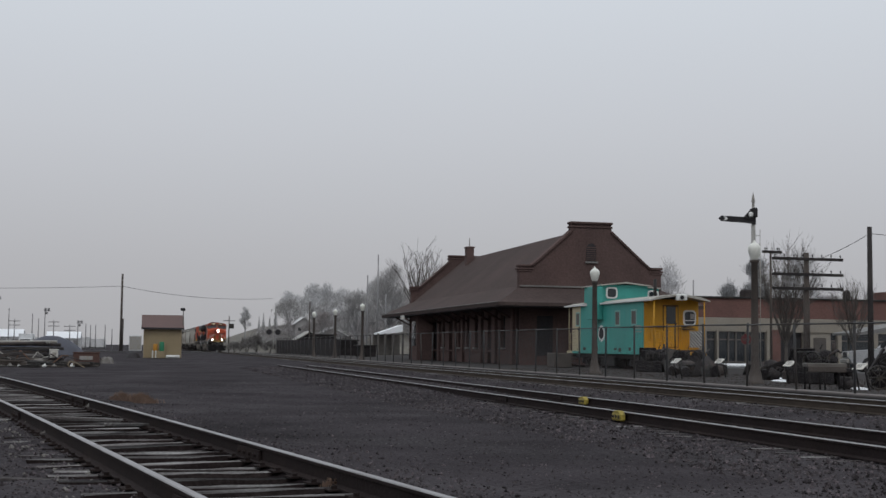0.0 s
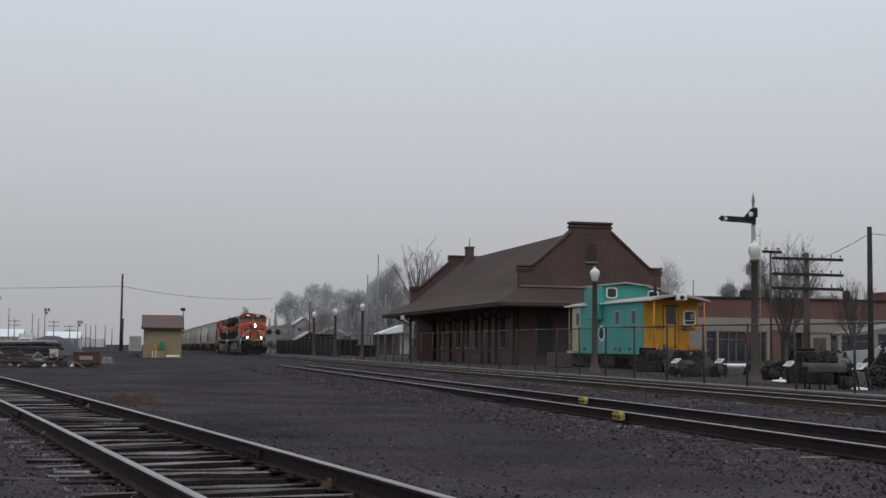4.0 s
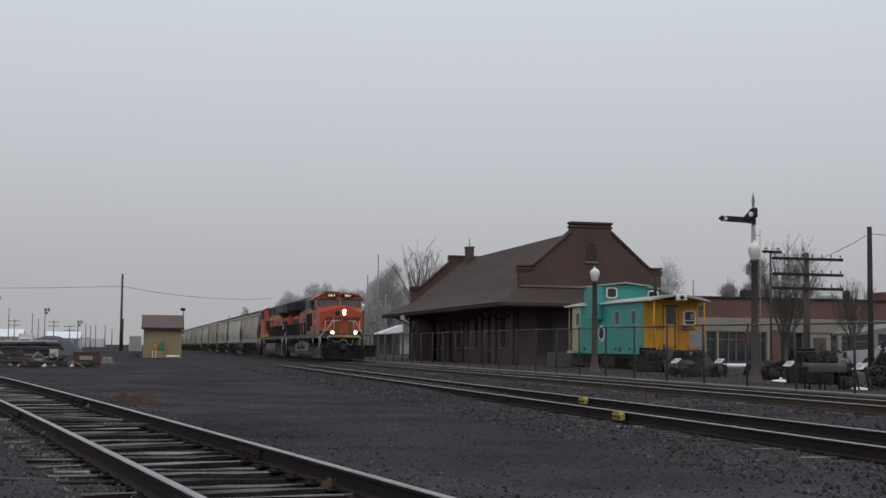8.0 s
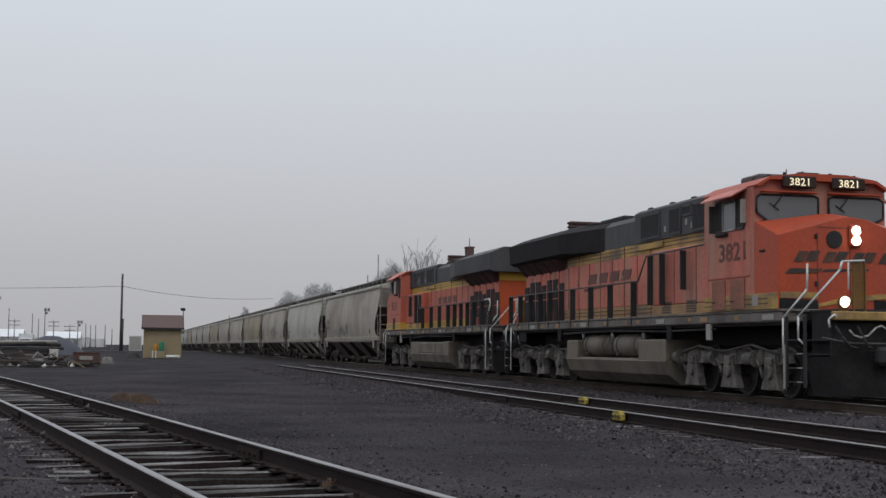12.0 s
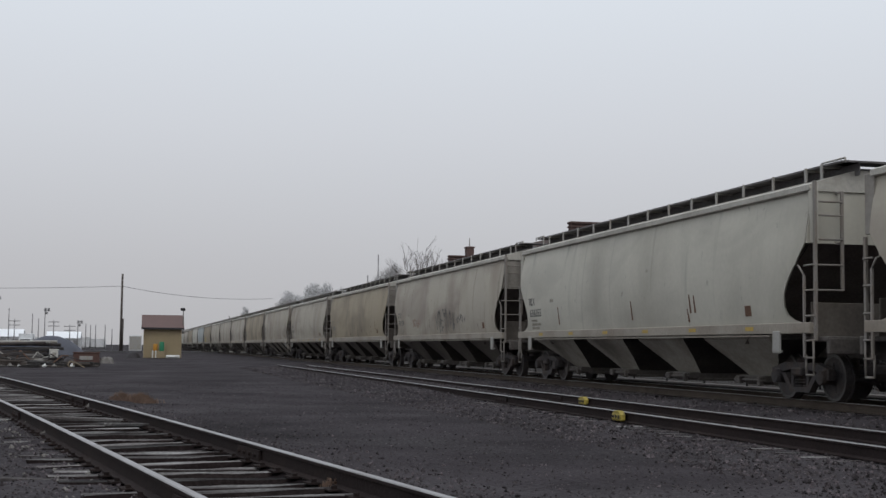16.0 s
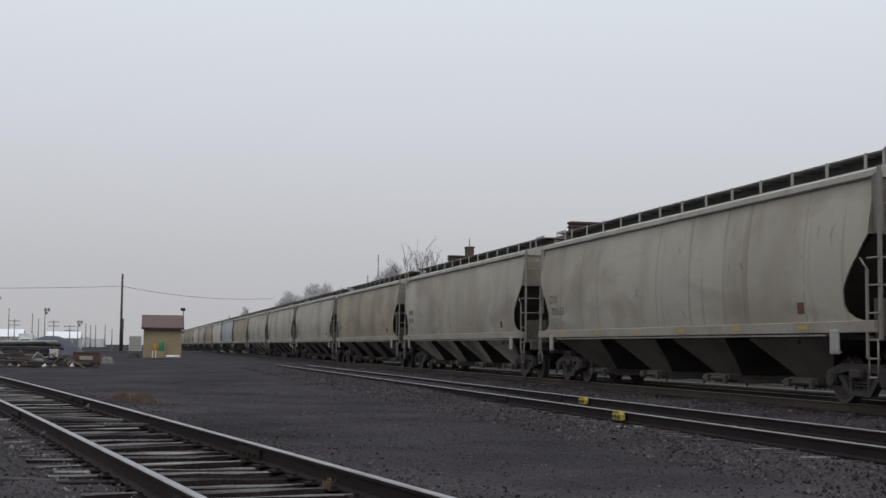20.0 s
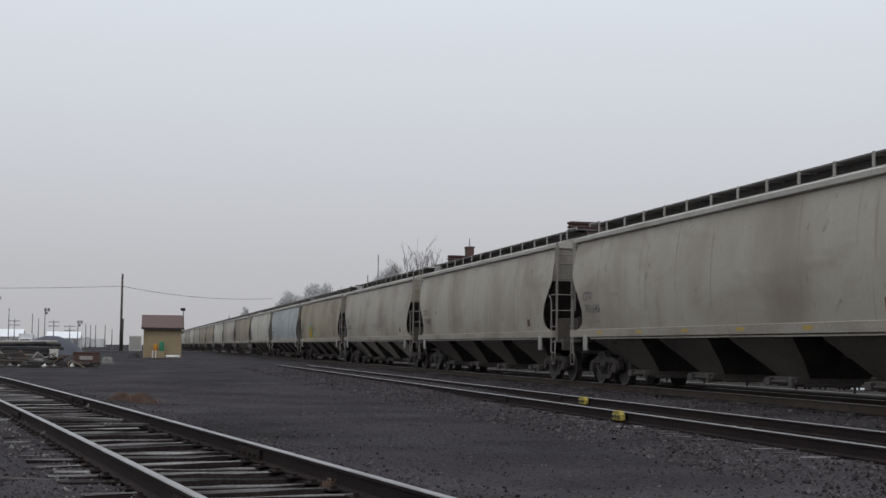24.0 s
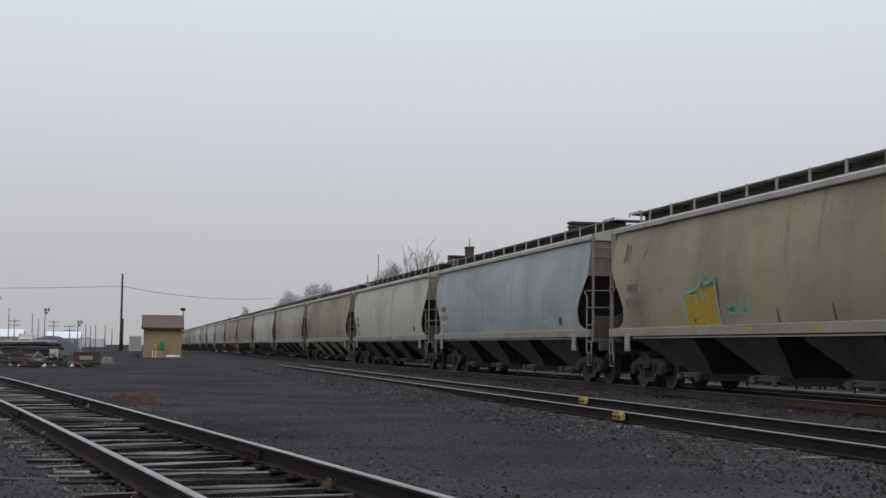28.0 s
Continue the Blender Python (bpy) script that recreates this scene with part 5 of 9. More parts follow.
        part("coupler", g, M["loco_black"], lo)
        for xs in ((-0.9, -0.72, -0.5), (-0.45, -0.35, -0.22), (0.2, 0.42, 0.55), (0.6, 0.75, 0.95)):
            g = Geo().tube([(xs[0], e * (yo - 0.06), 1.44), (xs[0] + 0.03, e * (yo + 0.10), 1.24), (xs[1], e * (yo + 0.13), 1.06), (xs[2], e * (yo + 0.06), 1.02)], 0.028, 6)
            part("brake_hose", g, M["loco_black"], lo)
        g = Geo()
        g.tube([(-0.70, e * (yo + 0.08), 1.37), (-0.62, e * (yo + 0.10), 1.27), (-0.48, e * (yo + 0.10), 1.23), (-0.30, e * (yo + 0.08), 1.27), (-0.12, e * (yo + 0.05), 1.42), (0.0, e * (yo + 0.05), 1.46), (0.14, e * (yo + 0.1), 1.36), (0.26, e * (yo + 0.12), 1.16), (0.42, e * (yo + 0.12), 1.06), (0.56, e * (yo + 0.08), 1.14), (0.60, e * (yo + 0.02), 1.42)], 0.02, 6)
        part("cable", g, M["ladder"], lo, "drooping pale cable")
        g = Geo()
        g.add([(-1.40, e * (yo - 0.30), 0.86), (0, e * (yo + 0.05), 0.86), (1.40, e * (yo - 0.30), 0.86), (-1.36, e * (yo - 0.10), 0.12), (0, e * (yo + 0.34), 0.12), (1.36, e * (yo - 0.10), 0.12),
               (-1.40, e * (yo - 0.42), 0.86), (1.40, e * (yo - 0.42), 0.86), (-1.36, e * (yo - 0.28), 0.12), (1.36, e * (yo - 0.28), 0.12)],
              [(0, 1, 4, 3), (1, 2, 5, 4), (0, 3, 8, 6), (2, 7, 9, 5), (0, 6, 7, 2, 1), (3, 4, 5, 9, 8), (6, 8, 9, 7)])
        part("snow_plough", g, M["plough_black"], lo)
        for s in (-1, 1):
            g = Geo()
            g.cyl((s * 0.77, e * (yo - 0.02), 1.90), (s * 0.77, e * (yo + 0.05), 1.90), 0.125, n=14)
            g.box((s * 0.77, e * (yo - 0.02), 1.78), (0.20, 0.08, 0.14), 0.02)
            dl = part("ditch_light_housing", g, M["gate_ochre"], lo)
            if lamps and e < 0:
                g = Geo()
                g.cyl((s * 0.77, e * (yo + 0.051), 1.90), (s * 0.77, e * (yo + 0.065), 1.90), 0.095, n=14)
                part("ditch_light", g, M["lamp_on"], dl, "lit ditch light")
            gate = Geo()
            gate.box((s * 0.42, e * (yo - 0.04), 2.20), (0.26, 0.02, 0.90), 0.005)
            for xx in (0.30, 0.55):
                gate.box((s * xx, e * (yo - 0.02), 2.20), (0.035, 0.05, 0.96), 0.008)
            part("end_gate", gate, M["gate_ochre"], lo)
    # side handrails on flat black posts
    for s in (-1, 1):
        for yy in (9.55, 8.45, 7.3, 6.3, 5.3, 4.25, 3.2, 1.66, 0.14, -1.55):
            part("handrail_post", side_band(s * 1.42, yy - 0.03, yy + 0.03, 1.56, 2.68, 0.15), M["loco_black"], lo)
        for yy, zz in ((-2.5, 2.06), (-3.25, 2.06), (-4.5, 2.37)):
            part("handrail_post", side_band(s * 1.36, yy - 0.03, yy + 0.03, zz, 3.29, 0.14), M["loco_black"], lo)
        rl = Geo()
        rl.tube([(s * 1.47, 9.6, 2.68), (s * 1.47, -1.98, 2.68), (s * 1.44, -2.43, 3.28), (s * 1.40, -6.05, 3.34)], 0.022, 6)
        part("side_handrail", rl, M["loco_sill"], lo)
        if not lamps:
            part("grab_hoop", Geo().tube([(s * 1.47, 9.55, 1.55), (s * 1.47, 9.5, 2.2), (s * 1.47, 9.75, 2.55), (s * 1.47, 9.6, 2.72), (s * 1.47, 9.0, 2.70)], 0.026, 6), M["grab_white"], lo, "white painted end hoop")
    # fuel tank and air reservoirs
    g = Geo()
    g.prism([(-1.50, 0.68), (-1.38, 0.36), (-1.05, 0.12), (1.05, 0.12), (1.38, 0.36), (1.50, 0.68), (1.42, 0.74), (-1.42, 0.74)], -3.74, 3.53)
    g.box((0, 0, 0.90), (1.6, 7.2, 0.5))
    tank = part("fuel_tank", g, M["loco_tank"], lo)
    for ya, yb in ((-3.72, -2.0), (2.60, 3.53)):
        g = Geo()
        g.box((0, (ya + yb) / 2, 0.94), (2.96, yb - ya, 0.54), 0.03)
        part("tank_box", g, M["loco_tank"], tank)
    for s in (-1, 1):
        if lamps:
            for ya, yb in ((-1.92, 0.02), (0.34, 2.42)):
                g = Geo()
                g.cyl((s * 1.12, ya + 0.1, 1.07), (s * 1.12, yb - 0.1, 1.07), 0.30, n=18)
                for q, w in ((ya, ya + 0.1), (yb, yb - 0.1)):
                    g.cyl((s * 1.12, q, 1.07), (s * 1.12, w, 1.07), 0.18, 0.30, n=18)
                ar = part("air_reservoir", g, M["loco_tank"], tank)
                f = Geo()
                for q in (ya + 0.35, yb - 0.35):
                    f.cyl((s * 1.12, q - 0.03, 1.07), (s * 1.12, q + 0.03, 1.07), 0.308, n=18)
                part("strap", f, M["truck_iron"], ar)
                part("drain_valve", Geo().cyl((s * 1.36, yb - 0.4, 0.84), (s * 1.44, yb - 0.4, 0.78), 0.05, n=8), M["truck_iron"], ar)
            for yy in (-2.0, 0.18, 2.5):
                part("filler_pipe", Geo().cyl((s * 1.30, yy, 1.18), (s * 1.38, yy - 0.12, 1.40), 0.045, n=8), M["ladder"], tank)
        else:
            g = Geo()
            g.box((s * 1.20, 0.4, 0.94), (0.55, 5.2, 0.50), 0.06)
            part("tank_side", g, M["loco_tank"], tank)
        g = Geo()
        g.tube([(s * 1.42, -6.4, 1.42), (s * 1.42, -3.4, 1.40), (s * 1.42, 0.0, 1.44), (s * 1.42, 4.0, 1.40)], 0.03, 6)
        part("air_pipe", g, M["loco_black"], lo)
    g = Geo()
    for y in (-6.5, -6.2, -5.9):
        g.cyl((0.2, y, 4.68), (0.2, y - 0.3, 4.70), 0.05, 0.09, n=8)
    g.box((0.2, -6.2, 4.63), (0.12, 1.1, 0.06))
    part("horn", g, M["loco_black"], cab)
    g = Geo()
    g.box((-0.45, -6.9, 4.69), (0.8, 0.9, 0.16), 0.04)
    part("air_conditioner", g, M["loco_sill"], cab)
    for y in (-6.7, 6.7):
        sp = []
        three_axle_truck(lo, y, sp)
        SPINS.extend((y0, w) for w in sp)
    MOVERS.append((lo, y0))
    return lo


locomotive("leading_locomotive", "weathered orange diesel locomotive with lit headlights", "3821", "loco_orange_worn", LOCO1_Y, True)
locomotive("trailing_locomotive", "orange diesel locomotive coupled backwards behind the leader", "8111", "loco_faded", LOCO2_Y, False)


# ---- depot side: platform, street, fence, lamps ----
M["platform"] = mat("platform", (0.046, 0.042, 0.041), 0.92, 0, 0.3, 0.5, 10, 0.08, (0.04, 0.036, 0.034), 0.7, 0.6, spec=0.08)
M["fence"] = mat("fence", (0.06, 0.06, 0.062), 0.6, 0.4, 0.2, 3, 20, 0.02, (0.085, 0.06, 0.045), 0.5, 2)
M["post_grey"] = mat("post_grey", (0.13, 0.118, 0.108), 0.75, 0, 0.2, 2, 20, 0.04, (0.08, 0.07, 0.062), 0.6, 1.5)
M["globe"] = mat("globe", (0.74, 0.74, 0.68), 0.35, 0, 0.06, 3, 20, 0.0)
M["wood_pole"] = mat("wood_pole", (0.075, 0.062, 0.055), 0.9, 0, 0.3, 1.5, 25, 0.1, (0.12, 0.105, 0.095), 0.6, 1.2, (4, 4, 0.3))
M["lamp_pole"] = mat("lamp_pole", (0.082, 0.068, 0.060), 0.75, 0, 0.2, 2, 20, 0.04, (0.055, 0.046, 0.042), 0.6, 1.5)
M["arm_wood"] = mat("arm_wood", (0.034, 0.030, 0.030), 0.9, 0, 0.3, 1.5, 25, 0.1, (0.06, 0.052, 0.048), 0.6, 1.2)
M["canopy_pale"] = mat("canopy_pale", (0.17, 0.165, 0.158), 0.7, 0, 0.12, 0.8, 10, 0.02, (0.28, 0.27, 0.26), 0.5, 0.7)
# far foliage colours: distance haze is painted in as a paler base
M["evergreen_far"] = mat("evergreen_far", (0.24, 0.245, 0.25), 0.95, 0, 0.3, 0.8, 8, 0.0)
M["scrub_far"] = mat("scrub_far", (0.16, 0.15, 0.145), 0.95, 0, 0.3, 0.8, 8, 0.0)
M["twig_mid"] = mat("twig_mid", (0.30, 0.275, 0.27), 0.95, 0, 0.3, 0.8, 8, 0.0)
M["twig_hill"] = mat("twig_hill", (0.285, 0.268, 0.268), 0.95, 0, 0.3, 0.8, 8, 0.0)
# weathered grey for far poles and walls, lightened to paint in haze
M["wood_haze"] = mat("wood_haze", (0.27, 0.265, 0.268), 0.9, 0, 0.2, 1.5, 25, 0.05)
# hoar frost plus painted haze; also used on far houses and sheds
M["frost_haze"] = mat("frost_haze", (0.55, 0.545, 0.55), 0.95, 0, 0.25, 0.6, 8, 0.0)
M["frost_haze_mid"] = mat("frost_haze_mid", (0.36, 0.35, 0.345), 0.95, 0, 0.3, 0.8, 8, 0.0)
M["bark"] = mat("bark", (0.10, 0.088, 0.08), 0.95, 0, 0.3, 2, 20, 0.1)
M["teal"] = mat("teal", (0.06, 0.335, 0.29), 0.45, 0, 0.10, 0.6, 14, 0.02, (0.055, 0.25, 0.225), 0.5, 0.6, (1, 1, 0.4))
M["teal_pale"] = mat("teal_pale", (0.20, 0.40, 0.36), 0.55, 0, 0.15, 2, 14, 0.02, (0.34, 0.40, 0.37), 0.6, 2.0)
M["caboose_yellow"] = mat("caboose_yellow", (0.60, 0.31, 0.025), 0.45, 0, 0.1, 0.8, 14, 0.02, (0.40, 0.19, 0.02), 0.5, 0.8, (1, 1, 0.4))
M["cream"] = mat("cream", (0.50, 0.42, 0.28), 0.6, 0, 0.1, 1, 14, 0.02)
M["store_brick"] = mat("store_brick", (0.165, 0.088, 0.076), 0.9, 0, 0.2, 0.6, 10, 0.05, (0.115, 0.07, 0.062), 0.5, 0.5)
M["store_cream"] = mat("store_cream", (0.285, 0.258, 0.218), 0.75, 0, 0.12, 0.6, 10, 0.02, (0.27, 0.23, 0.18), 0.5, 0.7)
M["snow"] = mat("snow", (0.80, 0.81, 0.83), 0.6, 0, 0.06, 3, 20, 0.05)
M["car_white"] = mat("car_white", (0.62, 0.63, 0.64), 0.3, 0, 0.05, 1, 10, 0.0, (0.4, 0.39, 0.37), 0.4, 1)
M["shed_tan"] = mat("shed_tan", (0.305, 0.242, 0.150), 0.7, 0, 0.1, 0.8, 14, 0.02, (0.23, 0.18, 0.11), 0.5, 0.8, (1, 1, 0.4))
M["shed_roof"] = mat("shed_roof", (0.135, 0.088, 0.082), 0.65, 0.1, 0.1, 1, 14, 0.02)
M["dry_grass"] = mat("dry_grass", (0.185, 0.125, 0.095), 0.95, 0, 0.35, 3, 20, 0.0)
M["hill"] = mat("hill", (0.150, 0.137, 0.115), 0.95, 0, 0.35, 0.25, 1.6, 0.05, (0.085, 0.082, 0.076), 0.8, 0.16)
M["marker_yellow"] = mat("marker_yellow", (0.34, 0.265, 0.05), 0.6, 0, 0.2, 4, 30, 0.03, (0.12, 0.1, 0.04), 0.7, 14)
M["sign_panel"] = mat("sign_panel", (0.62, 0.60, 0.55), 0.5, 0, 0.1, 4, 20, 0.0)
M["concrete_pale"] = mat("concrete_pale", (0.165, 0.145, 0.138), 0.9, 0, 0.3, 0.6, 12, 0.1, (0.09, 0.08, 0.076), 0.6, 0.5)
PAVE = 0.25


def build_platform():
    g = Geo()
    g.box((24.5, 90, 0.10), (17.8, 164, 0.30), 0.02)
    solid("platform", g, M["platform"], "worn concrete depot platform beside the main track", "platform", kind="structure")
    g = Geo()
    g.box((16.1, 90, 0.258), (0.55, 163.6, 0.03), 0.008)
    solid("platform_edge", g, M["concrete_pale"], "pale frosty concrete edge of the platform", "kerb", kind="structure")
    g = Geo()
    g.box((62, 56, 0.06), (57, 46, 0.12), 0.0)
    solid("street", g, M["asphalt"], "grey asphalt street and parking lot", "street", kind="structure")


build_platform()


def build_fence():
    t = thing("chain_link_fence", "dark chain-link fence with round posts along the platform", "fence", kind="structure")
    x = 16.05
    base = 0.19
    top = lambda y: 2.02 - 0.21 * math.exp(-max(0.0, y - 20.0) / 20.0)
    rnd = random.Random(8)
    post = Geo().cyl((0, 0, 0), (0, 0, 1.0), 0.032, n=8)
    me = post.data("post", M["fence"])
    cap = Geo().lathe([(0.04, -0.02), (0.03, 0.04), (0.0, 0.06)], n=8).data("post_cap", M["fence"])
    y = 16.31
    line = []
    while y < 150:
        h = top(y) - base
        p = part("post", me, None, t, at=pose(x, y, base, rnd.uniform(-1.5, 1.5), rnd.uniform(-1.5, 1.5), 0) @ Matrix.Diagonal((1, 1, h, 1)))
        part("post_cap", cap, None, p, at=pose(0, 0, 1.0) @ Matrix.Diagonal((1, 1, 1 / h, 1)))
        line.append((x, y, top(y) + rnd.uniform(-0.012, 0.012)))
        y += 2.68
    part("top_rail", Geo().tube(line, 0.022, 6), M["fence"], t)
    w = Geo()
    y = 16.0
    while y < 62:
        for sgn in (-1, 1):
            a, b = (x, y, PAVE + 0.06), (x, y + sgn * 1.62, PAVE + 1.68)
            w.add([(a[0] - 0.002, a[1] - 0.002, a[2]), (a[0] + 0.002, a[1] + 0.002, a[2]), (b[0] + 0.002, b[1] + 0.002, b[2]), (b[0] - 0.002, b[1] - 0.002, b[2])], [(0, 1, 2, 3)])
        y += 0.085
    tagged(part("wire_mesh", w, M["fence"], t), kind="stuff")


build_fence()


def lamp_post():
    t = thing("lamp_post", "grey ornamental lamp post with a white acorn globe", "street lamp", group="lamp posts on the platform")
    g = Geo()
    g.lathe([(0.27, 0), (0.27, 0.08), (0.20, 0.13), (0.18, 0.32), (0.13, 0.46), (0.118, 0.8), (0.112, 1.2), (0.094, 3.54), (0.12, 3.57), (0.14, 3.63), (0.09, 3.66)], n=14)
    part("pole", g, M["lamp_pole"], t)
    g = Geo()
    g.lathe([(0.09, 3.65), (0.125, 3.70), (0.178, 3.88), (0.196, 3.98), (0.180, 4.05), (0.12, 4.12), (0.05, 4.16), (0.035, 4.20), (0.0, 4.25)], n=16)
    part("globe", g, M["globe"], t, "milky white glass globe")
    return t


lp = lamp_post()
lp.matrix_basis = pose(17.87, 49.24, PAVE)
for x, y in ((17.95, 35.7), (16.95, 97.2), (17.25, 112.5), (16.80, 122.6)):
    copy_thing(lp, pose(x, y, PAVE))


def build_semaphore():
    t = thing("semaphore_signal", "old railway semaphore on a silver mast with ladder", "railway signal", at=pose(20.58, 41.0, PAVE))
    g = Geo()
    g.cyl((0, 0, 0), (0, 0, 5.6), 0.085, 0.07, n=10)
    g.lathe([(0.2, 0), (0.2, 0.1), (0.1, 0.3)], n=10)
    part("mast", g, M["ladder"], t)
    g = Geo().lathe([(0.09, 5.6), (0.10, 5.68), (0.05, 5.78), (0.045, 6.0), (0.065, 6.05), (0.0, 6.40)], n=10)
    part("finial", g, M["ladder"], t)
    g = Geo()
    g.prism([(-1.32, 5.42), (-1.22, 5.33), (-0.35, 5.30), (0.05, 5.26), (0.05, 5.50), (-0.35, 5.50), (-1.22, 5.52)], -0.10, -0.07)
    arm = part("arm", g, M["loco_black"], t, "black arm with white chevron")
    g = Geo()
    g.prism([(-1.16, 5.36), (-1.06, 5.36), (-0.98, 5.43), (-1.06, 5.50), (-1.16, 5.50), (-1.08, 5.43)], -0.106, -0.098)
    part("chevron", g, M["white"], arm)
    g = Geo()
    g.prism([(-0.42, 5.48), (-0.12, 5.80), (0.06, 5.84), (0.10, 5.62), (0.0, 5.42), (-0.3, 5.42)], -0.13, -0.09)
    part("spectacle", g, M["loco_black"], t)
    g = Geo()
    g.box((-0.16, -0.15, 5.58), (0.16, 0.10, 0.18), 0.04)
    part("lamp_case", g, M["white"], t)
    g = Geo()
    for x in (0.12, 0.30):
        g.cyl((x, 0.12, 0.2), (x, 0.1, 5.1), 0.014, n=5)
    for k in range(16):
        g.cyl((0.12, 0.11, 0.4 + k * 0.3), (0.30, 0.11, 0.4 + k * 0.3), 0.01, n=5)
    part("ladder", g, M["ladder"], t)
    g = Geo()
    g.box((0.0, -0.12, 5.65), (0.14, 0.2, 0.32), 0.03)
    part("mechanism", g, M["loco_black"], t)


build_semaphore()


def crossarm_pole(name, label, x, y, z0, top, arms, half, mt, r=0.15):
    t = thing(name, label, "utility pole", at=pose(x, y, z0))
    part("pole", Geo().cyl((0, 0, -0.3), (0, 0, top - z0), r, r * 0.75, n=10), M[mt], t)
    for z in arms:
        a = part("crossarm", Geo().box((0, -0.14, z - z0), (2 * half, 0.10, 0.12), 0.01), M["arm_wood"], t)
        g = Geo()
        for k in range(8):
            xx = -half + 0.12 + k * (2 * half - 0.24) / 7
            if abs(xx) < 0.2:
                continue
            g.lathe([(0.015, 0), (0.015, 0.05), (0.03, 0.06), (0.034, 0.09), (0.02, 0.13), (0, 0.14)], (xx, -0.14, z - z0 + 0.06), n=8)
        part("insulator_row", g, M["arm_wood"], a)
    return t


crossarm_pole("telegraph_pole", "weathered telegraph pole with three crossarms of insulators", 27.5, 50.0, PAVE, 5.35, (5.08, 4.43, 3.84), 1.62, "wood_pole")
crossarm_pole("utility_pole", "thin grey pole with a single short crossarm", 27.22, 52.6, PAVE, 5.62, (5.55,), 0.46, "wood_pole", 0.06)
crossarm_pole("utility_pole", "tall dark wooden pole carrying wires", 28.64, 47.0, PAVE, 6.22, (), 0.5, "arm_wood", 0.125)


def wire(pts_list, r=0.012, mt="steel_black", label="thin overhead wire strung between poles"):
    g = Geo()
    for a, b, sag in pts_list:
        pts = []
        for i in range(13):
            k = i / 12
            p = Vector(a).lerp(Vector(b), k)
            p.z -= sag * 4 * k * (1 - k)
            pts.append(p)
        g.tube(pts, r, 4)
    return solid("overhead_wire", g, M[mt], label, "wire")


wire([((28.64, 47.0, 5.95), (27.5, 50.0, 4.9), 0.1)])
wire([((28.64, 47.0, 5.95), (40.0, 40.0, 5.9), 0.4)])


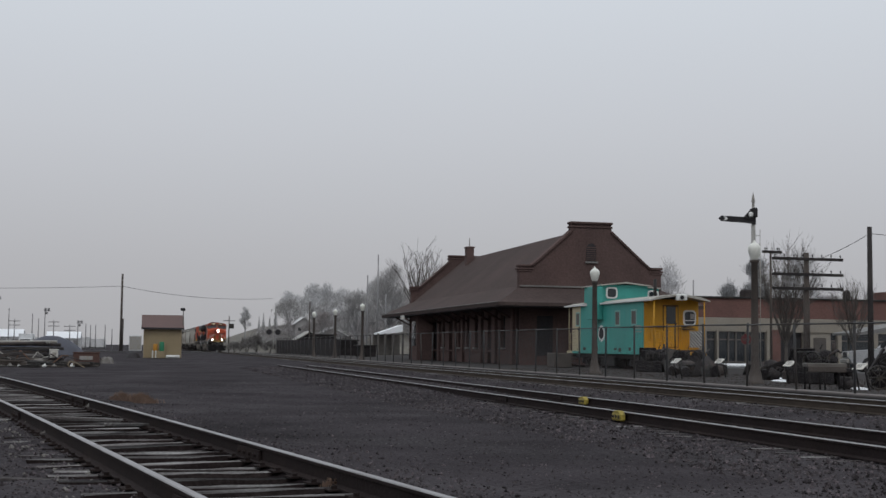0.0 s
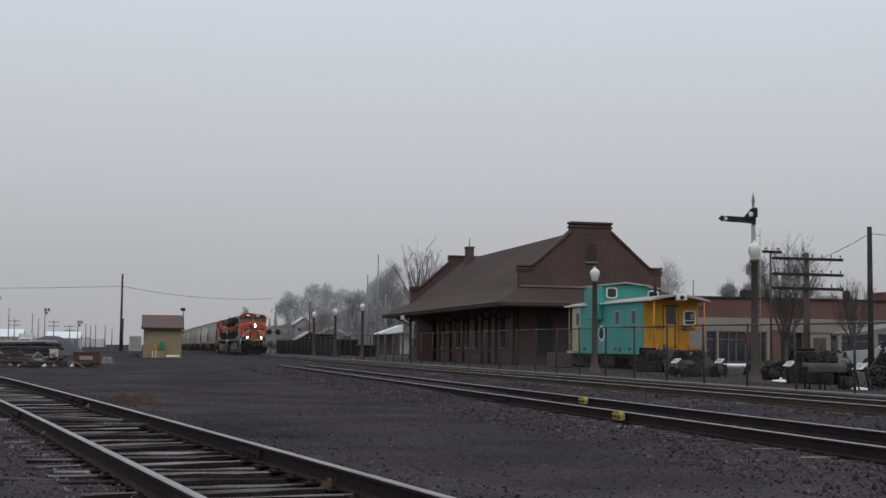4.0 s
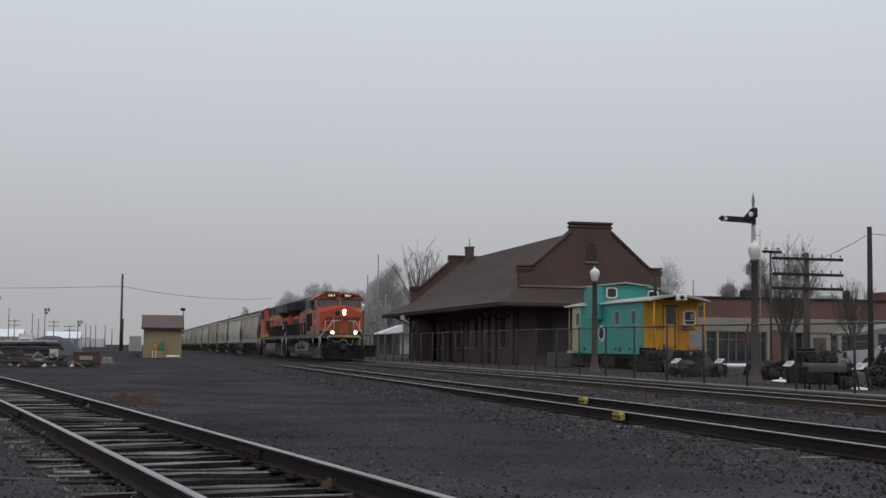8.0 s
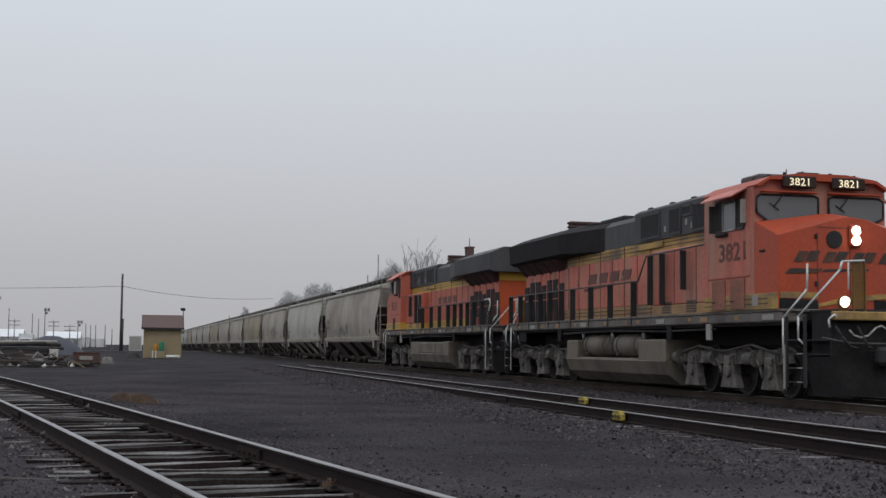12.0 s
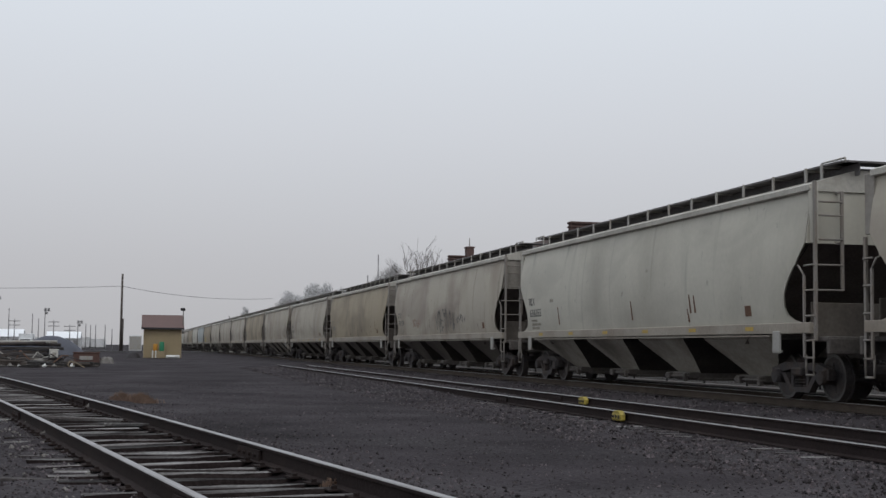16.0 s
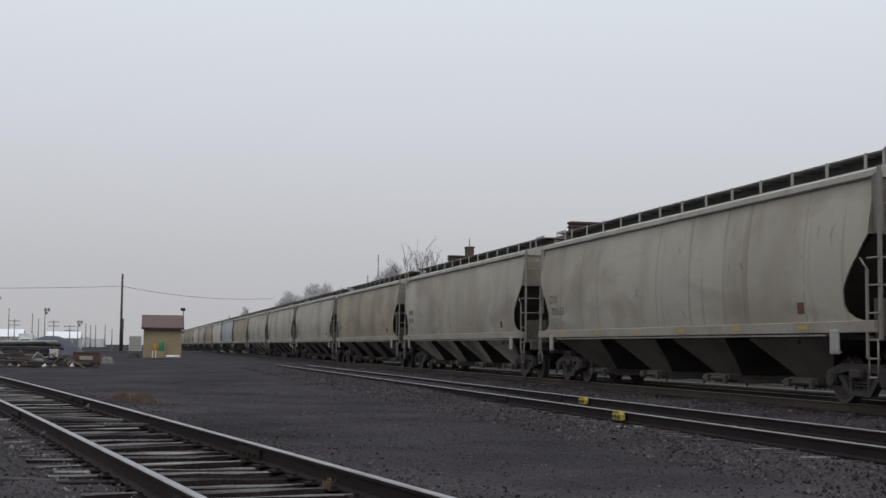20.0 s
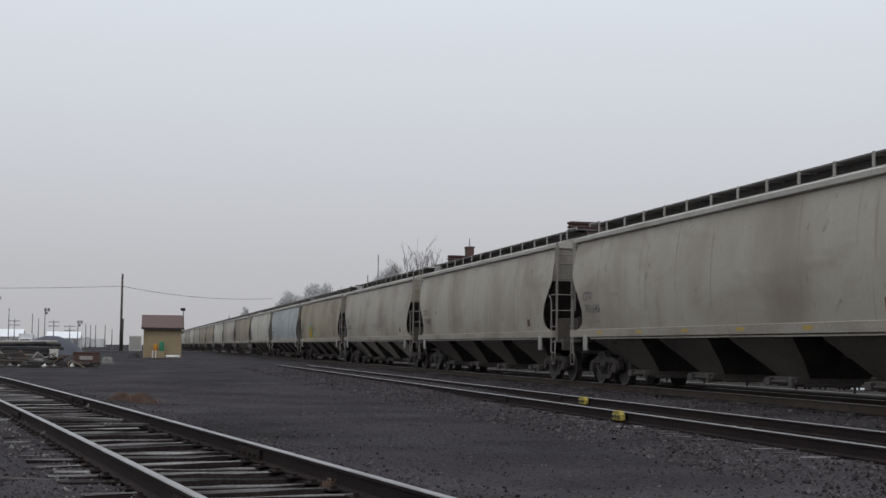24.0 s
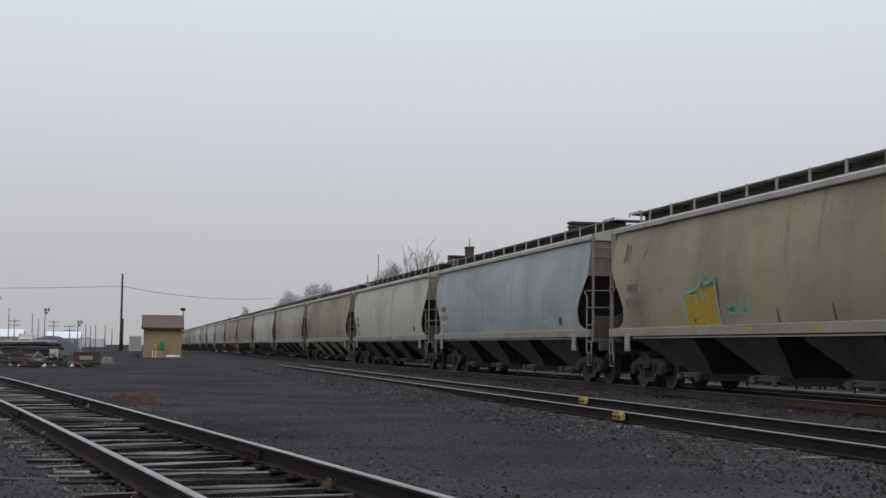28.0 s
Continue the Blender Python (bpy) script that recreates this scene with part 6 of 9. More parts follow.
# ---- the brick depot ----
def build_depot():
    t = thing("depot_building", "dark brown brick railway depot with stepped gable parapets", "building")
    x0, x1, y0, y1 = 22.75, 31.85, 76.0, 107.5
    wall_z = 4.4
    zb = PAVE
    # long trackside wall in piers, panels and openings
    openings = [(78.9, 79.9, 0), (82.1, 83.0, 1), (85.4, 86.3, 0), (87.7, 88.5, 0), (90.0, 90.8, 0), (92.4, 93.6, 1), (94.9, 95.7, 0), (97.4, 99.2, 1), (100.6, 101.3, 0),
                (102.2, 102.9, 0), (103.9, 104.6, 0)]
    wall = Geo()
    edge = y0
    for a, b, door in openings:
        wall.box((x0 + 0.2, (edge + a) / 2, (zb + wall_z) / 2), (0.4, a - edge, wall_z - zb))
        wall.box((x0 + 0.2, (a + b) / 2, (3.45 + wall_z) / 2), (0.4, b - a, wall_z - 3.45))
        if not door:
            wall.box((x0 + 0.2, (a + b) / 2, (zb + 1.25) / 2), (0.4, b - a, 1.25 - zb))
        edge = b
    wall.box((x0 + 0.2, (edge + y1) / 2, (zb + wall_z) / 2), (0.4, y1 - edge, wall_z - zb))
    w = part("trackside_wall", wall, M["brick"], t)
    for a, b, door in openings:
        g = Geo()
        z0 = zb if door else 1.25
        g.box((x0 + 0.30, (a + b) / 2, (z0 + 3.45) / 2), (0.06, b - a, 3.45 - z0))
        win = part("door" if door else "window", g, M["dark"] if door else M["glass"], w)
        f = Geo()
        for yy in (a + 0.04, b - 0.04):
            f.box((x0 + 0.24, yy, (z0 + 3.45) / 2), (0.08, 0.08, 3.45 - z0))
        f.box((x0 + 0.24, (a + b) / 2, 3.41), (0.08, b - a, 0.08))
        f.box((x0 + 0.24, (a + b) / 2, 2.55), (0.06, b - a, 0.06))
        part("frame", f, M["steel_black"], win)
        if not door:
            part("sill", Geo().box((x0 - 0.03, (a + b) / 2, 1.22), (0.2, b - a + 0.2, 0.10), 0.01), M["concrete"], win)
    for yy in (77.0, 80.9, 84.3, 89.3, 91.6, 96.5, 100.0, 105.9):
        part("pier", Geo().box((x0 - 0.09, yy, (zb + 4.1) / 2), (0.18, 0.55, 4.1 - zb), 0.02), M["brick"], w)
    part("water_table", Geo().box((x0 - 0.04, (y0 + y1) / 2, 1.02), (0.1, y1 - y0, 0.12), 0.02), M["brick"], w)
    # bay projecting on to the platform
    g = Geo()
    g.prism([(x0, 99.0), (x0 - 1.1, 99.6), (x0 - 1.1, 101.8), (x0, 102.4)], zb, 4.2, "z")
    bay = part("bay", g, M["brick"], t)
    part("bay_window", Geo().box((x0 - 1.11, 100.7, 2.3), (0.04, 1.3, 1.9)), M["glass"], bay)
    # back wall and gables
    part("back_wall", Geo().box((x1 - 0.2, (y0 + y1) / 2, (zb + wall_z) / 2), (0.4, y1 - y0, wall_z - zb)), M["brick"], t)
    cx = (x0 + x1) / 2
    prof = [(x0, zb), (x1, zb), (x1, 6.15), (x1 - 0.75, 6.15), (x1 - 0.95, 6.3), (cx + 1.32, 8.30), (cx + 1.29, 8.85), (cx - 1.29, 8.85), (cx - 1.32, 8.30), (x0 + 0.95, 6.3), (x0 + 0.75, 6.15),
            (x0, 6.15)]
    for ya, yb, front in ((y0 - 0.15, y0 + 0.35, True), (y1 - 0.35, y1 + 0.15, False)):
        g = Geo().prism(prof, ya, yb)
        gb = part("gable_wall", g, M["brick"], t)
        cop = Geo()
        line = prof[2:]
        for a, b in zip(line[:-1], line[1:]):
            if abs(a[0] - b[0]) < 0.05:
                continue
            dx, dz = b[0] - a[0], b[1] - a[1]
            L2 = math.hypot(dx, dz)
            rot = Matrix.Rotation(-math.atan2(dz, dx), 4, "Y")
            cop.box(((a[0] + b[0]) / 2, (ya + yb) / 2, (a[1] + b[1]) / 2 + 0.06), (L2 + 0.14, yb - ya + 0.22, 0.14), 0.02, rot)
        for xx in (x1 - 0.35, x0 + 0.35):
            cop.box((xx, (ya + yb) / 2, 6.02), (0.95, yb - ya + 0.16, 0.12), 0.02)
            cop.box((xx, (ya + yb) / 2, 5.88), (0.85, yb - ya + 0.08, 0.10), 0.02)
        cop.box((cx, (ya + yb) / 2, 8.67), (2.74, yb - ya + 0.12, 0.10), 0.02)
        part("coping", cop, M["brick"], gb)
        if front:
            g = Geo()
            arch = [(cx - 0.32, 6.55), (cx + 0.32, 6.55)] + [(cx + 0.32 * math.cos(math.pi * i / 8), 7.35 + 0.32 * math.sin(math.pi * i / 8)) for i in range(9)]
            g.prism(arch, ya - 0.03, ya + 0.05)
            aw = part("gable_window", g, M["dark"], gb)
            f = Geo()
            for k in range(7):
                f.box((cx, ya - 0.04, 6.65 + k * 0.13), (0.62, 0.03, 0.05))
            part("louvres", f, M["brick"], aw)
            part("gable_sill", Geo().box((cx, ya - 0.05, 6.50), (0.8, 0.14, 0.10), 0.01), M["concrete"], gb)
            part("band", Geo().box((cx, ya - 0.04, 4.98), (x1 - x0, 0.10, 0.10), 0.01), M["concrete"], gb)
            for xx, ww in ((x0 + 1.6, 1.0), (cx, 1.3), (x1 - 1.6, 1.0)):
                g = Geo().box((xx, ya - 0.01, 2.0), (ww, 0.05, 2.4))
                part("end_opening", g, M["dark"], gb)
    # roofs: main slopes, wide eaves and pent roof over the end
    ov = 1.9
    def slab(pts, th=0.14):
        g = Geo()
        n = len(pts)
        up = [Vector(p) for p in pts]
        dn = [p - Vector((0, 0, th)) for p in up]
        g.add(up + dn, [tuple(range(n)), tuple(range(2 * n - 1, n - 1, -1))] + [(i, (i + 1) % n, n + (i + 1) % n, n + i) for i in range(n)])
        return g
    ya, yb = y0 + 0.3, y1 - 0.3
    ridge = 8.62
    part("roof_slope", slab([(x0 + 0.2, ya, 5.0), (x0 + 0.2, yb, 5.0), (cx, yb, ridge), (cx, ya, ridge)]), M["roof"], t)
    part("roof_slope", slab([(x1 - 0.2, yb, 5.0), (x1 - 0.2, ya, 5.0), (cx, ya, ridge), (cx, yb, ridge)]), M["roof"], t)
    ez = 3.92
    ye0, ye1 = y0 - 2.45, y1 + 2.3
    xe0, xe1 = x0 - ov, x1 + ov
    e1 = part("eave_roof", slab([(xe0, ye0, ez), (xe0, ye1, ez), (x0 + 0.25, yb, 5.03), (x0 + 0.25, ya, 5.03)]), M["roof"], t)
    part("eave_roof", slab([(xe1, ye1, ez), (xe1, ye0, ez), (x1 - 0.25, ya, 5.03), (x1 - 0.25, yb, 5.03)]), M["roof"], t)
    part("pent_roof", slab([(xe1, ye0, ez), (xe0, ye0, ez), (x0 + 0.25, ya - 0.1, 5.03), (x1 - 0.25, ya - 0.1, 5.03)]), M["roof"], t)
    part("pent_roof", slab([(xe0, ye1, ez), (xe1, ye1, ez), (x1 - 0.25, yb + 0.1, 5.03), (x0 + 0.25, yb + 0.1, 5.03)]), M["roof"], t)
    fa = Geo()
    fa.box((xe0 - 0.03, (ye0 + ye1) / 2, ez - 0.10), (0.08, ye1 - ye0, 0.22), 0.01)
    part("fascia", fa, M["roof"], e1)
    gt = Geo()
    gt.box((xe0 - 0.09, (ye0 + ye1) / 2, ez + 0.01), (0.08, ye1 - ye0, 0.05), 0.01)
    part("gutter", gt, M["concrete"], e1)
    fa = Geo()
    fa.box(((xe0 + xe1) / 2, ye0 - 0.03, ez - 0.10), (xe1 - xe0, 0.08, 0.22), 0.01)
    part("fascia", fa, M["roof"], e1)
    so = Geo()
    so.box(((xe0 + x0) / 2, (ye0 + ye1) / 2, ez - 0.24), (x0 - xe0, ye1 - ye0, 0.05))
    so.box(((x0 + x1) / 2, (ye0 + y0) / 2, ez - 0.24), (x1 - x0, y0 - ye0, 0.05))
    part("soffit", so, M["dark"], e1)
    for k in range(12):
        yy = 77.2 + k * 2.7
        part("eave_bracket", Geo().cyl((x0, yy, 3.0), (x0 - 1.3, yy, 3.66), 0.07, n=6), M["brick"], e1)
    ch = Geo()
    ch.box((cx - 0.6, 103.2, 8.55), (0.58, 0.75, 1.7), 0.02)
    c = part("chimney", ch, M["brick"], t)
    part("chimney_cap", Geo().box((cx - 0.6, 103.2, 9.36), (0.68, 0.86, 0.12), 0.02), M["brick"], c)
    part("flue_pipe", Geo().cyl((cx - 0.6, 103.2, 9.4), (cx - 0.6, 103.2, 10.15), 0.04, n=6), M["ladder"], c)
    sg = Geo().box((xe0 - 0.02, 101.2, 3.62), (0.06, 1.3, 0.42), 0.01)
    part("station_sign", sg, M["sign_panel"], t, "small pale sign under the eave")


build_depot()


# ---- the caboose on its display track ----
CAB_L = 1.165


def soft_frame(cx, cz, w, h, r, y0, y1):
    """An upright plate with rounded corners, facing along y."""
    prof = []
    for sx, sz, a0 in ((1, 1, 0), (-1, 1, 90), (-1, -1, 180), (1, -1, 270)):
        for k in range(4):
            a = radians(a0 + 30 * k)
            prof.append((cx + sx * (w / 2 - r) + r * math.cos(a), cz + sz * (h / 2 - r) + r * math.sin(a)))
    return Geo().prism(prof, y0, y1)


def build_caboose():
    t = thing("caboose", "teal and yellow wooden caboose with cupola on display", "caboose", at=pose(24.0, 58.57, 0) @ Matrix.Diagonal((1, CAB_L, 1, 1)))
    W = 2.80
    z0, z1 = 1.10, 3.62
    body = Geo()
    body.box((0.03, 5.05, (z0 + z1) / 2), (0.06, 9.0, z1 - z0), 0.01)
    side = part("side_wall", body, M["teal"], t)
    part("side_wall", Geo().box((W - 0.03, 5.05, (z0 + z1) / 2), (0.06, 9.0, z1 - z0), 0.01), M["teal"], t)
    e1 = part("end_wall", Geo().box((W / 2, 0.58, (z0 + z1) / 2 + 0.02), (W, 0.08, z1 - z0 + 0.04), 0.01), M["caboose_yellow"], t, "yellow end wall")
    part("end_wall", Geo().box((W / 2, 9.55, (z0 + z1) / 2), (W, 0.08, z1 - z0), 0.01), M["cream"], t, "cream end wall")
    # yellow corner return and cream far panel on the side
    part("corner_panel", Geo().box((-0.006, 8.98, (z0 + z1) / 2), (0.02, 1.14, z1 - z0)), M["cream"], side)
    for k in range(15):
        part("side_seam", Geo().box((-0.004, 1.0 + k * 0.58, (z0 + z1) / 2), (0.012, 0.025, z1 - z0 - 0.05)), M["teal"], side)
    part("side_sill", Geo().box((0.0, 5.0, 1.06), (0.1, 9.0, 0.12), 0.01), M["teal"], side)
    # roof: shallow arch with pale edge
    rp = [(-0.14, 3.60), (0.35, 3.76), (W / 2, 3.90), (W - 0.35, 3.76), (W + 0.14, 3.60), (W + 0.14, 3.54), (W / 2, 3.82), (-0.14, 3.54)]
    rf = part("roof", Geo().prism(rp, -0.35, 10.4), M["car_roof"], t)
    edge = Geo()
    edge.prism([(-0.17, 3.56), (-0.12, 3.56), (-0.12, 3.64), (-0.17, 3.64)], -0.36, 10.4)
    part("roof_edge", edge, M["white"], rf)
    # cupola
    cg = Geo()
    cg.box((W / 2, 7.0, 4.18), (W - 0.2, 2.3, 0.92), 0.02)
    cup = part("cupola", cg, M["teal"], t)
    part("cupola_roof", Geo().prism([(-0.02, 4.62), (W / 2, 4.78), (W + 0.02, 4.62), (W + 0.02, 4.56), (W / 2, 4.70), (-0.02, 4.56)], 5.65, 8.3), M["car_roof"], cup)
    cb = part("cupola_bay", Geo().box((W + 0.32, 6.75, 4.05), (0.75, 1.15, 0.9), 0.03), M["teal"], t)
    part("bay_roof", Geo().prism([(W - 0.1, 4.52), (W + 0.76, 4.48), (W + 0.76, 4.54), (W - 0.1, 4.60)], 6.1, 7.4), M["car_roof"], cb)
    for own, xx, yf, zz in ((cup, 0.66, 5.83, 4.20), (cb, W + 0.34, 6.155, 4.10)):
        wn = part("cupola_end_window", soft_frame(xx, zz, 0.46, 0.44, 0.10, yf - 0.045, yf + 0.02), M["glass"], own)
        part("window_frame", soft_frame(xx, zz, 0.64, 0.60, 0.16, yf - 0.03, yf + 0.02), M["white"], wn, "white rounded window frame")
    # side bay (box beside the cupola)
    bg = Geo().box((-0.22, 5.95, 3.62), (0.46, 1.05, 1.72), 0.03)
    part("side_bay", bg, M["teal"], t)
    for k in range(9):
        part("rust_patch", Geo().box((-0.008, 1.0 + k * 0.95 + 0.2 * (k % 3), 1.20 + 0.05 * (k % 2)), (0.012, 0.16 + 0.07 * (k % 4), 0.10 + 0.06 * (k % 3)), 0.004), M["lamp_pole"], side)
    for yy, ww, zz in ((8.75, 0.42, 2.85), (3.55, 0.46, 2.80), (1.65, 0.50, 2.80)):
        wn = part("side_window", Geo().box((-0.012, yy, zz), (0.05, ww, 0.66), 0.02), M["post_grey"], side, "boarded grey window")
        part("window_frame", Geo().box((-0.006, yy, zz), (0.05, ww + 0.14, 0.80), 0.02), M["teal_pale"], wn)
    # round badge with ring, plain shapes
    bd = Geo()
    bd.cyl((-0.008, 5.55, 2.05), (-0.022, 5.55, 2.05), 0.42, n=24)
    badge = part("badge", bd, M["white"], side, "white round badge with dark centre")
    part("badge_centre", Geo().cyl((-0.02, 5.55, 2.05), (-0.03, 5.55, 2.05), 0.29, n=24), M["loco_black"], badge)
    g = Geo()
    for k in range(3):
        g.box((-0.008, 1.2, 2.1 + k * 0.14), (0.01, 0.8 - 0.1 * k, 0.05))
    tagged(part("lettering_bars", g, M["ladder"], side, "faded white lettering bars"), kind="stuff")
    # end wall: door, window, striped board, porch
    d = part("door", Geo().box((1.35, 0.53, 2.35), (0.72, 0.05, 1.95), 0.02), M["caboose_yellow"], e1)
    part("door_window", Geo().box((1.35, 0.50, 2.90), (0.50, 0.04, 0.86), 0.02), M["glass"], d)
    part("door_frame", Geo().box((1.35, 0.54, 2.37), (0.82, 0.05, 2.06), 0.02), M["gate_ochre"], d)
    wn = part("end_window", soft_frame(2.32, 2.78, 0.50, 0.60, 0.12, 0.49, 0.54), M["glass"], e1)
    part("window_frame", soft_frame(2.32, 2.78, 0.66, 0.76, 0.18, 0.505, 0.54), M["white"], wn)
    part("mullion", Geo().box((2.32, 0.48, 2.66), (0.50, 0.03, 0.04)), M["white"], wn)
    part("inner_blind", Geo().box((2.44, 0.482, 2.86), (0.2, 0.012, 0.26), 0.004), M["ladder"], wn)
    bp = part("striped_board", Geo().box((2.50, 0.10, 1.75), (0.78, 0.04, 0.78), 0.01), M["white"], t, "black and white diagonal striped board")
    g = Geo()
    for k in range(9):
        c0 = -0.76 + k * 0.17
        ends = [(max(-0.385, c - 0.385), min(0.385, c + 0.385), c) for c in (c0, c0 + 0.085)]
        (a0, a1, c), (b0, b1, d2) = ends
        g.prism([(2.50 + a0, 1.75 - a0 + c), (2.50 + a1, 1.75 - a1 + c), (2.50 + b1, 1.75 - b1 + d2), (2.50 + b0, 1.75 - b0 + d2)], 0.068, 0.078)
    part("stripes", g, M["loco_black"], bp)
    for ee, y_in, y_out in ((0, 0.55, -0.25), (1, 9.6, 10.35)):
        yc = (y_in + y_out) / 2
        po = part("porch_floor", Geo().box((W / 2, yc, 1.06), (W, 0.85, 0.14), 0.02), M["caboose_yellow"] if not ee else M["cream"], t)
        g = Geo()
        for xx in (0.12, W - 0.12):
            g.cyl((xx, y_out, 1.1), (xx, y_out, 3.60), 0.03, n=8)
        for zz in (1.6, 2.1):
            g.cyl((0.12, y_out, zz), (1.0, y_out, zz), 0.022, n=6)
        for k in range(5):
            g.cyl((0.2 + k * 0.2, y_out, 1.1), (0.2 + k * 0.2, y_out, 2.1), 0.016, n=5)
        part("porch_rail", g, M["caboose_yellow"] if not ee else M["cream"], po)
        st = Geo()
        for k in range(3):
            for xx in (0.18, W - 0.18):
                st.box((xx, yc, 0.45 + k * 0.22), (0.36, 0.7, 0.04))
        part("porch_steps", st, M["steel_black"], po)
    # yellow skirts under the near end and grab irons beside the door
    for k, (xx, ww, hh) in enumerate(((0.35, 0.66, 0.34), (1.0, 0.62, 0.22), (2.3, 0.9, 0.16))):
        part("end_skirt", Geo().box((xx, 0.14, 1.0 - hh / 2), (ww, 0.06, hh), 0.01), M["caboose_yellow"], t)
    for xx in (0.28, 0.86, 1.86):
        part("grab_iron", Geo().tube([(xx, 0.50, 1.7), (xx, 0.44, 1.72), (xx, 0.44, 2.5), (xx, 0.50, 2.52)], 0.018, 5), M["caboose_yellow"], e1)
    part("tool_board", Geo().box((0.72, 0.47, 2.35), (0.62, 0.06, 0.07), 0.01).box((2.2, 0.47, 2.25), (0.7, 0.06, 0.07), 0.01), M["lamp_pole"], e1)
    part("brake_stand", Geo().tube([(1.20, -0.22, 1.1), (1.20, -0.22, 2.42), (1.28, -0.22, 2.5)], 0.035, 6), M["steel_black"], t)
    part("brake_wheel", Geo().lathe([(0.24, 0), (0.26, 0.02), (0.24, 0.04), (0.22, 0.02), (0.24, 0)], (1.75, -0.3, 2.3), n=16), M["steel_black"], t)
    part("marker_lamp", Geo().box((1.45, -0.38, 3.72), (0.55, 0.12, 0.30), 0.04), M["white"], rf, "white lamp box on the roof edge")
    part("lamp_lens", Geo().cyl((1.45, -0.44, 3.72), (1.45, -0.46, 3.72), 0.10, n=12), M["loco_black"], rf)
    part("stove_pipe", Geo().cyl((1.50, 2.5, 3.7), (1.50, 2.5, 4.75), 0.08, n=10), M["steel_black"], rf)
    fr = part("underframe", Geo().box((W / 2, 5.0, 0.88), (2.3, 10.2, 0.26), 0.03), M["steel_black"], t)
    part("battery_box", Geo().box((0.4, 5.0, 0.62), (0.6, 1.6, 0.5), 0.03), M["steel_black"], fr)
    for yy in (1.9, 8.0):
        tr = part("truck", TRUCK["bolster"], None, t, at=pose(W / 2, yy, 0.12) @ Matrix.Diagonal((1, 1 / CAB_L, 1, 1)))
        for nm in ("side_frame_a", "side_frame_b"):
            part("side_frame", TRUCK[nm], None, tr)
        for dy in (-0.9, 0.9):
            part("wheelset", TRUCK["wheels"], None, tr, at=pose(0, dy, WHEEL_R))
    g = Geo()
    for xx in (-0.75, 0.75):
        g.box((W / 2 + xx, 5, 0.31), (0.07, 15, 0.12))
    solid("display_rails", g, M["rail"], "short rusty display rails under the caboose", "rail", at=pose(24.0, 59.4, -0.01))
    solid("loading_block", Geo().box((22.0, 66.0, 0.63), (0.95, 1.3, 0.76), 0.03), M["lamp_pole"], "weathered concrete loading block by the caboose", "concrete block")


build_caboose()


# ---- shops across the street ----
def build_shops():
    t = thing("shop_building", "one-storey brick shop row with cream fascia and storefronts", "building")
    y0, y1, x0, x1 = 82.0, 96.0, 33.0, 60.0
    part("brick_parapet", Geo().box(((x0 + x1) / 2, y0 + 0.15, 4.13), (x1 - x0, 0.3, 1.32), 0.02), M["store_brick"], t)
    part("coping", Geo().box(((x0 + x1) / 2, y0 + 0.1, 4.83), (x1 - x0 + 0.1, 0.46, 0.12), 0.02), M["steel_black"], t)
    part("fascia_band", Geo().box(((x0 + x1) / 2, y0 + 0.12, 3.00), (x1 - x0, 0.3, 0.94), 0.02), M["store_cream"], t)
    part("back", Geo().box(((x0 + x1) / 2, (y0 + y1) / 2 + 0.6, 2.35), (x1 - x0, y1 - y0 - 1.0, 4.6)), M["store_brick"], t)
    x = x0
    kinds = [("p", 1.0), ("w", 2.4), ("p", 1.27), ("w", 0.74), ("p", 0.15), ("w", 0.79), ("d", 0.56), ("w", 0.68), ("p", 0.12), ("w", 1.36), ("p", 0.39), ("b", 0.64), ("k", 1.73), ("p", 0.42), ("c", 1.68), ("w", 0.47), ("p", 0.3),
             ("w", 2.4), ("p", 0.4), ("w", 3), ("p", 1.0), ("w", 3.2), ("p", 1.7)]
    for kind, w in kinds:
        c = x + w / 2
        if kind in "pb":
            part("pier", Geo().box((c, y0 + 0.1, 1.41), (w, 0.36, 2.58), 0.02), M["store_cream"] if kind == "p" else M["store_brick"], t)
        elif kind == "c":
            part("panel", Geo().box((c, y0 + 0.16, 1.41), (w, 0.2, 2.58), 0.02), M["store_cream"], t)
            part("shop_door", Geo().box((c, y0 + 0.03, 1.2), (0.92, 0.08, 2.0), 0.01), M["bark"], t)
        elif kind == "k":
            part("recess", Geo().box((c, y0 + 0.4, 1.41), (w, 0.1, 2.58)), M["dark"], t)
        else:
            gl = part("shop_window" if kind == "w" else "shop_door", Geo().box((c, y0 + 0.25, 1.45), (w, 0.05, 2.5)), M["glass"], t)
            f = Geo()
            for xx in (x + 0.03, x + w - 0.03):
                f.box((xx, y0 + 0.2, 1.41), (0.06, 0.12, 2.58))
            for zz in (0.5, 2.0, 2.64):
                f.box((c, y0 + 0.2, zz), (w, 0.10, 0.09))
            part("frame", f, M["post_grey"], gl)
        x += w
    for xx, ww, zz, mm in ((42.6, 0.75, 5.25, "arm_wood"), (47.2, 0.5, 5.0, "white"), (50.5, 0.3, 5.35, "arm_wood"), (49.0, 1.4, 4.95, "wood_haze")):
        part("roof_vent", Geo().box((xx, 86, zz), (ww, 0.8, 0.7), 0.12), M[mm], t)
    solid("shop_building_tall", Geo().box((71.8, 100, 3.3), (14, 12, 6.6), 0.03), M["store_brick"], "taller red brick building at the end of the street", "building")


build_shops()


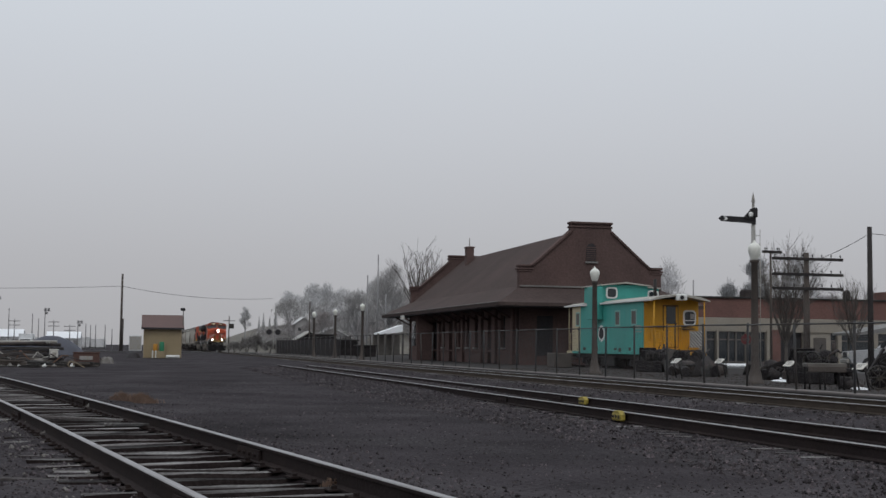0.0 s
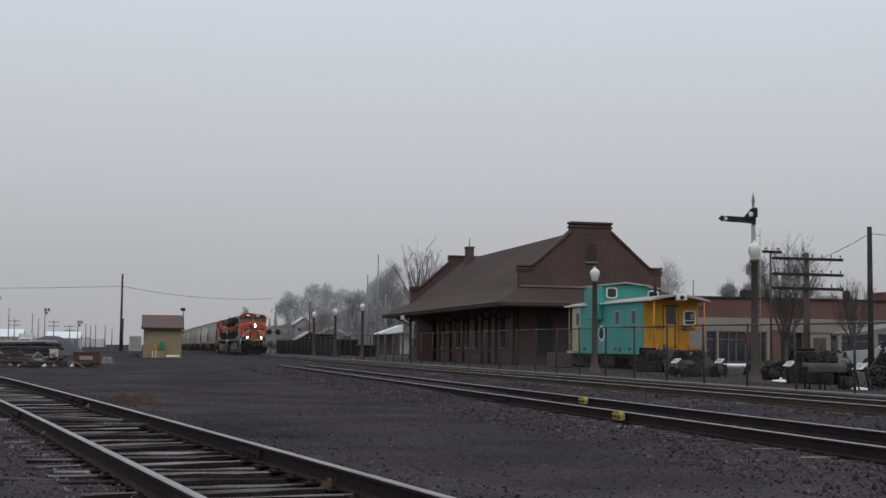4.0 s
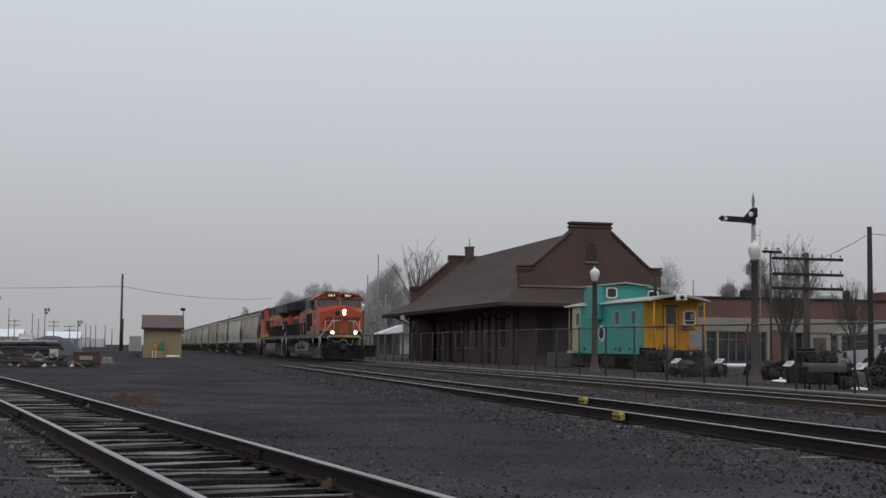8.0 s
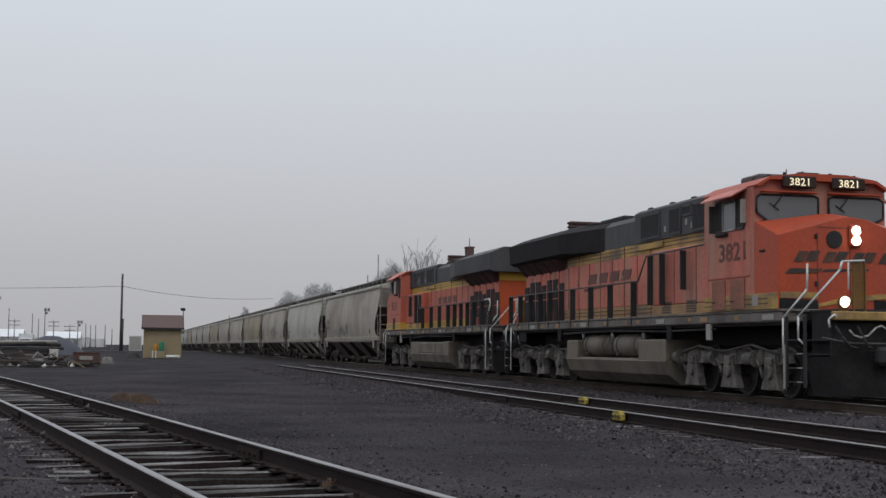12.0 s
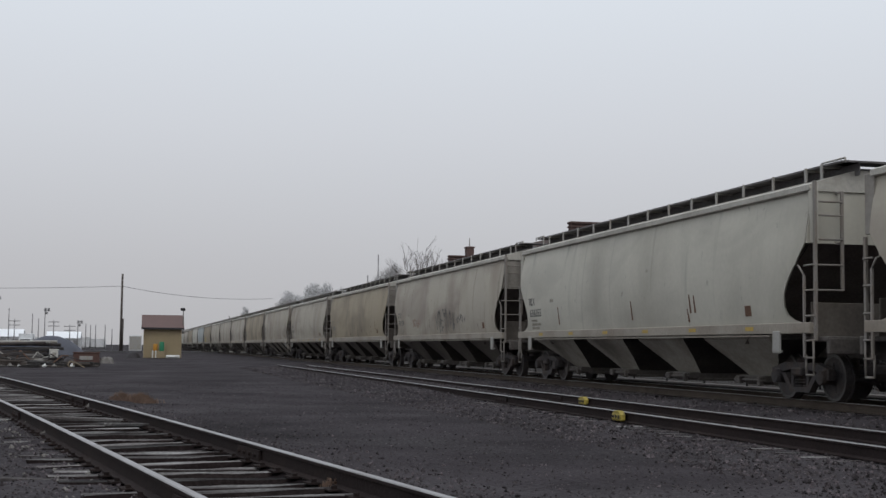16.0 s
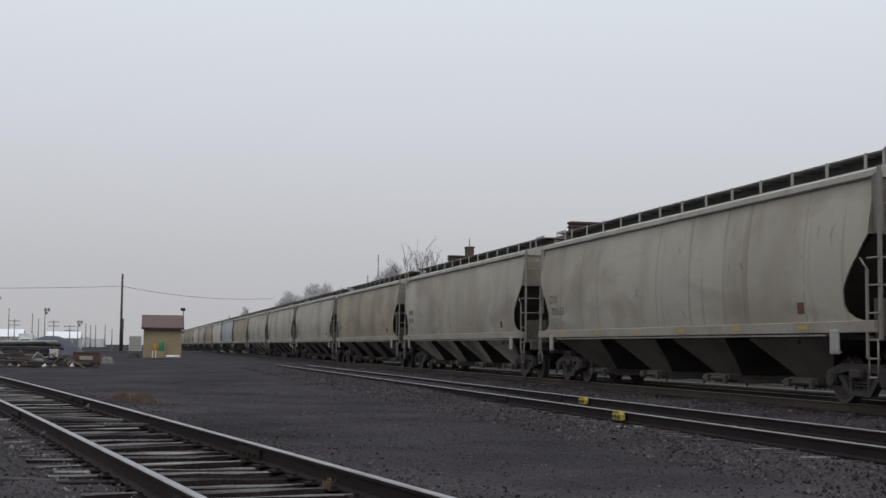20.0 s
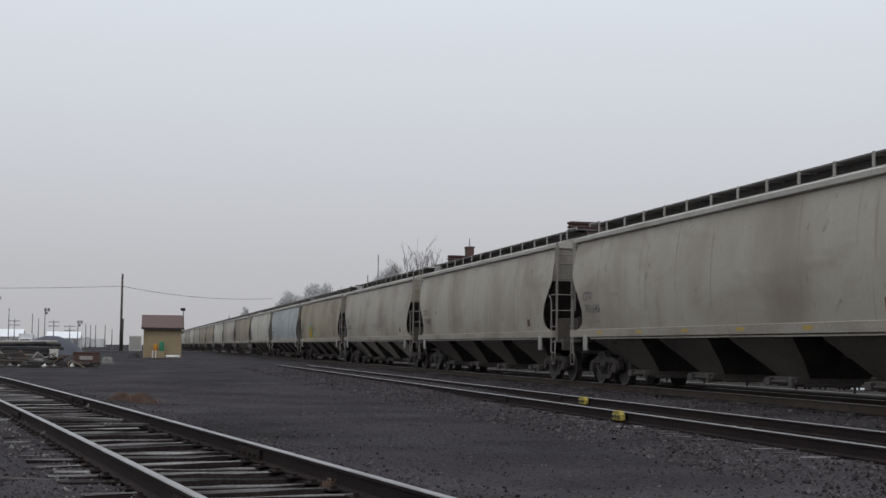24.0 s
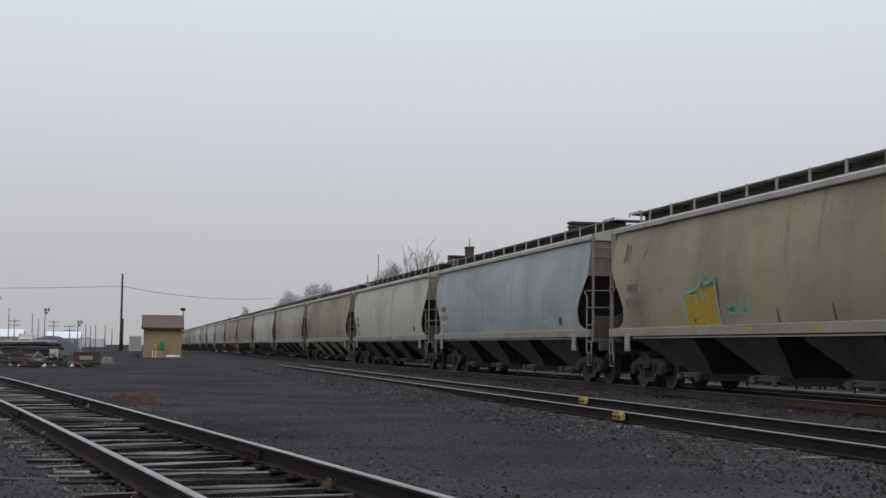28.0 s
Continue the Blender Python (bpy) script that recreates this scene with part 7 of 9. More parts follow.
def stop_sign(x, y, z):
    t = thing("road_sign", "red octagonal road sign with white border on a thin post", "road sign", at=pose(x, y, 0.12, 0, 0, -48))
    part("post", Geo().cyl((0, 0.03, 0), (0, 0.03, z + 0.3), 0.03, n=6), M["post_grey"], t)
    ring = lambda r: [(r * math.cos(math.pi * (k + 0.5) / 4), z + r * math.sin(math.pi * (k + 0.5) / 4)) for k in range(8)]
    p = part("plate", Geo().prism(ring(0.36), -0.01, 0.0), M["post_grey"], t, "greyed sign border")
    part("face", Geo().prism(ring(0.32), -0.016, -0.008), mat("sign_red", (0.12, 0.022, 0.024), 0.5), p, "dull red sign face")
    g = Geo()
    for k in range(4):
        g.box((-0.18 + k * 0.12, -0.019, z), (0.07, 0.004, 0.14))
    tagged(part("lettering_bars", g, M["post_grey"], p), kind="stuff")


stop_sign(34.66, 70.0, 1.78)


# ---- display yard behind the fence ----
def rock(rnd, r):
    base = [(1, 0, 0), (-1, 0, 0), (0, 1, 0), (0, -1, 0), (0, 0, 1), (0, 0, -0.6)]
    return [Vector(p) * r * rnd.uniform(0.55, 1.25) for p in base], [(0, 2, 4), (2, 1, 4), (1, 3, 4), (3, 0, 4), (2, 0, 5), (1, 2, 5), (3, 1, 5), (0, 3, 5)]


def info_board(x, y, turn):
    t = thing("information_board", "tilted pale information panel on dark legs", "sign", at=pose(x, y, PAVE, 0, 0, turn), group="information boards")
    for s in (-0.16, 0.16):
        part("leg", Geo().cyl((s, 0.12, 0), (s, -0.02, 0.58), 0.022, n=6), M["iron_dark"], t)
    p = part("panel", Geo().box((0, 0, 0), (0.34, 0.27, 0.025), 0.005), M["sign_panel"], t, at=pose(0, -0.02, 0.60, 35, 0, 0))
    g = Geo()
    for k in range(6):
        g.box((-0.02, 0.08 - k * 0.028, 0.0145), (0.24 - 0.03 * (k % 3), 0.008, 0.002))
    tagged(part("caption", g, M["post_grey"], p), kind="stuff")
    return t


for x, y, a in ((18.2, 42.0, -78), (20.75, 44.0, -72), (19.07, 35.7, -76), (17.98, 30.0, -74)):
    info_board(x, y, a)


def spoked_wheel(r, parent, at):
    g = Geo()
    n = 20
    for i in range(n):
        a, b = 2 * math.pi * i / n, 2 * math.pi * (i + 1) / n
        g.cyl((0, r * math.cos(a), r * math.sin(a)), (0, r * math.cos(b), r * math.sin(b)), 0.035, n=5)
    for i in range(8):
        a = 2 * math.pi * i / 8
        g.cyl((0, 0, 0), (0, r * math.cos(a), r * math.sin(a)), 0.02, n=5)
    g.cyl((-0.07, 0, 0), (0.07, 0, 0), 0.08, n=8)
    return part("wheel", g, M["steel_black"], parent, at=at)


def baggage_cart(x, y, turn, deck):
    t = thing("baggage_cart", "old grey wooden station baggage cart", "cart", at=pose(x, y, PAVE, 0, 0, turn))
    part("deck", Geo().box((0, 0, deck), (1.25, 2.3, 0.10), 0.01), M["wood_pole"], t)
    part("side_board", Geo().box((-0.6, 0, deck + 0.14), (0.05, 2.3, 0.22), 0.01), M["wood_pole"], t)
    part("end_board", Geo().box((0, 1.12, deck + 0.3), (1.2, 0.05, 0.55), 0.01), M["wood_pole"], t)
    for sx in (-0.55, 0.55):
        for yy in (-0.75, 0.75):
            spoked_wheel(0.30, t, pose(sx, yy, 0.30))
    part("axle_frame", Geo().box((0, 0, deck - 0.16), (0.9, 2.0, 0.2), 0.02), M["steel_black"], t)
    return t




def work_bench(x, y, turn):
    t = thing("iron_bench", "grey iron work bench on thin legs in the display yard", "bench", at=pose(x, y, PAVE, 0, 0, turn))
    part("top", Geo().box((0, 0, 0.62), (1.0, 0.5, 0.10), 0.02), M["post_grey"], t)
    part("side_plate", Geo().box((0, -0.24, 0.52), (0.96, 0.04, 0.14), 0.01), M["lamp_pole"], t)
    for xx in (-0.44, -0.05, 0.44):
        for yy in (-0.2, 0.2):
            part("leg", Geo().cyl((xx, yy, 0), (xx, yy, 0.58), 0.025, n=6), M["iron_dark"], t)
    part("vice", Geo().tube([(-0.3, 0, 0.70), (-0.05, 0.05, 0.74), (0.15, 0, 0.69), (0.35, 0.05, 0.73)], 0.045, 7), M["iron_dark"], t)


work_bench(17.2, 30.4, -12)


def machine(name, label, x, y, turn, seed):
    """A dark piece of old track machinery: frame, engine, cylinder, wheels, lever."""
    rnd = random.Random(seed)
    t = thing(name, label, "machinery", at=pose(x, y, PAVE, 0, 0, turn))
    part("bed", Geo().box((0, 0, 0.42), (0.9, 2.0, 0.14), 0.02), M["iron_dark"], t)
    eb = part("engine_block", Geo().box((0, -0.35, 0.66), (0.46, 0.6, 0.36), 0.08).lathe([(0.26, 0.80), (0.22, 0.92), (0.12, 1.0), (0, 1.02)], (0, -0.3, 0), n=12), M["iron_dark"], t)
    for k in range(5):
        part("cooling_fin", Geo().box((-0.245, -0.58 + k * 0.11, 0.68), (0.05, 0.03, 0.30), 0.006), M["steel_black"], eb)
    spoked_wheel(0.34, t, pose(-0.42, -0.15, 0.62, 0, 0, rnd.uniform(-8, 8)))
    part("feed_pipe", Geo().tube([(-0.2, -0.6, 0.5), (-0.32, -0.75, 0.85), (-0.1, -0.85, 1.02), (0.2, -0.7, 0.95)], 0.035, 6), M["truck_iron"], t)
    part("drive_belt", Geo().tube([(-0.42, -0.15, 0.95), (-0.40, 0.5, 0.95), (-0.40, 0.72, 0.72), (-0.42, -0.05, 0.30)], 0.02, 4), M["steel_black"], t)
    part("drum", Geo().cyl((-0.35, 0.5, 0.7), (0.35, 0.5, 0.7), 0.24 + 0.06 * rnd.random(), n=14), M["iron_dark"], t)
    part("lever", Geo().tube([(0.2, 0.1, 0.5), (0.3, 0.25, 1.05), (0.36, 0.2, 1.2)], 0.02, 6), M["steel_black"], t)
    part("stack", Geo().cyl((0.1, -0.5, 0.9), (0.1, -0.5, 1.15 + 0.2 * rnd.random()), 0.05, n=8), M["truck_iron"], t)
    for sx in (-0.38, 0.38):
        part("skid", Geo().box((sx, 0, 0.18), (0.16, 1.9, 0.36), 0.03), M["iron_dark"], t)
    part("tilted_plate", Geo().box((0, 0, 0), (0.75, 0.05, 0.8), 0.01), M["iron_dark"], t, at=pose(0.1, 0.85, 0.72, 28 + 14 * rnd.random(), 0, rnd.uniform(-30, 30)))
    if seed == 1:
        for yy in (-0.8, 0.8):
            spoked_wheel(0.30, t, pose(-0.55, yy, 0.30))
    return t


machine("track_machine", "dark old track machine with spoked wheels", 19.9, 30.8, 62, 1)


def scrap_heap(x, y, seed, n, size, label):
    """A jumble of dark lumps and plates lying on one another."""
    rnd = random.Random(seed)
    t = thing("iron_heap", label, "heap", at=pose(x, y, PAVE))
    for k in range(n):
        r = size * rnd.uniform(0.3, 0.6)
        a = rnd.uniform(0, 6.3)
        d = size * rnd.uniform(0.1, 1.1)
        z = max(0.1, r * 0.5 + (size - d) * 0.35 * rnd.random())
        g = Geo()
        if k % 3 == 0:
            g.box((0, 0, 0), (r * 1.9, r * 0.16, r * 1.3), 0.02)
        elif k % 3 == 1:
            g.cyl((-r * 0.6, 0, 0), (r * 0.6, 0, 0), r * 0.55, r * 0.7, n=9)
        else:
            vs, fs = rock(rnd, r)
            g.add(vs, fs)
        part(("plate", "drum", "lump")[k % 3], g, M[("iron_dark", "steel_black", "truck_iron")[(k // 2) % 3]], t, at=pose(math.cos(a) * d, math.sin(a) * d, z, rnd.uniform(-35, 35), rnd.uniform(-30, 30), rnd.uniform(0, 180)))


scrap_heap(20.2, 45.2, 2, 14, 0.75, "jumbled heap of dark iron plates and drums")
scrap_heap(21.9, 48.6, 3, 14, 0.85, "dark heap of old machine castings")
scrap_heap(23.3, 50.6, 5, 10, 0.6, "low heap of dark iron parts")
scrap_heap(21.6, 41.2, 11, 12, 0.7, "dark jumble of old machine parts on the paving")
scrap_heap(25.6, 49.6, 12, 12, 0.8, "heap of dark castings before the shops")
scrap_heap(18.3, 31.2, 7, 8, 0.45, "small jumble of dark iron parts beside the bench")
machine("track_machine", "black iron pump with large drum", 22.6, 54.4, 10, 4)
machine("track_machine", "dark winch with drum and stack", 25.0, 56.0, 50, 5)
machine("track_machine", "low dark machine beside snow patch", 20.3, 36.2, 15, 6)


def plough(x, y, turn):
    t = thing("grey_plough_blade", "grey steel plough blade standing on the paving", "machinery", at=pose(x, y, PAVE, 0, 0, turn))
    g = Geo()
    g.add([(-0.9, 0, 0), (0.9, 0.2, 0), (1.0, 0.2, 0.9), (-0.7, -0.1, 1.1), (-0.9, 0.08, 0), (0.9, 0.28, 0), (1.0, 0.28, 0.9), (-0.7, -0.02, 1.1)],
          [(0, 1, 2, 3), (4, 7, 6, 5), (0, 3, 7, 4), (1, 5, 6, 2), (3, 2, 6, 7), (0, 4, 5, 1)])
    part("blade", g, M["post_grey"], t)
    part("brace", Geo().tube([(0, 0.1, 0.8), (0.1, 0.9, 0.05)], 0.05, 6), M["steel_black"], t)


plough(24.7, 57.2, 10)


def snow_patch(x, y, rx, ry, seed):
    rnd = random.Random(seed)
    g = Geo()
    n = 22
    ring = [(x + rx * math.cos(2 * math.pi * i / n) * (0.65 + 0.5 * rnd.random()), y + ry * math.sin(2 * math.pi * i / n) * (0.65 + 0.5 * rnd.random())) for i in range(n)]
    vs = [(x, y, PAVE + 0.07)] + [(x + (a - x) * 0.8, y + (b - y) * 0.8, PAVE + 0.05) for a, b in ring] + [(a, b, PAVE - 0.01) for a, b in ring]
    fs = [(0, 1 + i, 1 + (i + 1) % n) for i in range(n)] + [(1 + i, 1 + n + i, 1 + n + (i + 1) % n, 1 + (i + 1) % n) for i in range(n)]
    g.add(vs, fs, True)
    solid("snow_patch", g, M["snow"], "thin patch of old snow on the paving", "snow", group="snow patches")


for i, (x, y, a, b) in enumerate(((20.6, 38.4, 0.40, 1.1), (22.6, 42.4, 0.5, 1.2), (18.3, 30.6, 0.2, 0.3))):
    snow_patch(x, y, a, b, i)
solid("snow_bank", Geo().box((39.0, 80.2, 0.26), (3.0, 0.7, 0.30), 0.12), M["snow"], "low bank of shovelled snow before the shops", "snow")


M["car_silver"] = mat("car_silver", (0.42, 0.425, 0.44), 0.35, 0.3, 0.06, 1, 10, 0.0, (0.2, 0.19, 0.18), 0.4, 1)


def pickup(x, y, turn):
    t = thing("pickup_truck", "silver pickup truck parked on the lot", "truck", at=pose(x, y, PAVE, 0, 0, turn))
    g = Geo()
    g.prism([(-2.7, 0.45), (2.6, 0.45), (2.75, 0.75), (2.7, 1.02), (1.5, 1.12), (0.95, 1.18), (-0.95, 1.18), (-2.7, 1.12)], -0.93, 0.93, "x")
    part("body", g, M["car_silver"], t)
    g = Geo()
    g.prism([(1.1, 1.15), (0.45, 1.72), (-0.75, 1.76), (-1.0, 1.15)], -0.80, 0.80, "x")
    cab = part("cabin", g, M["car_silver"], t)
    for s in (-1, 1):
        part("side_window", Geo().prism([(0.85, 1.2), (0.38, 1.63), (-0.65, 1.66), (-0.8, 1.2)], min(s * 0.80, s * 0.815), max(s * 0.80, s * 0.815), "x"), M["glass"], cab)
        part("headlight", Geo().box((s * 0.7, 2.7, 0.85), (0.35, 0.12, 0.18), 0.03), M["sign_panel"], t)
        part("door_mirror", Geo().box((s * 1.02, 0.75, 1.25), (0.18, 0.1, 0.16), 0.03), M["loco_black"], t)
        for yy in (-1.75, 1.75):
            w = part("wheel", Geo().cyl((s * 0.72, yy, 0.38), (s * 0.96, yy, 0.38), 0.38, n=18), M["loco_black"], t)
            part("rim", Geo().cyl((s * 0.955, yy, 0.38), (s * 0.975, yy, 0.38), 0.22, n=14), M["ladder"], w)
    part("windscreen", Geo().add([(-0.72, 1.08, 1.19), (0.72, 1.08, 1.19), (0.66, 0.50, 1.69), (-0.66, 0.50, 1.69), (-0.72, 1.10, 1.20), (0.72, 1.10, 1.20), (0.66, 0.52, 1.70), (-0.66, 0.52, 1.70)],
                                 [(0, 1, 2, 3), (4, 7, 6, 5), (0, 4, 5, 1), (1, 5, 6, 2), (2, 6, 7, 3), (3, 7, 4, 0)]), M["glass"], cab)
    part("bumper", Geo().box((0, 2.78, 0.55), (1.8, 0.14, 0.22), 0.04), M["ladder"], t)
    part("grille", Geo().box((0, 2.74, 0.85), (0.95, 0.06, 0.24), 0.02), M["loco_black"], t)


pickup(36.6, 57.2, 70)


def carport(x, y):
    t = thing("white_canopy", "white flat canopy roof on posts", "canopy", at=pose(x, y, 0.12))
    part("roof", Geo().prism([(-2.5, 1.95), (-2.5, 2.07), (0, 2.52), (2.5, 3.0), (2.5, 2.6), (0, 2.2)], -1.2, 1.2), M["canopy_pale"], t)
    for xx in (-1.7, 2.3):
        for yy in (-1.0, 1.0):
            part("post", Geo().cyl((xx, yy, 0), (xx, yy, 2.0 + (xx > 0) * 0.6), 0.06, n=8), M["post_grey"], t)


carport(37.6, 60.0)


# ---- trees ----
def conifer(x, y, h, seed, z0=0.0):
    rnd = random.Random(seed)
    t = thing("conifer_tree", "frosted conifer on the hillside with haze painted into its colour", "tree", at=pose(x, y, z0 - 0.1))
    part("trunk", Geo().cyl((0, 0, 0), (0, 0, h), h * 0.02, 0.03, n=6), M["wood_haze"], t)
    g = Geo()
    for i in range(420):
        z = h * rnd.uniform(0.12, 1.0)
        r = (h - z) * 0.24 * rnd.uniform(0.3, 1.1)
        w = rnd.uniform(0, 2 * math.pi)
        p = Vector((math.cos(w) * r * 0.3, math.sin(w) * r * 0.3, z))
        q = Vector((math.cos(w) * r, math.sin(w) * r, z - r * 0.35))
        s = Vector((-math.sin(w), math.cos(w), 0)) * h * 0.02
        g.add([p - s, p + s, q + s * 0.4, q - s * 0.4], [(0, 1, 2, 3)])
    part("crown", g, M["frost_haze"], t)


def hill_z(x, y):
    return 7.2 * min(1, max(0, (x - 16) / 20)) * min(1, max(0, (y - 235) / 42.0)) * (0.9 + 0.25 * noise.noise(Vector((x * 0.08, (y - 235) / 35.0, 2)))) - 0.3


def round_tree(x, y, top, w, z0, seed, twig, label, n=2600, tw=0.045, name="frosted_tree", low=0.28, wood="wood_haze", ln=0.075):
    """A dense rounded crown: clumps of fine upswept twigs on forking limbs."""
    rnd = random.Random(seed)
    h = top - z0
    t = thing(name, label, "tree", at=pose(x, y, z0 - 0.1))
    limbs, crown = Geo(), Geo()
    fork = Vector((0, 0, h * low))
    limbs.cyl((0, 0, 0), fork, h * 0.024, h * 0.018, n=7, caps=False)
    clumps = []
    for i in range(15):
        a, u = 2.4 * i + rnd.uniform(-0.4, 0.4), math.sqrt((i + 0.5) / 15)
        cz = h * (0.90 - 0.45 * u * u + rnd.uniform(-0.10, 0.05))
        c = Vector((math.cos(a) * u * w * 0.36, math.sin(a) * u * w * 0.36, cz))
        r = w * rnd.uniform(0.15, 0.24)
        clumps.append((c, r, min(r * rnd.uniform(0.8, 1.3), (h - cz) * 1.0 + 0.3)))
        mid = fork.lerp(c, 0.5) + Vector((rnd.uniform(-1, 1), rnd.uniform(-1, 1), 0.4)) * w * 0.05
        limbs.cyl(fork, mid, h * 0.010, h * 0.006, n=5, caps=False)
        limbs.cyl(mid, c, h * 0.006, h * 0.003, n=4, caps=False)
    part("trunk", limbs, M[wood], t)
    for i in range(n):
        c, r, rz = rnd.choice(clumps)
        d = Vector((rnd.gauss(0, 1), rnd.gauss(0, 1), rnd.gauss(0, 1))).normalized() * rnd.random() ** 0.45
        p = c + Vector((d.x * r, d.y * r, d.z * rz))
        v = ((p - fork).normalized() * 0.8 + Vector((rnd.uniform(-1, 1), rnd.uniform(-1, 1), rnd.uniform(-0.5, 1))) * 0.7).normalized()
        q = p + v * h * ln * rnd.uniform(0.5, 1.2)
        s = Vector((rnd.uniform(-1, 1), rnd.uniform(-1, 1), rnd.uniform(-1, 1))).normalized() * tw
        crown.add([p - s, p + s, q + s * 0.3, q - s * 0.3], [(0, 1, 2, 3)])
    part("crown", crown, M[twig], t)
    return t


def fan_tree(x, y, z0, fork, top, w, seed, wood, label, limbs=16, r0=0.16, r1=0.05, twigs=9, tr=0.010):
    """A bare tree with many thin upright limbs that spread like a vase."""
    rnd = random.Random(seed)
    t = thing("bare_tree", label, "tree", at=pose(x, y, z0 - 0.1))
    f, h = fork - z0, top - z0
    g, tw = Geo(), Geo()
    g.cyl((0, 0, 0), (0, 0, f), r0, r0 * 0.75, n=9, caps=False)
    for i in range(limbs):
        a = 2.4 * i + rnd.uniform(-0.3, 0.3)
        u = math.sqrt((i + 0.3) / limbs) * w / 2 * rnd.uniform(0.85, 1.1)
        end = Vector((math.cos(a) * u, math.sin(a) * u, f + (h - f) * rnd.uniform(0.72, 1.0) * (1 - 0.25 * (2 * u / w) ** 2)))
        p0 = Vector((0, 0, f * rnd.uniform(0.78, 1.0)))
        pts = []
        for k in range(7):
            s = k / 6
            p = p0.lerp(end, s)
            p.x, p.y = end.x * s ** 0.8 + rnd.uniform(-1, 1) * 0.02 * h * s, end.y * s ** 0.8 + rnd.uniform(-1, 1) * 0.02 * h * s
            pts.append(p)
        for k in range(6):
            ra, rb = r1 * (1 - k / 6.6), r1 * (1 - (k + 1) / 6.6)
            g.cyl(pts[k], pts[k + 1], ra, rb, n=5, caps=False)
        for k in range(twigs):
            s = rnd.uniform(1.5, 5.9)
            p = pts[int(s)].lerp(pts[int(s) + 1], s % 1)
            d = (pts[int(s) + 1] - pts[int(s)]).normalized()
            v = (d + Vector((rnd.uniform(-1, 1), rnd.uniform(-1, 1), rnd.uniform(-0.1, 0.5))) * 0.75).normalized()
            q = p + v * (h - f) * rnd.uniform(0.10, 0.30)
            tw.cyl(p, q, tr, tr * 0.4, n=3, caps=False)
            for j in range(2):
                p2 = p.lerp(q, rnd.uniform(0.3, 0.8))
                q2 = p2 + (v + Vector((rnd.uniform(-1, 1), rnd.uniform(-1, 1), rnd.uniform(0, 0.6))) * 0.7).normalized() * (h - f) * rnd.uniform(0.05, 0.13)
                tw.cyl(p2, q2, tr * 0.6, tr * 0.3, n=3, caps=False)
    part("trunk", g, M[wood], t)
    part("crown", tw, M[wood], t)
    return t


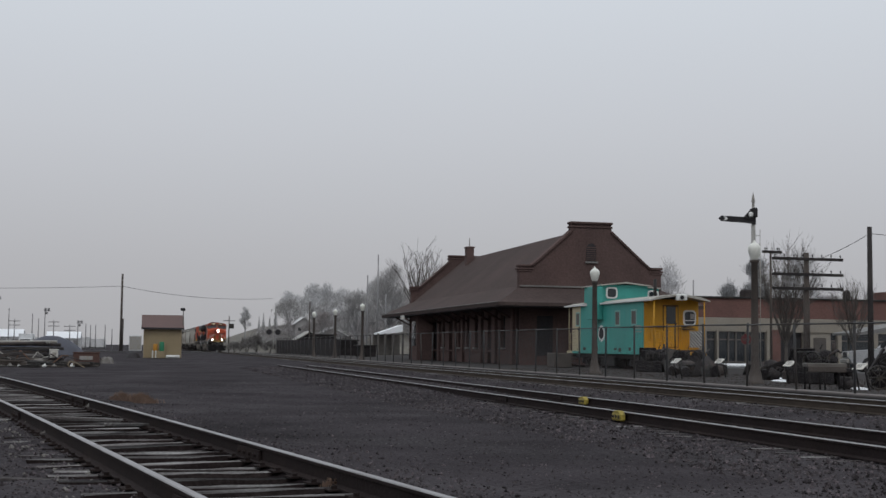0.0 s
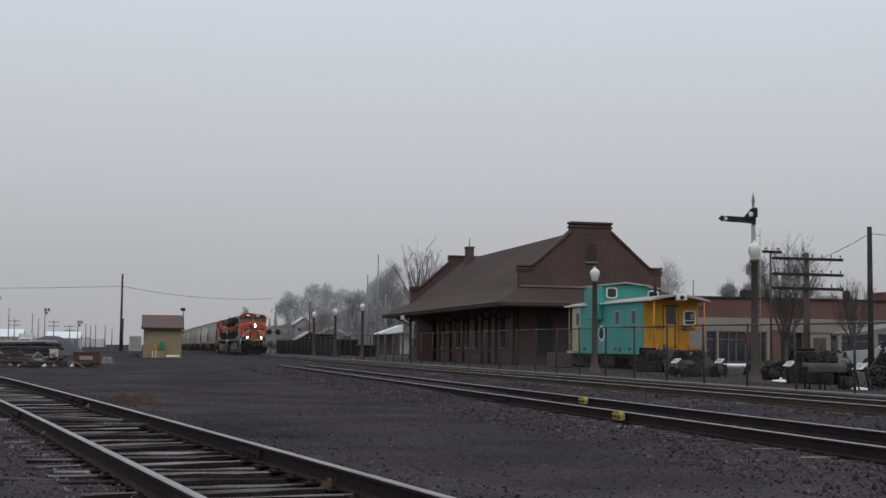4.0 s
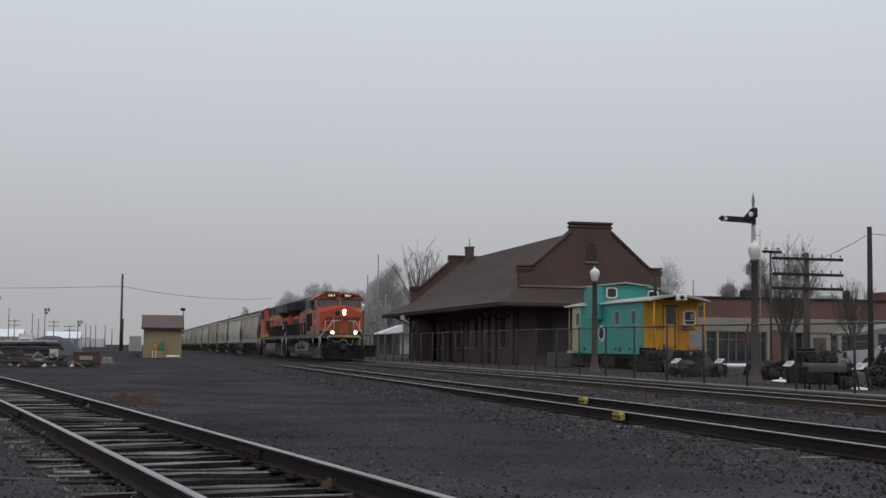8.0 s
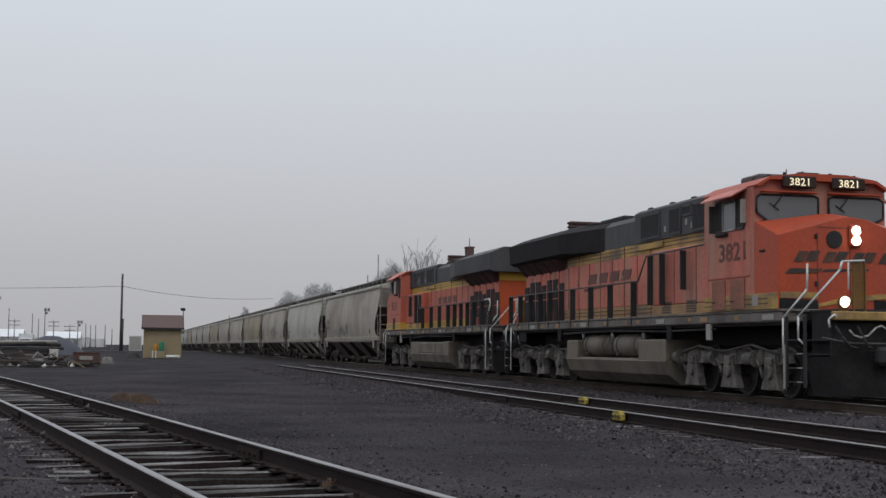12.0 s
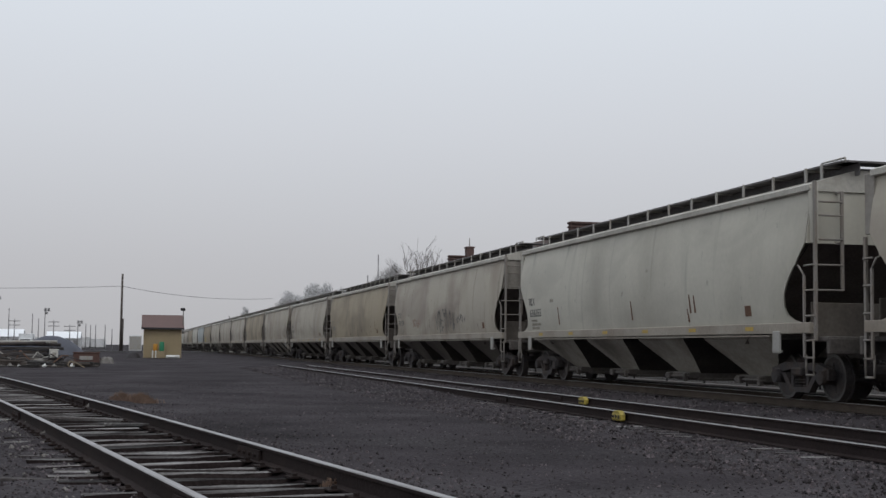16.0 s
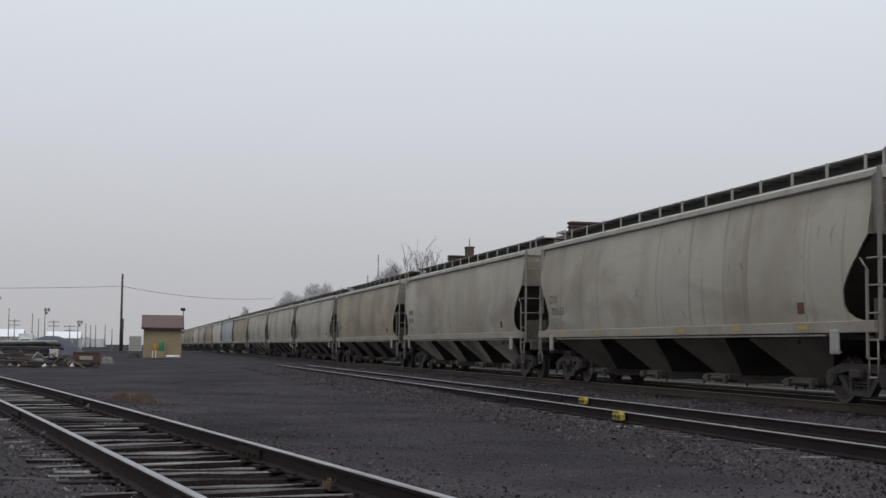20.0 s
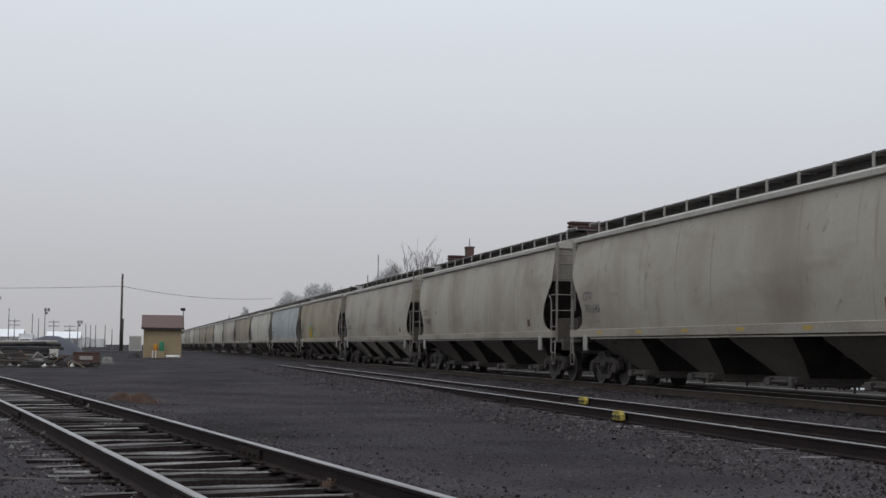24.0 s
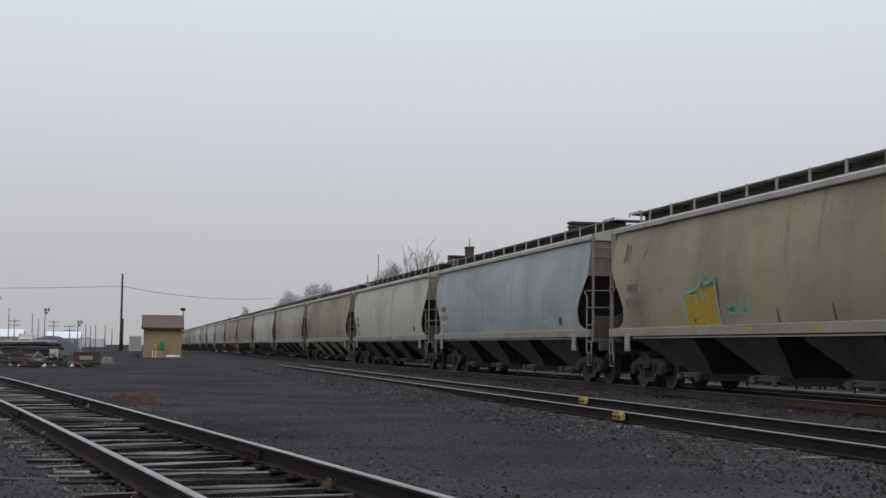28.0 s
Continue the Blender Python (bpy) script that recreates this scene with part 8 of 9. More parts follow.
def build_trees():
    fan_tree(27.5, 125, 0, 5.2, 11.3, 6.0, 11, "bark", "large bare tree with upright limbs behind the depot", 24, 0.24, 0.075, 12, 0.016)
    far = "far bare tree on the hill, paled by frost and painted haze"
    round_tree(25.5, 300, 10.4, 2.7, hill_z(25.5, 300), 31, "frost_haze", far, 1500, 0.055)
    round_tree(34.6, 296, 13.7, 6.0, hill_z(35, 296), 32, "frost_haze", far, 2400, 0.06)
    round_tree(40.6, 300, 15.8, 6.0, hill_z(40.8, 300), 33, "frost_haze", far, 2400, 0.06)
    round_tree(44.2, 304, 15.9, 5.8, hill_z(43.9, 304), 34, "frost_haze", far, 2400, 0.06)
    round_tree(38.0, 310, 13.2, 7.0, hill_z(38, 310), 35, "frost_haze", far, 2400, 0.06)
    round_tree(48.0, 306, 14.6, 6.5, hill_z(47.5, 306), 36, "frost_haze", far, 2200, 0.06)
    round_tree(51.8, 308, 14.6, 7.5, hill_z(51.8, 308), 37, "frost_haze", far, 2200, 0.06)
    round_tree(56.0, 302, 17.6, 8.5, hill_z(55.5, 302), 38, "frost_haze", far, 2600, 0.065)
    round_tree(33.2, 196, 10.4, 5.6, 0, 39, "frost_haze_mid", "frost-covered tree on the far bank, haze in its colour", 3400, 0.028)
    round_tree(37.2, 190, 13.2, 8.0, 0, 40, "frost_haze_mid", "large dense rounded bare tree on the far bank", 6500, 0.026, low=0.35)
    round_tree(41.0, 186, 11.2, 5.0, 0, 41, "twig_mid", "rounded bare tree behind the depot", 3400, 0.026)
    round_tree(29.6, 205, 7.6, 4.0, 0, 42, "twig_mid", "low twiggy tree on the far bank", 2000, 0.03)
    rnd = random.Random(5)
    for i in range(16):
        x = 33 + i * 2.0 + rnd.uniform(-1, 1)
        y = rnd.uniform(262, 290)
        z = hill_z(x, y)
        round_tree(x, y, z + rnd.uniform(4.0, 6.5), rnd.uniform(5, 7.5), z, 60 + i, "frost_haze" if i % 3 else "frost_haze_mid", "low frosted scrub tree on the hillside, haze in its colour", 1800, 0.06, low=0.12)
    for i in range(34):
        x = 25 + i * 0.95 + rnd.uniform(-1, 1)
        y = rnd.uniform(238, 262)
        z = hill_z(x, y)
        round_tree(x, y, z + rnd.uniform(2.2, 4.6), rnd.uniform(3.5, 5.5), z, 140 + i, "twig_hill" if i % 4 else "frost_haze_mid", "leafless grey-brown thicket tree on the hillside", 1300, 0.05, name="thicket_tree", low=0.10)
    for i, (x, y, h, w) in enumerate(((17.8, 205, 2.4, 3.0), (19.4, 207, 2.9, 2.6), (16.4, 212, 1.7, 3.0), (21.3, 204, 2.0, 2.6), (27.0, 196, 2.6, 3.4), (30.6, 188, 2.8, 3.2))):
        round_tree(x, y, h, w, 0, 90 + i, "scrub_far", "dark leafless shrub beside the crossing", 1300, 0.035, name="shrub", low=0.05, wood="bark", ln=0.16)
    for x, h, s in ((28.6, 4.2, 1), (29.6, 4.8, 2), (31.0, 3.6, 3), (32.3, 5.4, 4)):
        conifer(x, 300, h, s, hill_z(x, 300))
    round_tree(46.6, 110, 9.4, 4.2, 0, 21, "frost_haze", "frost-covered tree behind the shops, haze in its colour", 3200, 0.020, wood="frost_haze_mid", low=0.4)
    round_tree(45.4, 113, 8.4, 2.0, 0, 22, "frost_haze", "smaller frost-covered tree behind the shops, haze in its colour", 1500, 0.020, wood="frost_haze_mid", low=0.4)
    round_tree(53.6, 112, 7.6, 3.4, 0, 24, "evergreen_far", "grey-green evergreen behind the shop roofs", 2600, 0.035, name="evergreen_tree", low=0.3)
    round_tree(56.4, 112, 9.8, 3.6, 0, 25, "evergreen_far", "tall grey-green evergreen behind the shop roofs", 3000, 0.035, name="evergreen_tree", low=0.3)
    round_tree(60.6, 111, 10.9, 5.4, 0, 27, "frost_haze", "bare frosted tree behind the shop roofs, haze in its colour", 3000, 0.020, wood="frost_haze_mid")
    fan_tree(30.26, 57, PAVE, 1.9, 6.4, 3.4, 23, "bark", "bare vase-shaped street tree behind the display yard", 30, 0.085, 0.030, 22, 0.009)
    fan_tree(34.4, 58, 0.1, 1.9, 4.9, 2.4, 26, "bark", "small bare street tree near the canopy", 20, 0.07, 0.026, 18, 0.009)


build_trees()


# ---- far bank, houses and crossing ----
def build_far():
    g = Geo()
    rows = []
    for i in range(41):
        x = 14 + i * 3.0
        rows.append([(x, 235 + j * 14, hill_z(x, 235 + j * 14)) for j in range(12)])
    g.grid(rows, True, True)
    solid("hill", g, M["hill"], "low grassy winter hillside beyond the crossing", "hill", kind="structure")
    g = Geo().box((10, 200, 0.10), (240, 7, 0.22))
    solid("crossing_road", g, M["asphalt"], "pale road crossing the tracks", "road", kind="structure")

    def house(x, y, w, d, h, rh, wall, roof, label, z0=0.0):
        t = thing("house", label, "house", at=pose(x, y, z0))
        part("wall", Geo().prism([(-w / 2, -0.2), (w / 2, -0.2), (w / 2, h), (0, h + rh), (-w / 2, h)], -d / 2, d / 2), M[wall], t)
        for s in (-1, 1):
            g = Geo()
            g.add([(0, -d / 2 - 0.4, h + rh + 0.12), (0, d / 2 + 0.4, h + rh + 0.12), (s * (w / 2 + 0.5), d / 2 + 0.4, h - 0.1), (s * (w / 2 + 0.5), -d / 2 - 0.4, h - 0.1),
                   (0, -d / 2 - 0.4, h + rh), (0, d / 2 + 0.4, h + rh), (s * (w / 2 + 0.5), d / 2 + 0.4, h - 0.22), (s * (w / 2 + 0.5), -d / 2 - 0.4, h - 0.22)],
                  [(0, 1, 2, 3), (4, 7, 6, 5), (0, 3, 7, 4), (1, 5, 6, 2), (2, 6, 7, 3), (0, 4, 5, 1)])
            part("roof", g, M[roof], t)
        for xx in (-w / 4, w / 4):
            part("window", Geo().box((xx, -d / 2 - 0.02, h * 0.55), (w * 0.14, 0.06, h * 0.3)), M["glass"], t)

    house(24.1, 182, 3.6, 5, 2.0, 1.2, "iron_dark", "ladder", "dark low house with pale roof edge")
    t = thing("open_shelter", "pale open shelter with a white sloping roof", "shelter", at=pose(31.2, 160, 0))
    part("roof", Geo().prism([(-1.6, 2.76), (-1.6, 2.92), (1.5, 4.0), (1.5, 3.1)], -1.3, 1.3), M["snow"], t)
    part("back_wall", Geo().box((0, 1.4, 1.4), (3.4, 0.15, 2.8)), M["post_grey"], t)
    for xx in (-1.6, -0.7, 0.3, 1.5):
        part("post", Geo().box((xx, -1.5, 1.45), (0.26, 0.16, 2.9)), M["post_grey"], t)
    part("sill", Geo().box((0.2, -1.7, 0.10), (3.2, 0.3, 0.25)), M["snow"], t)
    house(44.4, 276, 4.6, 5, 1.6, 1.7, "wood_haze", "frost_haze", "grey gabled house among frosted trees", 4.4)
    house(36.5, 244, 6.4, 6, 2.4, 1.7, "wood_haze", "frost_haze", "pale-roofed house on the hillside", 0.6)
    house(33.6, 262, 3.6, 5, 2.2, 1.3, "frost_haze_mid", "frost_haze", "small frosted house on the hillside, haze in its colour", 3.4)
    t = thing("dark_board_fence", "dark weathered board fence beside the far platform", "fence")
    for k in range(60):
        y = 132 + k * 0.95
        part("board", Geo().box((20.6, y, 1.0), (0.06, 0.9, 1.9 + 0.12 * (k % 3)), 0.01), M["iron_dark"], t)
    part("rail", Geo().box((20.66, 160, 1.7), (0.06, 56, 0.1)), M["steel_black"], t)
    # dark sheds and boxes beside the track
    for x, y, w, d, h in ((21.9, 151, 2.3, 3, 2.5), (23.9, 147, 2.2, 2.2, 1.9), (23.2, 131, 1.6, 3, 1.3)):
        t = thing("dark_shed", "small dark lineside shed with flat roof", "shed", at=pose(x, y, 0))
        part("wall", Geo().box((0, 0, h / 2), (w, d, h), 0.03), M["iron_dark"], t)
        part("roof", Geo().box((0, 0, h + 0.06), (w + 0.3, d + 0.3, 0.12), 0.02), M["steel_black"], t)

    def crossing_signal(x, y):
        t = thing("crossing_signal", "road crossing signal with round black lamp targets", "railway signal", at=pose(x, y, 0))
        part("mast", Geo().cyl((0, 0, 0), (0, 0, 3.6), 0.07, n=8), M["ladder"], t)
        for s in (-1, 1):
            part("lamp_target", Geo().cyl((s * 0.62, -0.1, 3.2), (s * 0.62, -0.16, 3.2), 0.40, n=16), M["loco_black"], t)
        part("lamp_arm", Geo().box((0, -0.05, 3.2), (1.3, 0.06, 0.08)), M["steel_black"], t)
        part("base", Geo().box((0, 0, 0.3), (0.5, 0.5, 0.8), 0.05), M["ladder"], t)

    crossing_signal(20.1, 189)
    for x, y, h in ((22.98, 172, 7.1), (30.6, 172, 10.7), (32.0, 172, 13.5), (33.1, 172, 8.3), (16.5, 226, 6.2), (36.5, 240, 7.0), (62.75, 140, 9.3)):
        t = thing("utility_pole", "tall thin grey utility pole", "utility pole", at=pose(x, y, 0))
        part("pole", Geo().cyl((0, 0, -0.2), (0, 0, h), 0.11, 0.08, n=8), M["wood_pole"] if x < 24 else M["wood_haze"], t)
        if x < 20:
            part("crossarm", Geo().box((0, -0.1, h - 0.8), (2.0, 0.1, 0.14)), M["wood_haze"], t)
            part("signal_box", Geo().box((0.4, -0.15, h - 1.7), (0.8, 0.4, 0.8), 0.05), M["steel_black"], t)


build_far()


# ---- yard on the left ----
M["scrap_tan"] = mat("scrap_tan", (0.22, 0.175, 0.125), 0.85, 0, 0.25, 4, 20, 0.05, (0.12, 0.095, 0.07), 0.6, 3)
M["rust_box"] = mat("rust_box", (0.105, 0.058, 0.048), 0.85, 0, 0.25, 1.5, 14, 0.05, (0.06, 0.04, 0.035), 0.6, 1.5)
M["mound"] = mat("mound", (0.085, 0.088, 0.108), 0.8, 0, 0.2, 0.5, 6, 0.08, (0.06, 0.062, 0.075), 0.5, 0.6)
M["chip"] = mat("chip", (0.19, 0.178, 0.165), 0.9, 0, 0.3, 6, 40, 0.1, (0.12, 0.11, 0.1), 0.6, 4)
def build_shed():
    t = thing("yard_shed", "small tan yard shed with brown metal roof", "shed", at=pose(3.0, 123.5, 0))
    w, d, h = 3.35, 3.0, 2.72
    part("wall", Geo().box((0, 0, h / 2), (w, d, h), 0.02), M["shed_tan"], t)
    g = Geo()
    g.prism([(-d / 2 - 0.35, h - 0.12), (-d / 2 - 0.35, h), (0, 3.92), (d / 2 + 0.35, h), (d / 2 + 0.35, h - 0.12), (0, 3.78)], -w / 2 - 0.2, w / 2 + 0.2, "x")
    rf = part("roof", g, M["shed_roof"], t)
    part("fascia", Geo().box((0, -d / 2 - 0.37, h - 0.06), (w + 0.42, 0.05, 0.16)), M["dark"], rf)
    for s in (-1, 1):
        part("gable", Geo().prism([(-d / 2, h), (d / 2, h), (0, 3.78)], min(s * (w / 2 - 0.05), s * w / 2), max(s * (w / 2 - 0.05), s * w / 2), "x"), M["shed_tan"], t)
    for k in range(7):
        part("wall_seam", Geo().box((-w / 2 + 0.25 + k * 0.47, -d / 2 - 0.006, h / 2), (0.03, 0.02, h - 0.1)), M["shed_tan"], t)
    lamp = part("lamp_pole", Geo().cyl((w / 2 + 0.1, -d / 2, 2.2), (w / 2 + 0.1, -d / 2, 4.35), 0.04, n=6), M["post_grey"], t)
    part("flood_lamp", Geo().box((w / 2 + 0.05, -d / 2 - 0.1, 4.42), (0.42, 0.34, 0.26), 0.05), M["loco_black"], lamp)
    solid("orange_drum", Geo().lathe([(0, 0), (0.19, 0), (0.20, 0.04), (0.20, 0.58), (0.17, 0.64), (0, 0.66)], n=16), mat("drum_orange", (0.42, 0.20, 0.03), 0.5), "orange drum on a stand before the shed", "drum", at=pose(2.35, 121.4, 0.62))
    solid("green_drum", Geo().lathe([(0, 0), (0.21, 0), (0.22, 0.04), (0.22, 0.76), (0.19, 0.82), (0, 0.84)], n=16), mat("drum_green", (0.03, 0.19, 0.10), 0.5), "green drum before the shed wall", "drum", at=pose(2.92, 121.4, 0.63))
    solid("drum_stand", Geo().box((2.65, 121.4, 0.32), (1.1, 0.5, 0.62), 0.03), M["shed_tan"], "low tan stand under the drums", "stand")
    for x in (2.12, 2.40):
        solid("white_post", Geo().box((x, 121.05, 0.34), (0.10, 0.10, 0.68), 0.02), M["white"], "short white bollard post by the shed", "post")
    solid("white_pipe", Geo().cyl((3.3, 121.2, 0.14), (4.5, 121.2, 0.14), 0.14, n=12), M["white"], "white pipe lying before the shed", "pipe")
    solid("dark_heap", Geo().lathe([(0.7, 0), (0.55, 0.3), (0.25, 0.5), (0, 0.55)], n=9), M["dark"], "dark heap beside the shed", "heap", at=pose(0.4, 122, 0))


build_shed()


def build_pile():
    rnd = random.Random(9)
    # stacked old ties and steel, and scattered scrap
    def beam(x, y, z, ln, turn, m, label, w=0.22, h=0.18, tilt=0.0):
        solid("scrap_beam", Geo().box((0, 0, 0), (ln, w, h), 0.02), M[m], label, "beam", at=pose(x, y, z, 0, tilt, turn), group="scrap beams in the yard")
    for lvl in range(5):
        for k in range(5):
            beam(-7.0 + rnd.uniform(-0.3, 0.3) + lvl * 0.1, 80 + k * 0.42, 0.10 + lvl * 0.20, 4.6 + rnd.uniform(-0.6, 0.6), rnd.uniform(-4, 4), "tie" if lvl != 3 else "truck_iron", "weathered stacked crosstie")
    for k in range(64):
        xb = -9.2 + 6.6 * (k / 64)
        beam(xb + rnd.uniform(-0.4, 0.4), rnd.uniform(67.5, 75), 0.07 + 0.12 * (k % (5 if k < 30 else 3 if k < 46 else 2)), rnd.uniform(0.8, 3.0), rnd.uniform(-40, 40), rnd.choice(("tie", "truck_iron", "wood_pole", "post_grey", "steel_black")),
             "loose scrap timber and steel", w=rnd.uniform(0.1, 0.26), h=rnd.uniform(0.06, 0.18), tilt=rnd.uniform(-7, 7))
    for k in range(9):
        x, y = rnd.uniform(-8.5, -3.0), rnd.uniform(68, 76)
        solid("bent_rod", Geo().tube([(0, 0, 0.05), (rnd.uniform(0.3, 0.8), 0, rnd.uniform(0.4, 0.9)), (rnd.uniform(0.9, 1.6), 0.2, rnd.uniform(0.1, 0.7))], 0.03, 5), M[rnd.choice(("truck_iron", "ladder", "rust"))],
              "bent steel rod sticking out of the scrap", "scrap", at=pose(x, y, 0.05, 0, 0, rnd.uniform(-60, 60)), group="bent rods in the scrap")
    for k in range(5):
        g = Geo().cyl((-1.7, 0, 0), (1.7, 0, 0), 0.11, n=10)
        solid("scrap_pipe", g, M["ladder"] if k % 2 else M["truck_iron"], "long steel pipe on the scrap pile", "pipe", at=pose(-6.4 + 0.2 * k, 80.3 + 0.3 * k, 1.15 + 0.1 * (k % 2), 0, rnd.uniform(-2, 2), rnd.uniform(-5, 5)))
    for k in range(16):
        vs, fs = rock(rnd, rnd.uniform(0.08, 0.17))
        solid("scrap_bit", Geo().add(vs, fs), M["chip"] if k % 3 else M["white"], "small pale piece of scrap on the pile", "scrap", group="pale scrap pieces",
              at=pose(-9.0 + 0.42 * k, rnd.uniform(67.3, 68.6), 0.07))

    def crate(x, y, z, s, m, label, turn=0):
        t = thing("scrap_box", label, "box", at=pose(x, y, z, 0, 0, turn))
        part("body", Geo().box((0, 0, s[2] / 2), s, 0.04), M[m], t)
        part("lid", Geo().box((0, 0, s[2] + 0.03), (s[0] + 0.06, s[1] + 0.06, 0.06), 0.02), M[m], t)
        part("front_panel", Geo().box((0, -s[1] / 2 - 0.015, s[2] * 0.5), (s[0] * 0.5, 0.03, s[2] * 0.4), 0.01), M["ladder"], t)
    crate(-2.55, 86, 0, (1.6, 1.0, 0.62), "rust_box", "low reddish-brown steel box in the yard")
    crate(-3.98, 75.6, 0.42, (0.42, 0.4, 0.40), "sign_panel", "pale scrap appliance on the pile", 12)
    crate(-3.9, 75.6, 0.0, (0.9, 0.7, 0.35), "iron_dark", "dark steel box under the scrap", 5)
    for k in range(6):
        g = Geo()
        n = 9
        ring = [(0.5 * math.cos(2 * math.pi * i / n) * rnd.uniform(0.6, 1.1), 0.4 * math.sin(2 * math.pi * i / n) * rnd.uniform(0.6, 1.1)) for i in range(n)]
        g.add([(0.1, 0, 0.42)] + [(a * 0.7, b * 0.7, 0.32 * rnd.uniform(0.4, 1.2)) for a, b in ring] + [(a, b, -0.02) for a, b in ring],
              [(0, 1 + i, 1 + (i + 1) % n) for i in range(n)] + [(1 + i, 1 + n + i, 1 + n + (i + 1) % n, 1 + (i + 1) % n) for i in range(n)])
        solid("scrap_sack", g, M["chip"] if k < 3 else M["truck_iron"], "crumpled pale sack of scrap" if k < 3 else "dark rusty scrap lump", "scrap",
              at=pose((-1.5, -1.3, -4.6, -3.0, -6.5, -8.2)[k], (86, 85.4, 72, 71, 71.5, 72)[k], 0))
    g = Geo()
    for i in range(16):
        a, b = 2 * math.pi * i / 16, 2 * math.pi * (i + 1) / 16
        g.cyl((0.14 * math.cos(a), 0, 0.17 + 0.14 * math.sin(a)), (0.14 * math.cos(b), 0, 0.17 + 0.14 * math.sin(b)), 0.035, n=6)
    solid("scrap_ring", g, M["scrap_tan"], "tan ring of scrap pipe on the ground", "ring", at=pose(-2.75, 68.2, 0, 0, 0, 10))
    solid("scrap_stick", Geo().box((0, 0, 0), (0.6, 0.07, 0.06)), M["scrap_tan"], "pale broken plank leaning on scrap", "plank", at=pose(-2.35, 68.1, 0.16, 0, 30, 0))


build_pile()


def build_left_far():
    def pole(x, y, h, r, head, label):
        t = thing("yard_pole", label, "pole", at=pose(x, y, 0), group="poles of the far yard")
        part("pole", Geo().cyl((0, 0, -0.2), (0, 0, h), r, r * 0.75, n=8), M["wood_haze"] if y > 230 else M["wood_pole"], t)
        if head == "flood":
            part("platform", Geo().box((0.4, 0, h - 0.3), (1.5, 0.6, 0.10)), M["wood_haze"], t)
            for k in range(2):
                part("flood_lamp", Geo().box((0.1 + k * 0.65, -0.3, h + 0.05), (0.5, 0.4, 0.55), 0.06), M["wood_haze"], t)
            part("flood_lamp", Geo().box((0.3, -0.3, h - 0.75), (0.6, 0.4, 0.5), 0.06), M["wood_haze"], t)
        elif head == "arm":
            for z in (h - 0.4, h - 1.3):
                part("crossarm", Geo().box((0, -0.1, z), (2.4, 0.12, 0.16)), M["wood_haze"], t)
    pole(-1.2, 210, 12.1, 0.20, "", "tall dark wooden utility pole")
    solid("pole_stub", Geo().cyl((-0.95, 211, 0), (-0.92, 211, 5.2), 0.12, n=8), M["wood_pole"], "short thick pole beside the tall pole", "pole")
    for x, h, head in ((-25.4, 8.8, ""), (-17.9, 8.6, "flood"), (-10.9, 6.0, "flood"), (-24.2, 6.4, "arm"), (-16.0, 6.3, "arm"), (-7.1, 5.5, ""), (-20.5, 7.7, ""), (-9.2, 5.7, ""), (-28.2, 11.0, "flood"),
                       (-8.2, 5.4, ""), (-5.1, 5.5, ""), (-19.2, 6.6, ""), (-12.6, 5.4, "arm"), (-3.6, 4.6, "")):
        pole(x, 300, h, 0.125, head, "far grey yard pole with floodlights" if head == "flood" else "far grey yard pole")
    wire([((-1.2, 210, 10.2), (-80, 205, 11.2), 1.4)], 0.035, "wood_haze", "long sagging overhead wire across the yard")
    wire([((-1.2, 210, 10.2), (24.0, 228, 9.4), 0.8)], 0.035, "wood_haze", "long sagging overhead wire across the tracks")

    def metal_building(x, y, w, d, h, rh, label):
        t = thing("metal_building", label, "building", at=pose(x, y, 0))
        part("wall", Geo().box((0, 0, h / 2), (w, d, h)), M["frost_haze"], t)
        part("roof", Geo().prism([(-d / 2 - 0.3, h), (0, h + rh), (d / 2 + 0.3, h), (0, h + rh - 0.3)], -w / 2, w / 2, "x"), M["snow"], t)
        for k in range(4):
            part("bay_door", Geo().box((-w * 0.36 + k * w * 0.24, -d / 2 - 0.03, h * 0.42), (w * 0.14, 0.06, h * 0.8)), M["wood_haze"], t)
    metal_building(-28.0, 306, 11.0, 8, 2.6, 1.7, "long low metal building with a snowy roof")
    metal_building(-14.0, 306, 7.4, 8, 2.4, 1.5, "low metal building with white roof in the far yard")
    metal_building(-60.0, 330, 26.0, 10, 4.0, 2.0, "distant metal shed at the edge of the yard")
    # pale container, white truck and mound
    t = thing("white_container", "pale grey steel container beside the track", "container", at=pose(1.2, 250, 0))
    part("body", Geo().box((0, 0, 1.45), (2.3, 6, 2.8), 0.05), M["frost_haze"], t)
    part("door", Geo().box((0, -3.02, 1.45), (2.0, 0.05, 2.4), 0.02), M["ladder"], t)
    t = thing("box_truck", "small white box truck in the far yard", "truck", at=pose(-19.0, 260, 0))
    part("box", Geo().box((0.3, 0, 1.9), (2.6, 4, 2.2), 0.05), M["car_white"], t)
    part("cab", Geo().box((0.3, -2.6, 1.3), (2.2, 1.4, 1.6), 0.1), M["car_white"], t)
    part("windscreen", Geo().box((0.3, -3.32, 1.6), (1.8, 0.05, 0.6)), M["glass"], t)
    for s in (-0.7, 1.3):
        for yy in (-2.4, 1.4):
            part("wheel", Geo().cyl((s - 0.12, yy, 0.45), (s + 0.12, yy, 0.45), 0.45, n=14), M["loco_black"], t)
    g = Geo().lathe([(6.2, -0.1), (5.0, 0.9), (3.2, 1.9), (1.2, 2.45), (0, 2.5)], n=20)
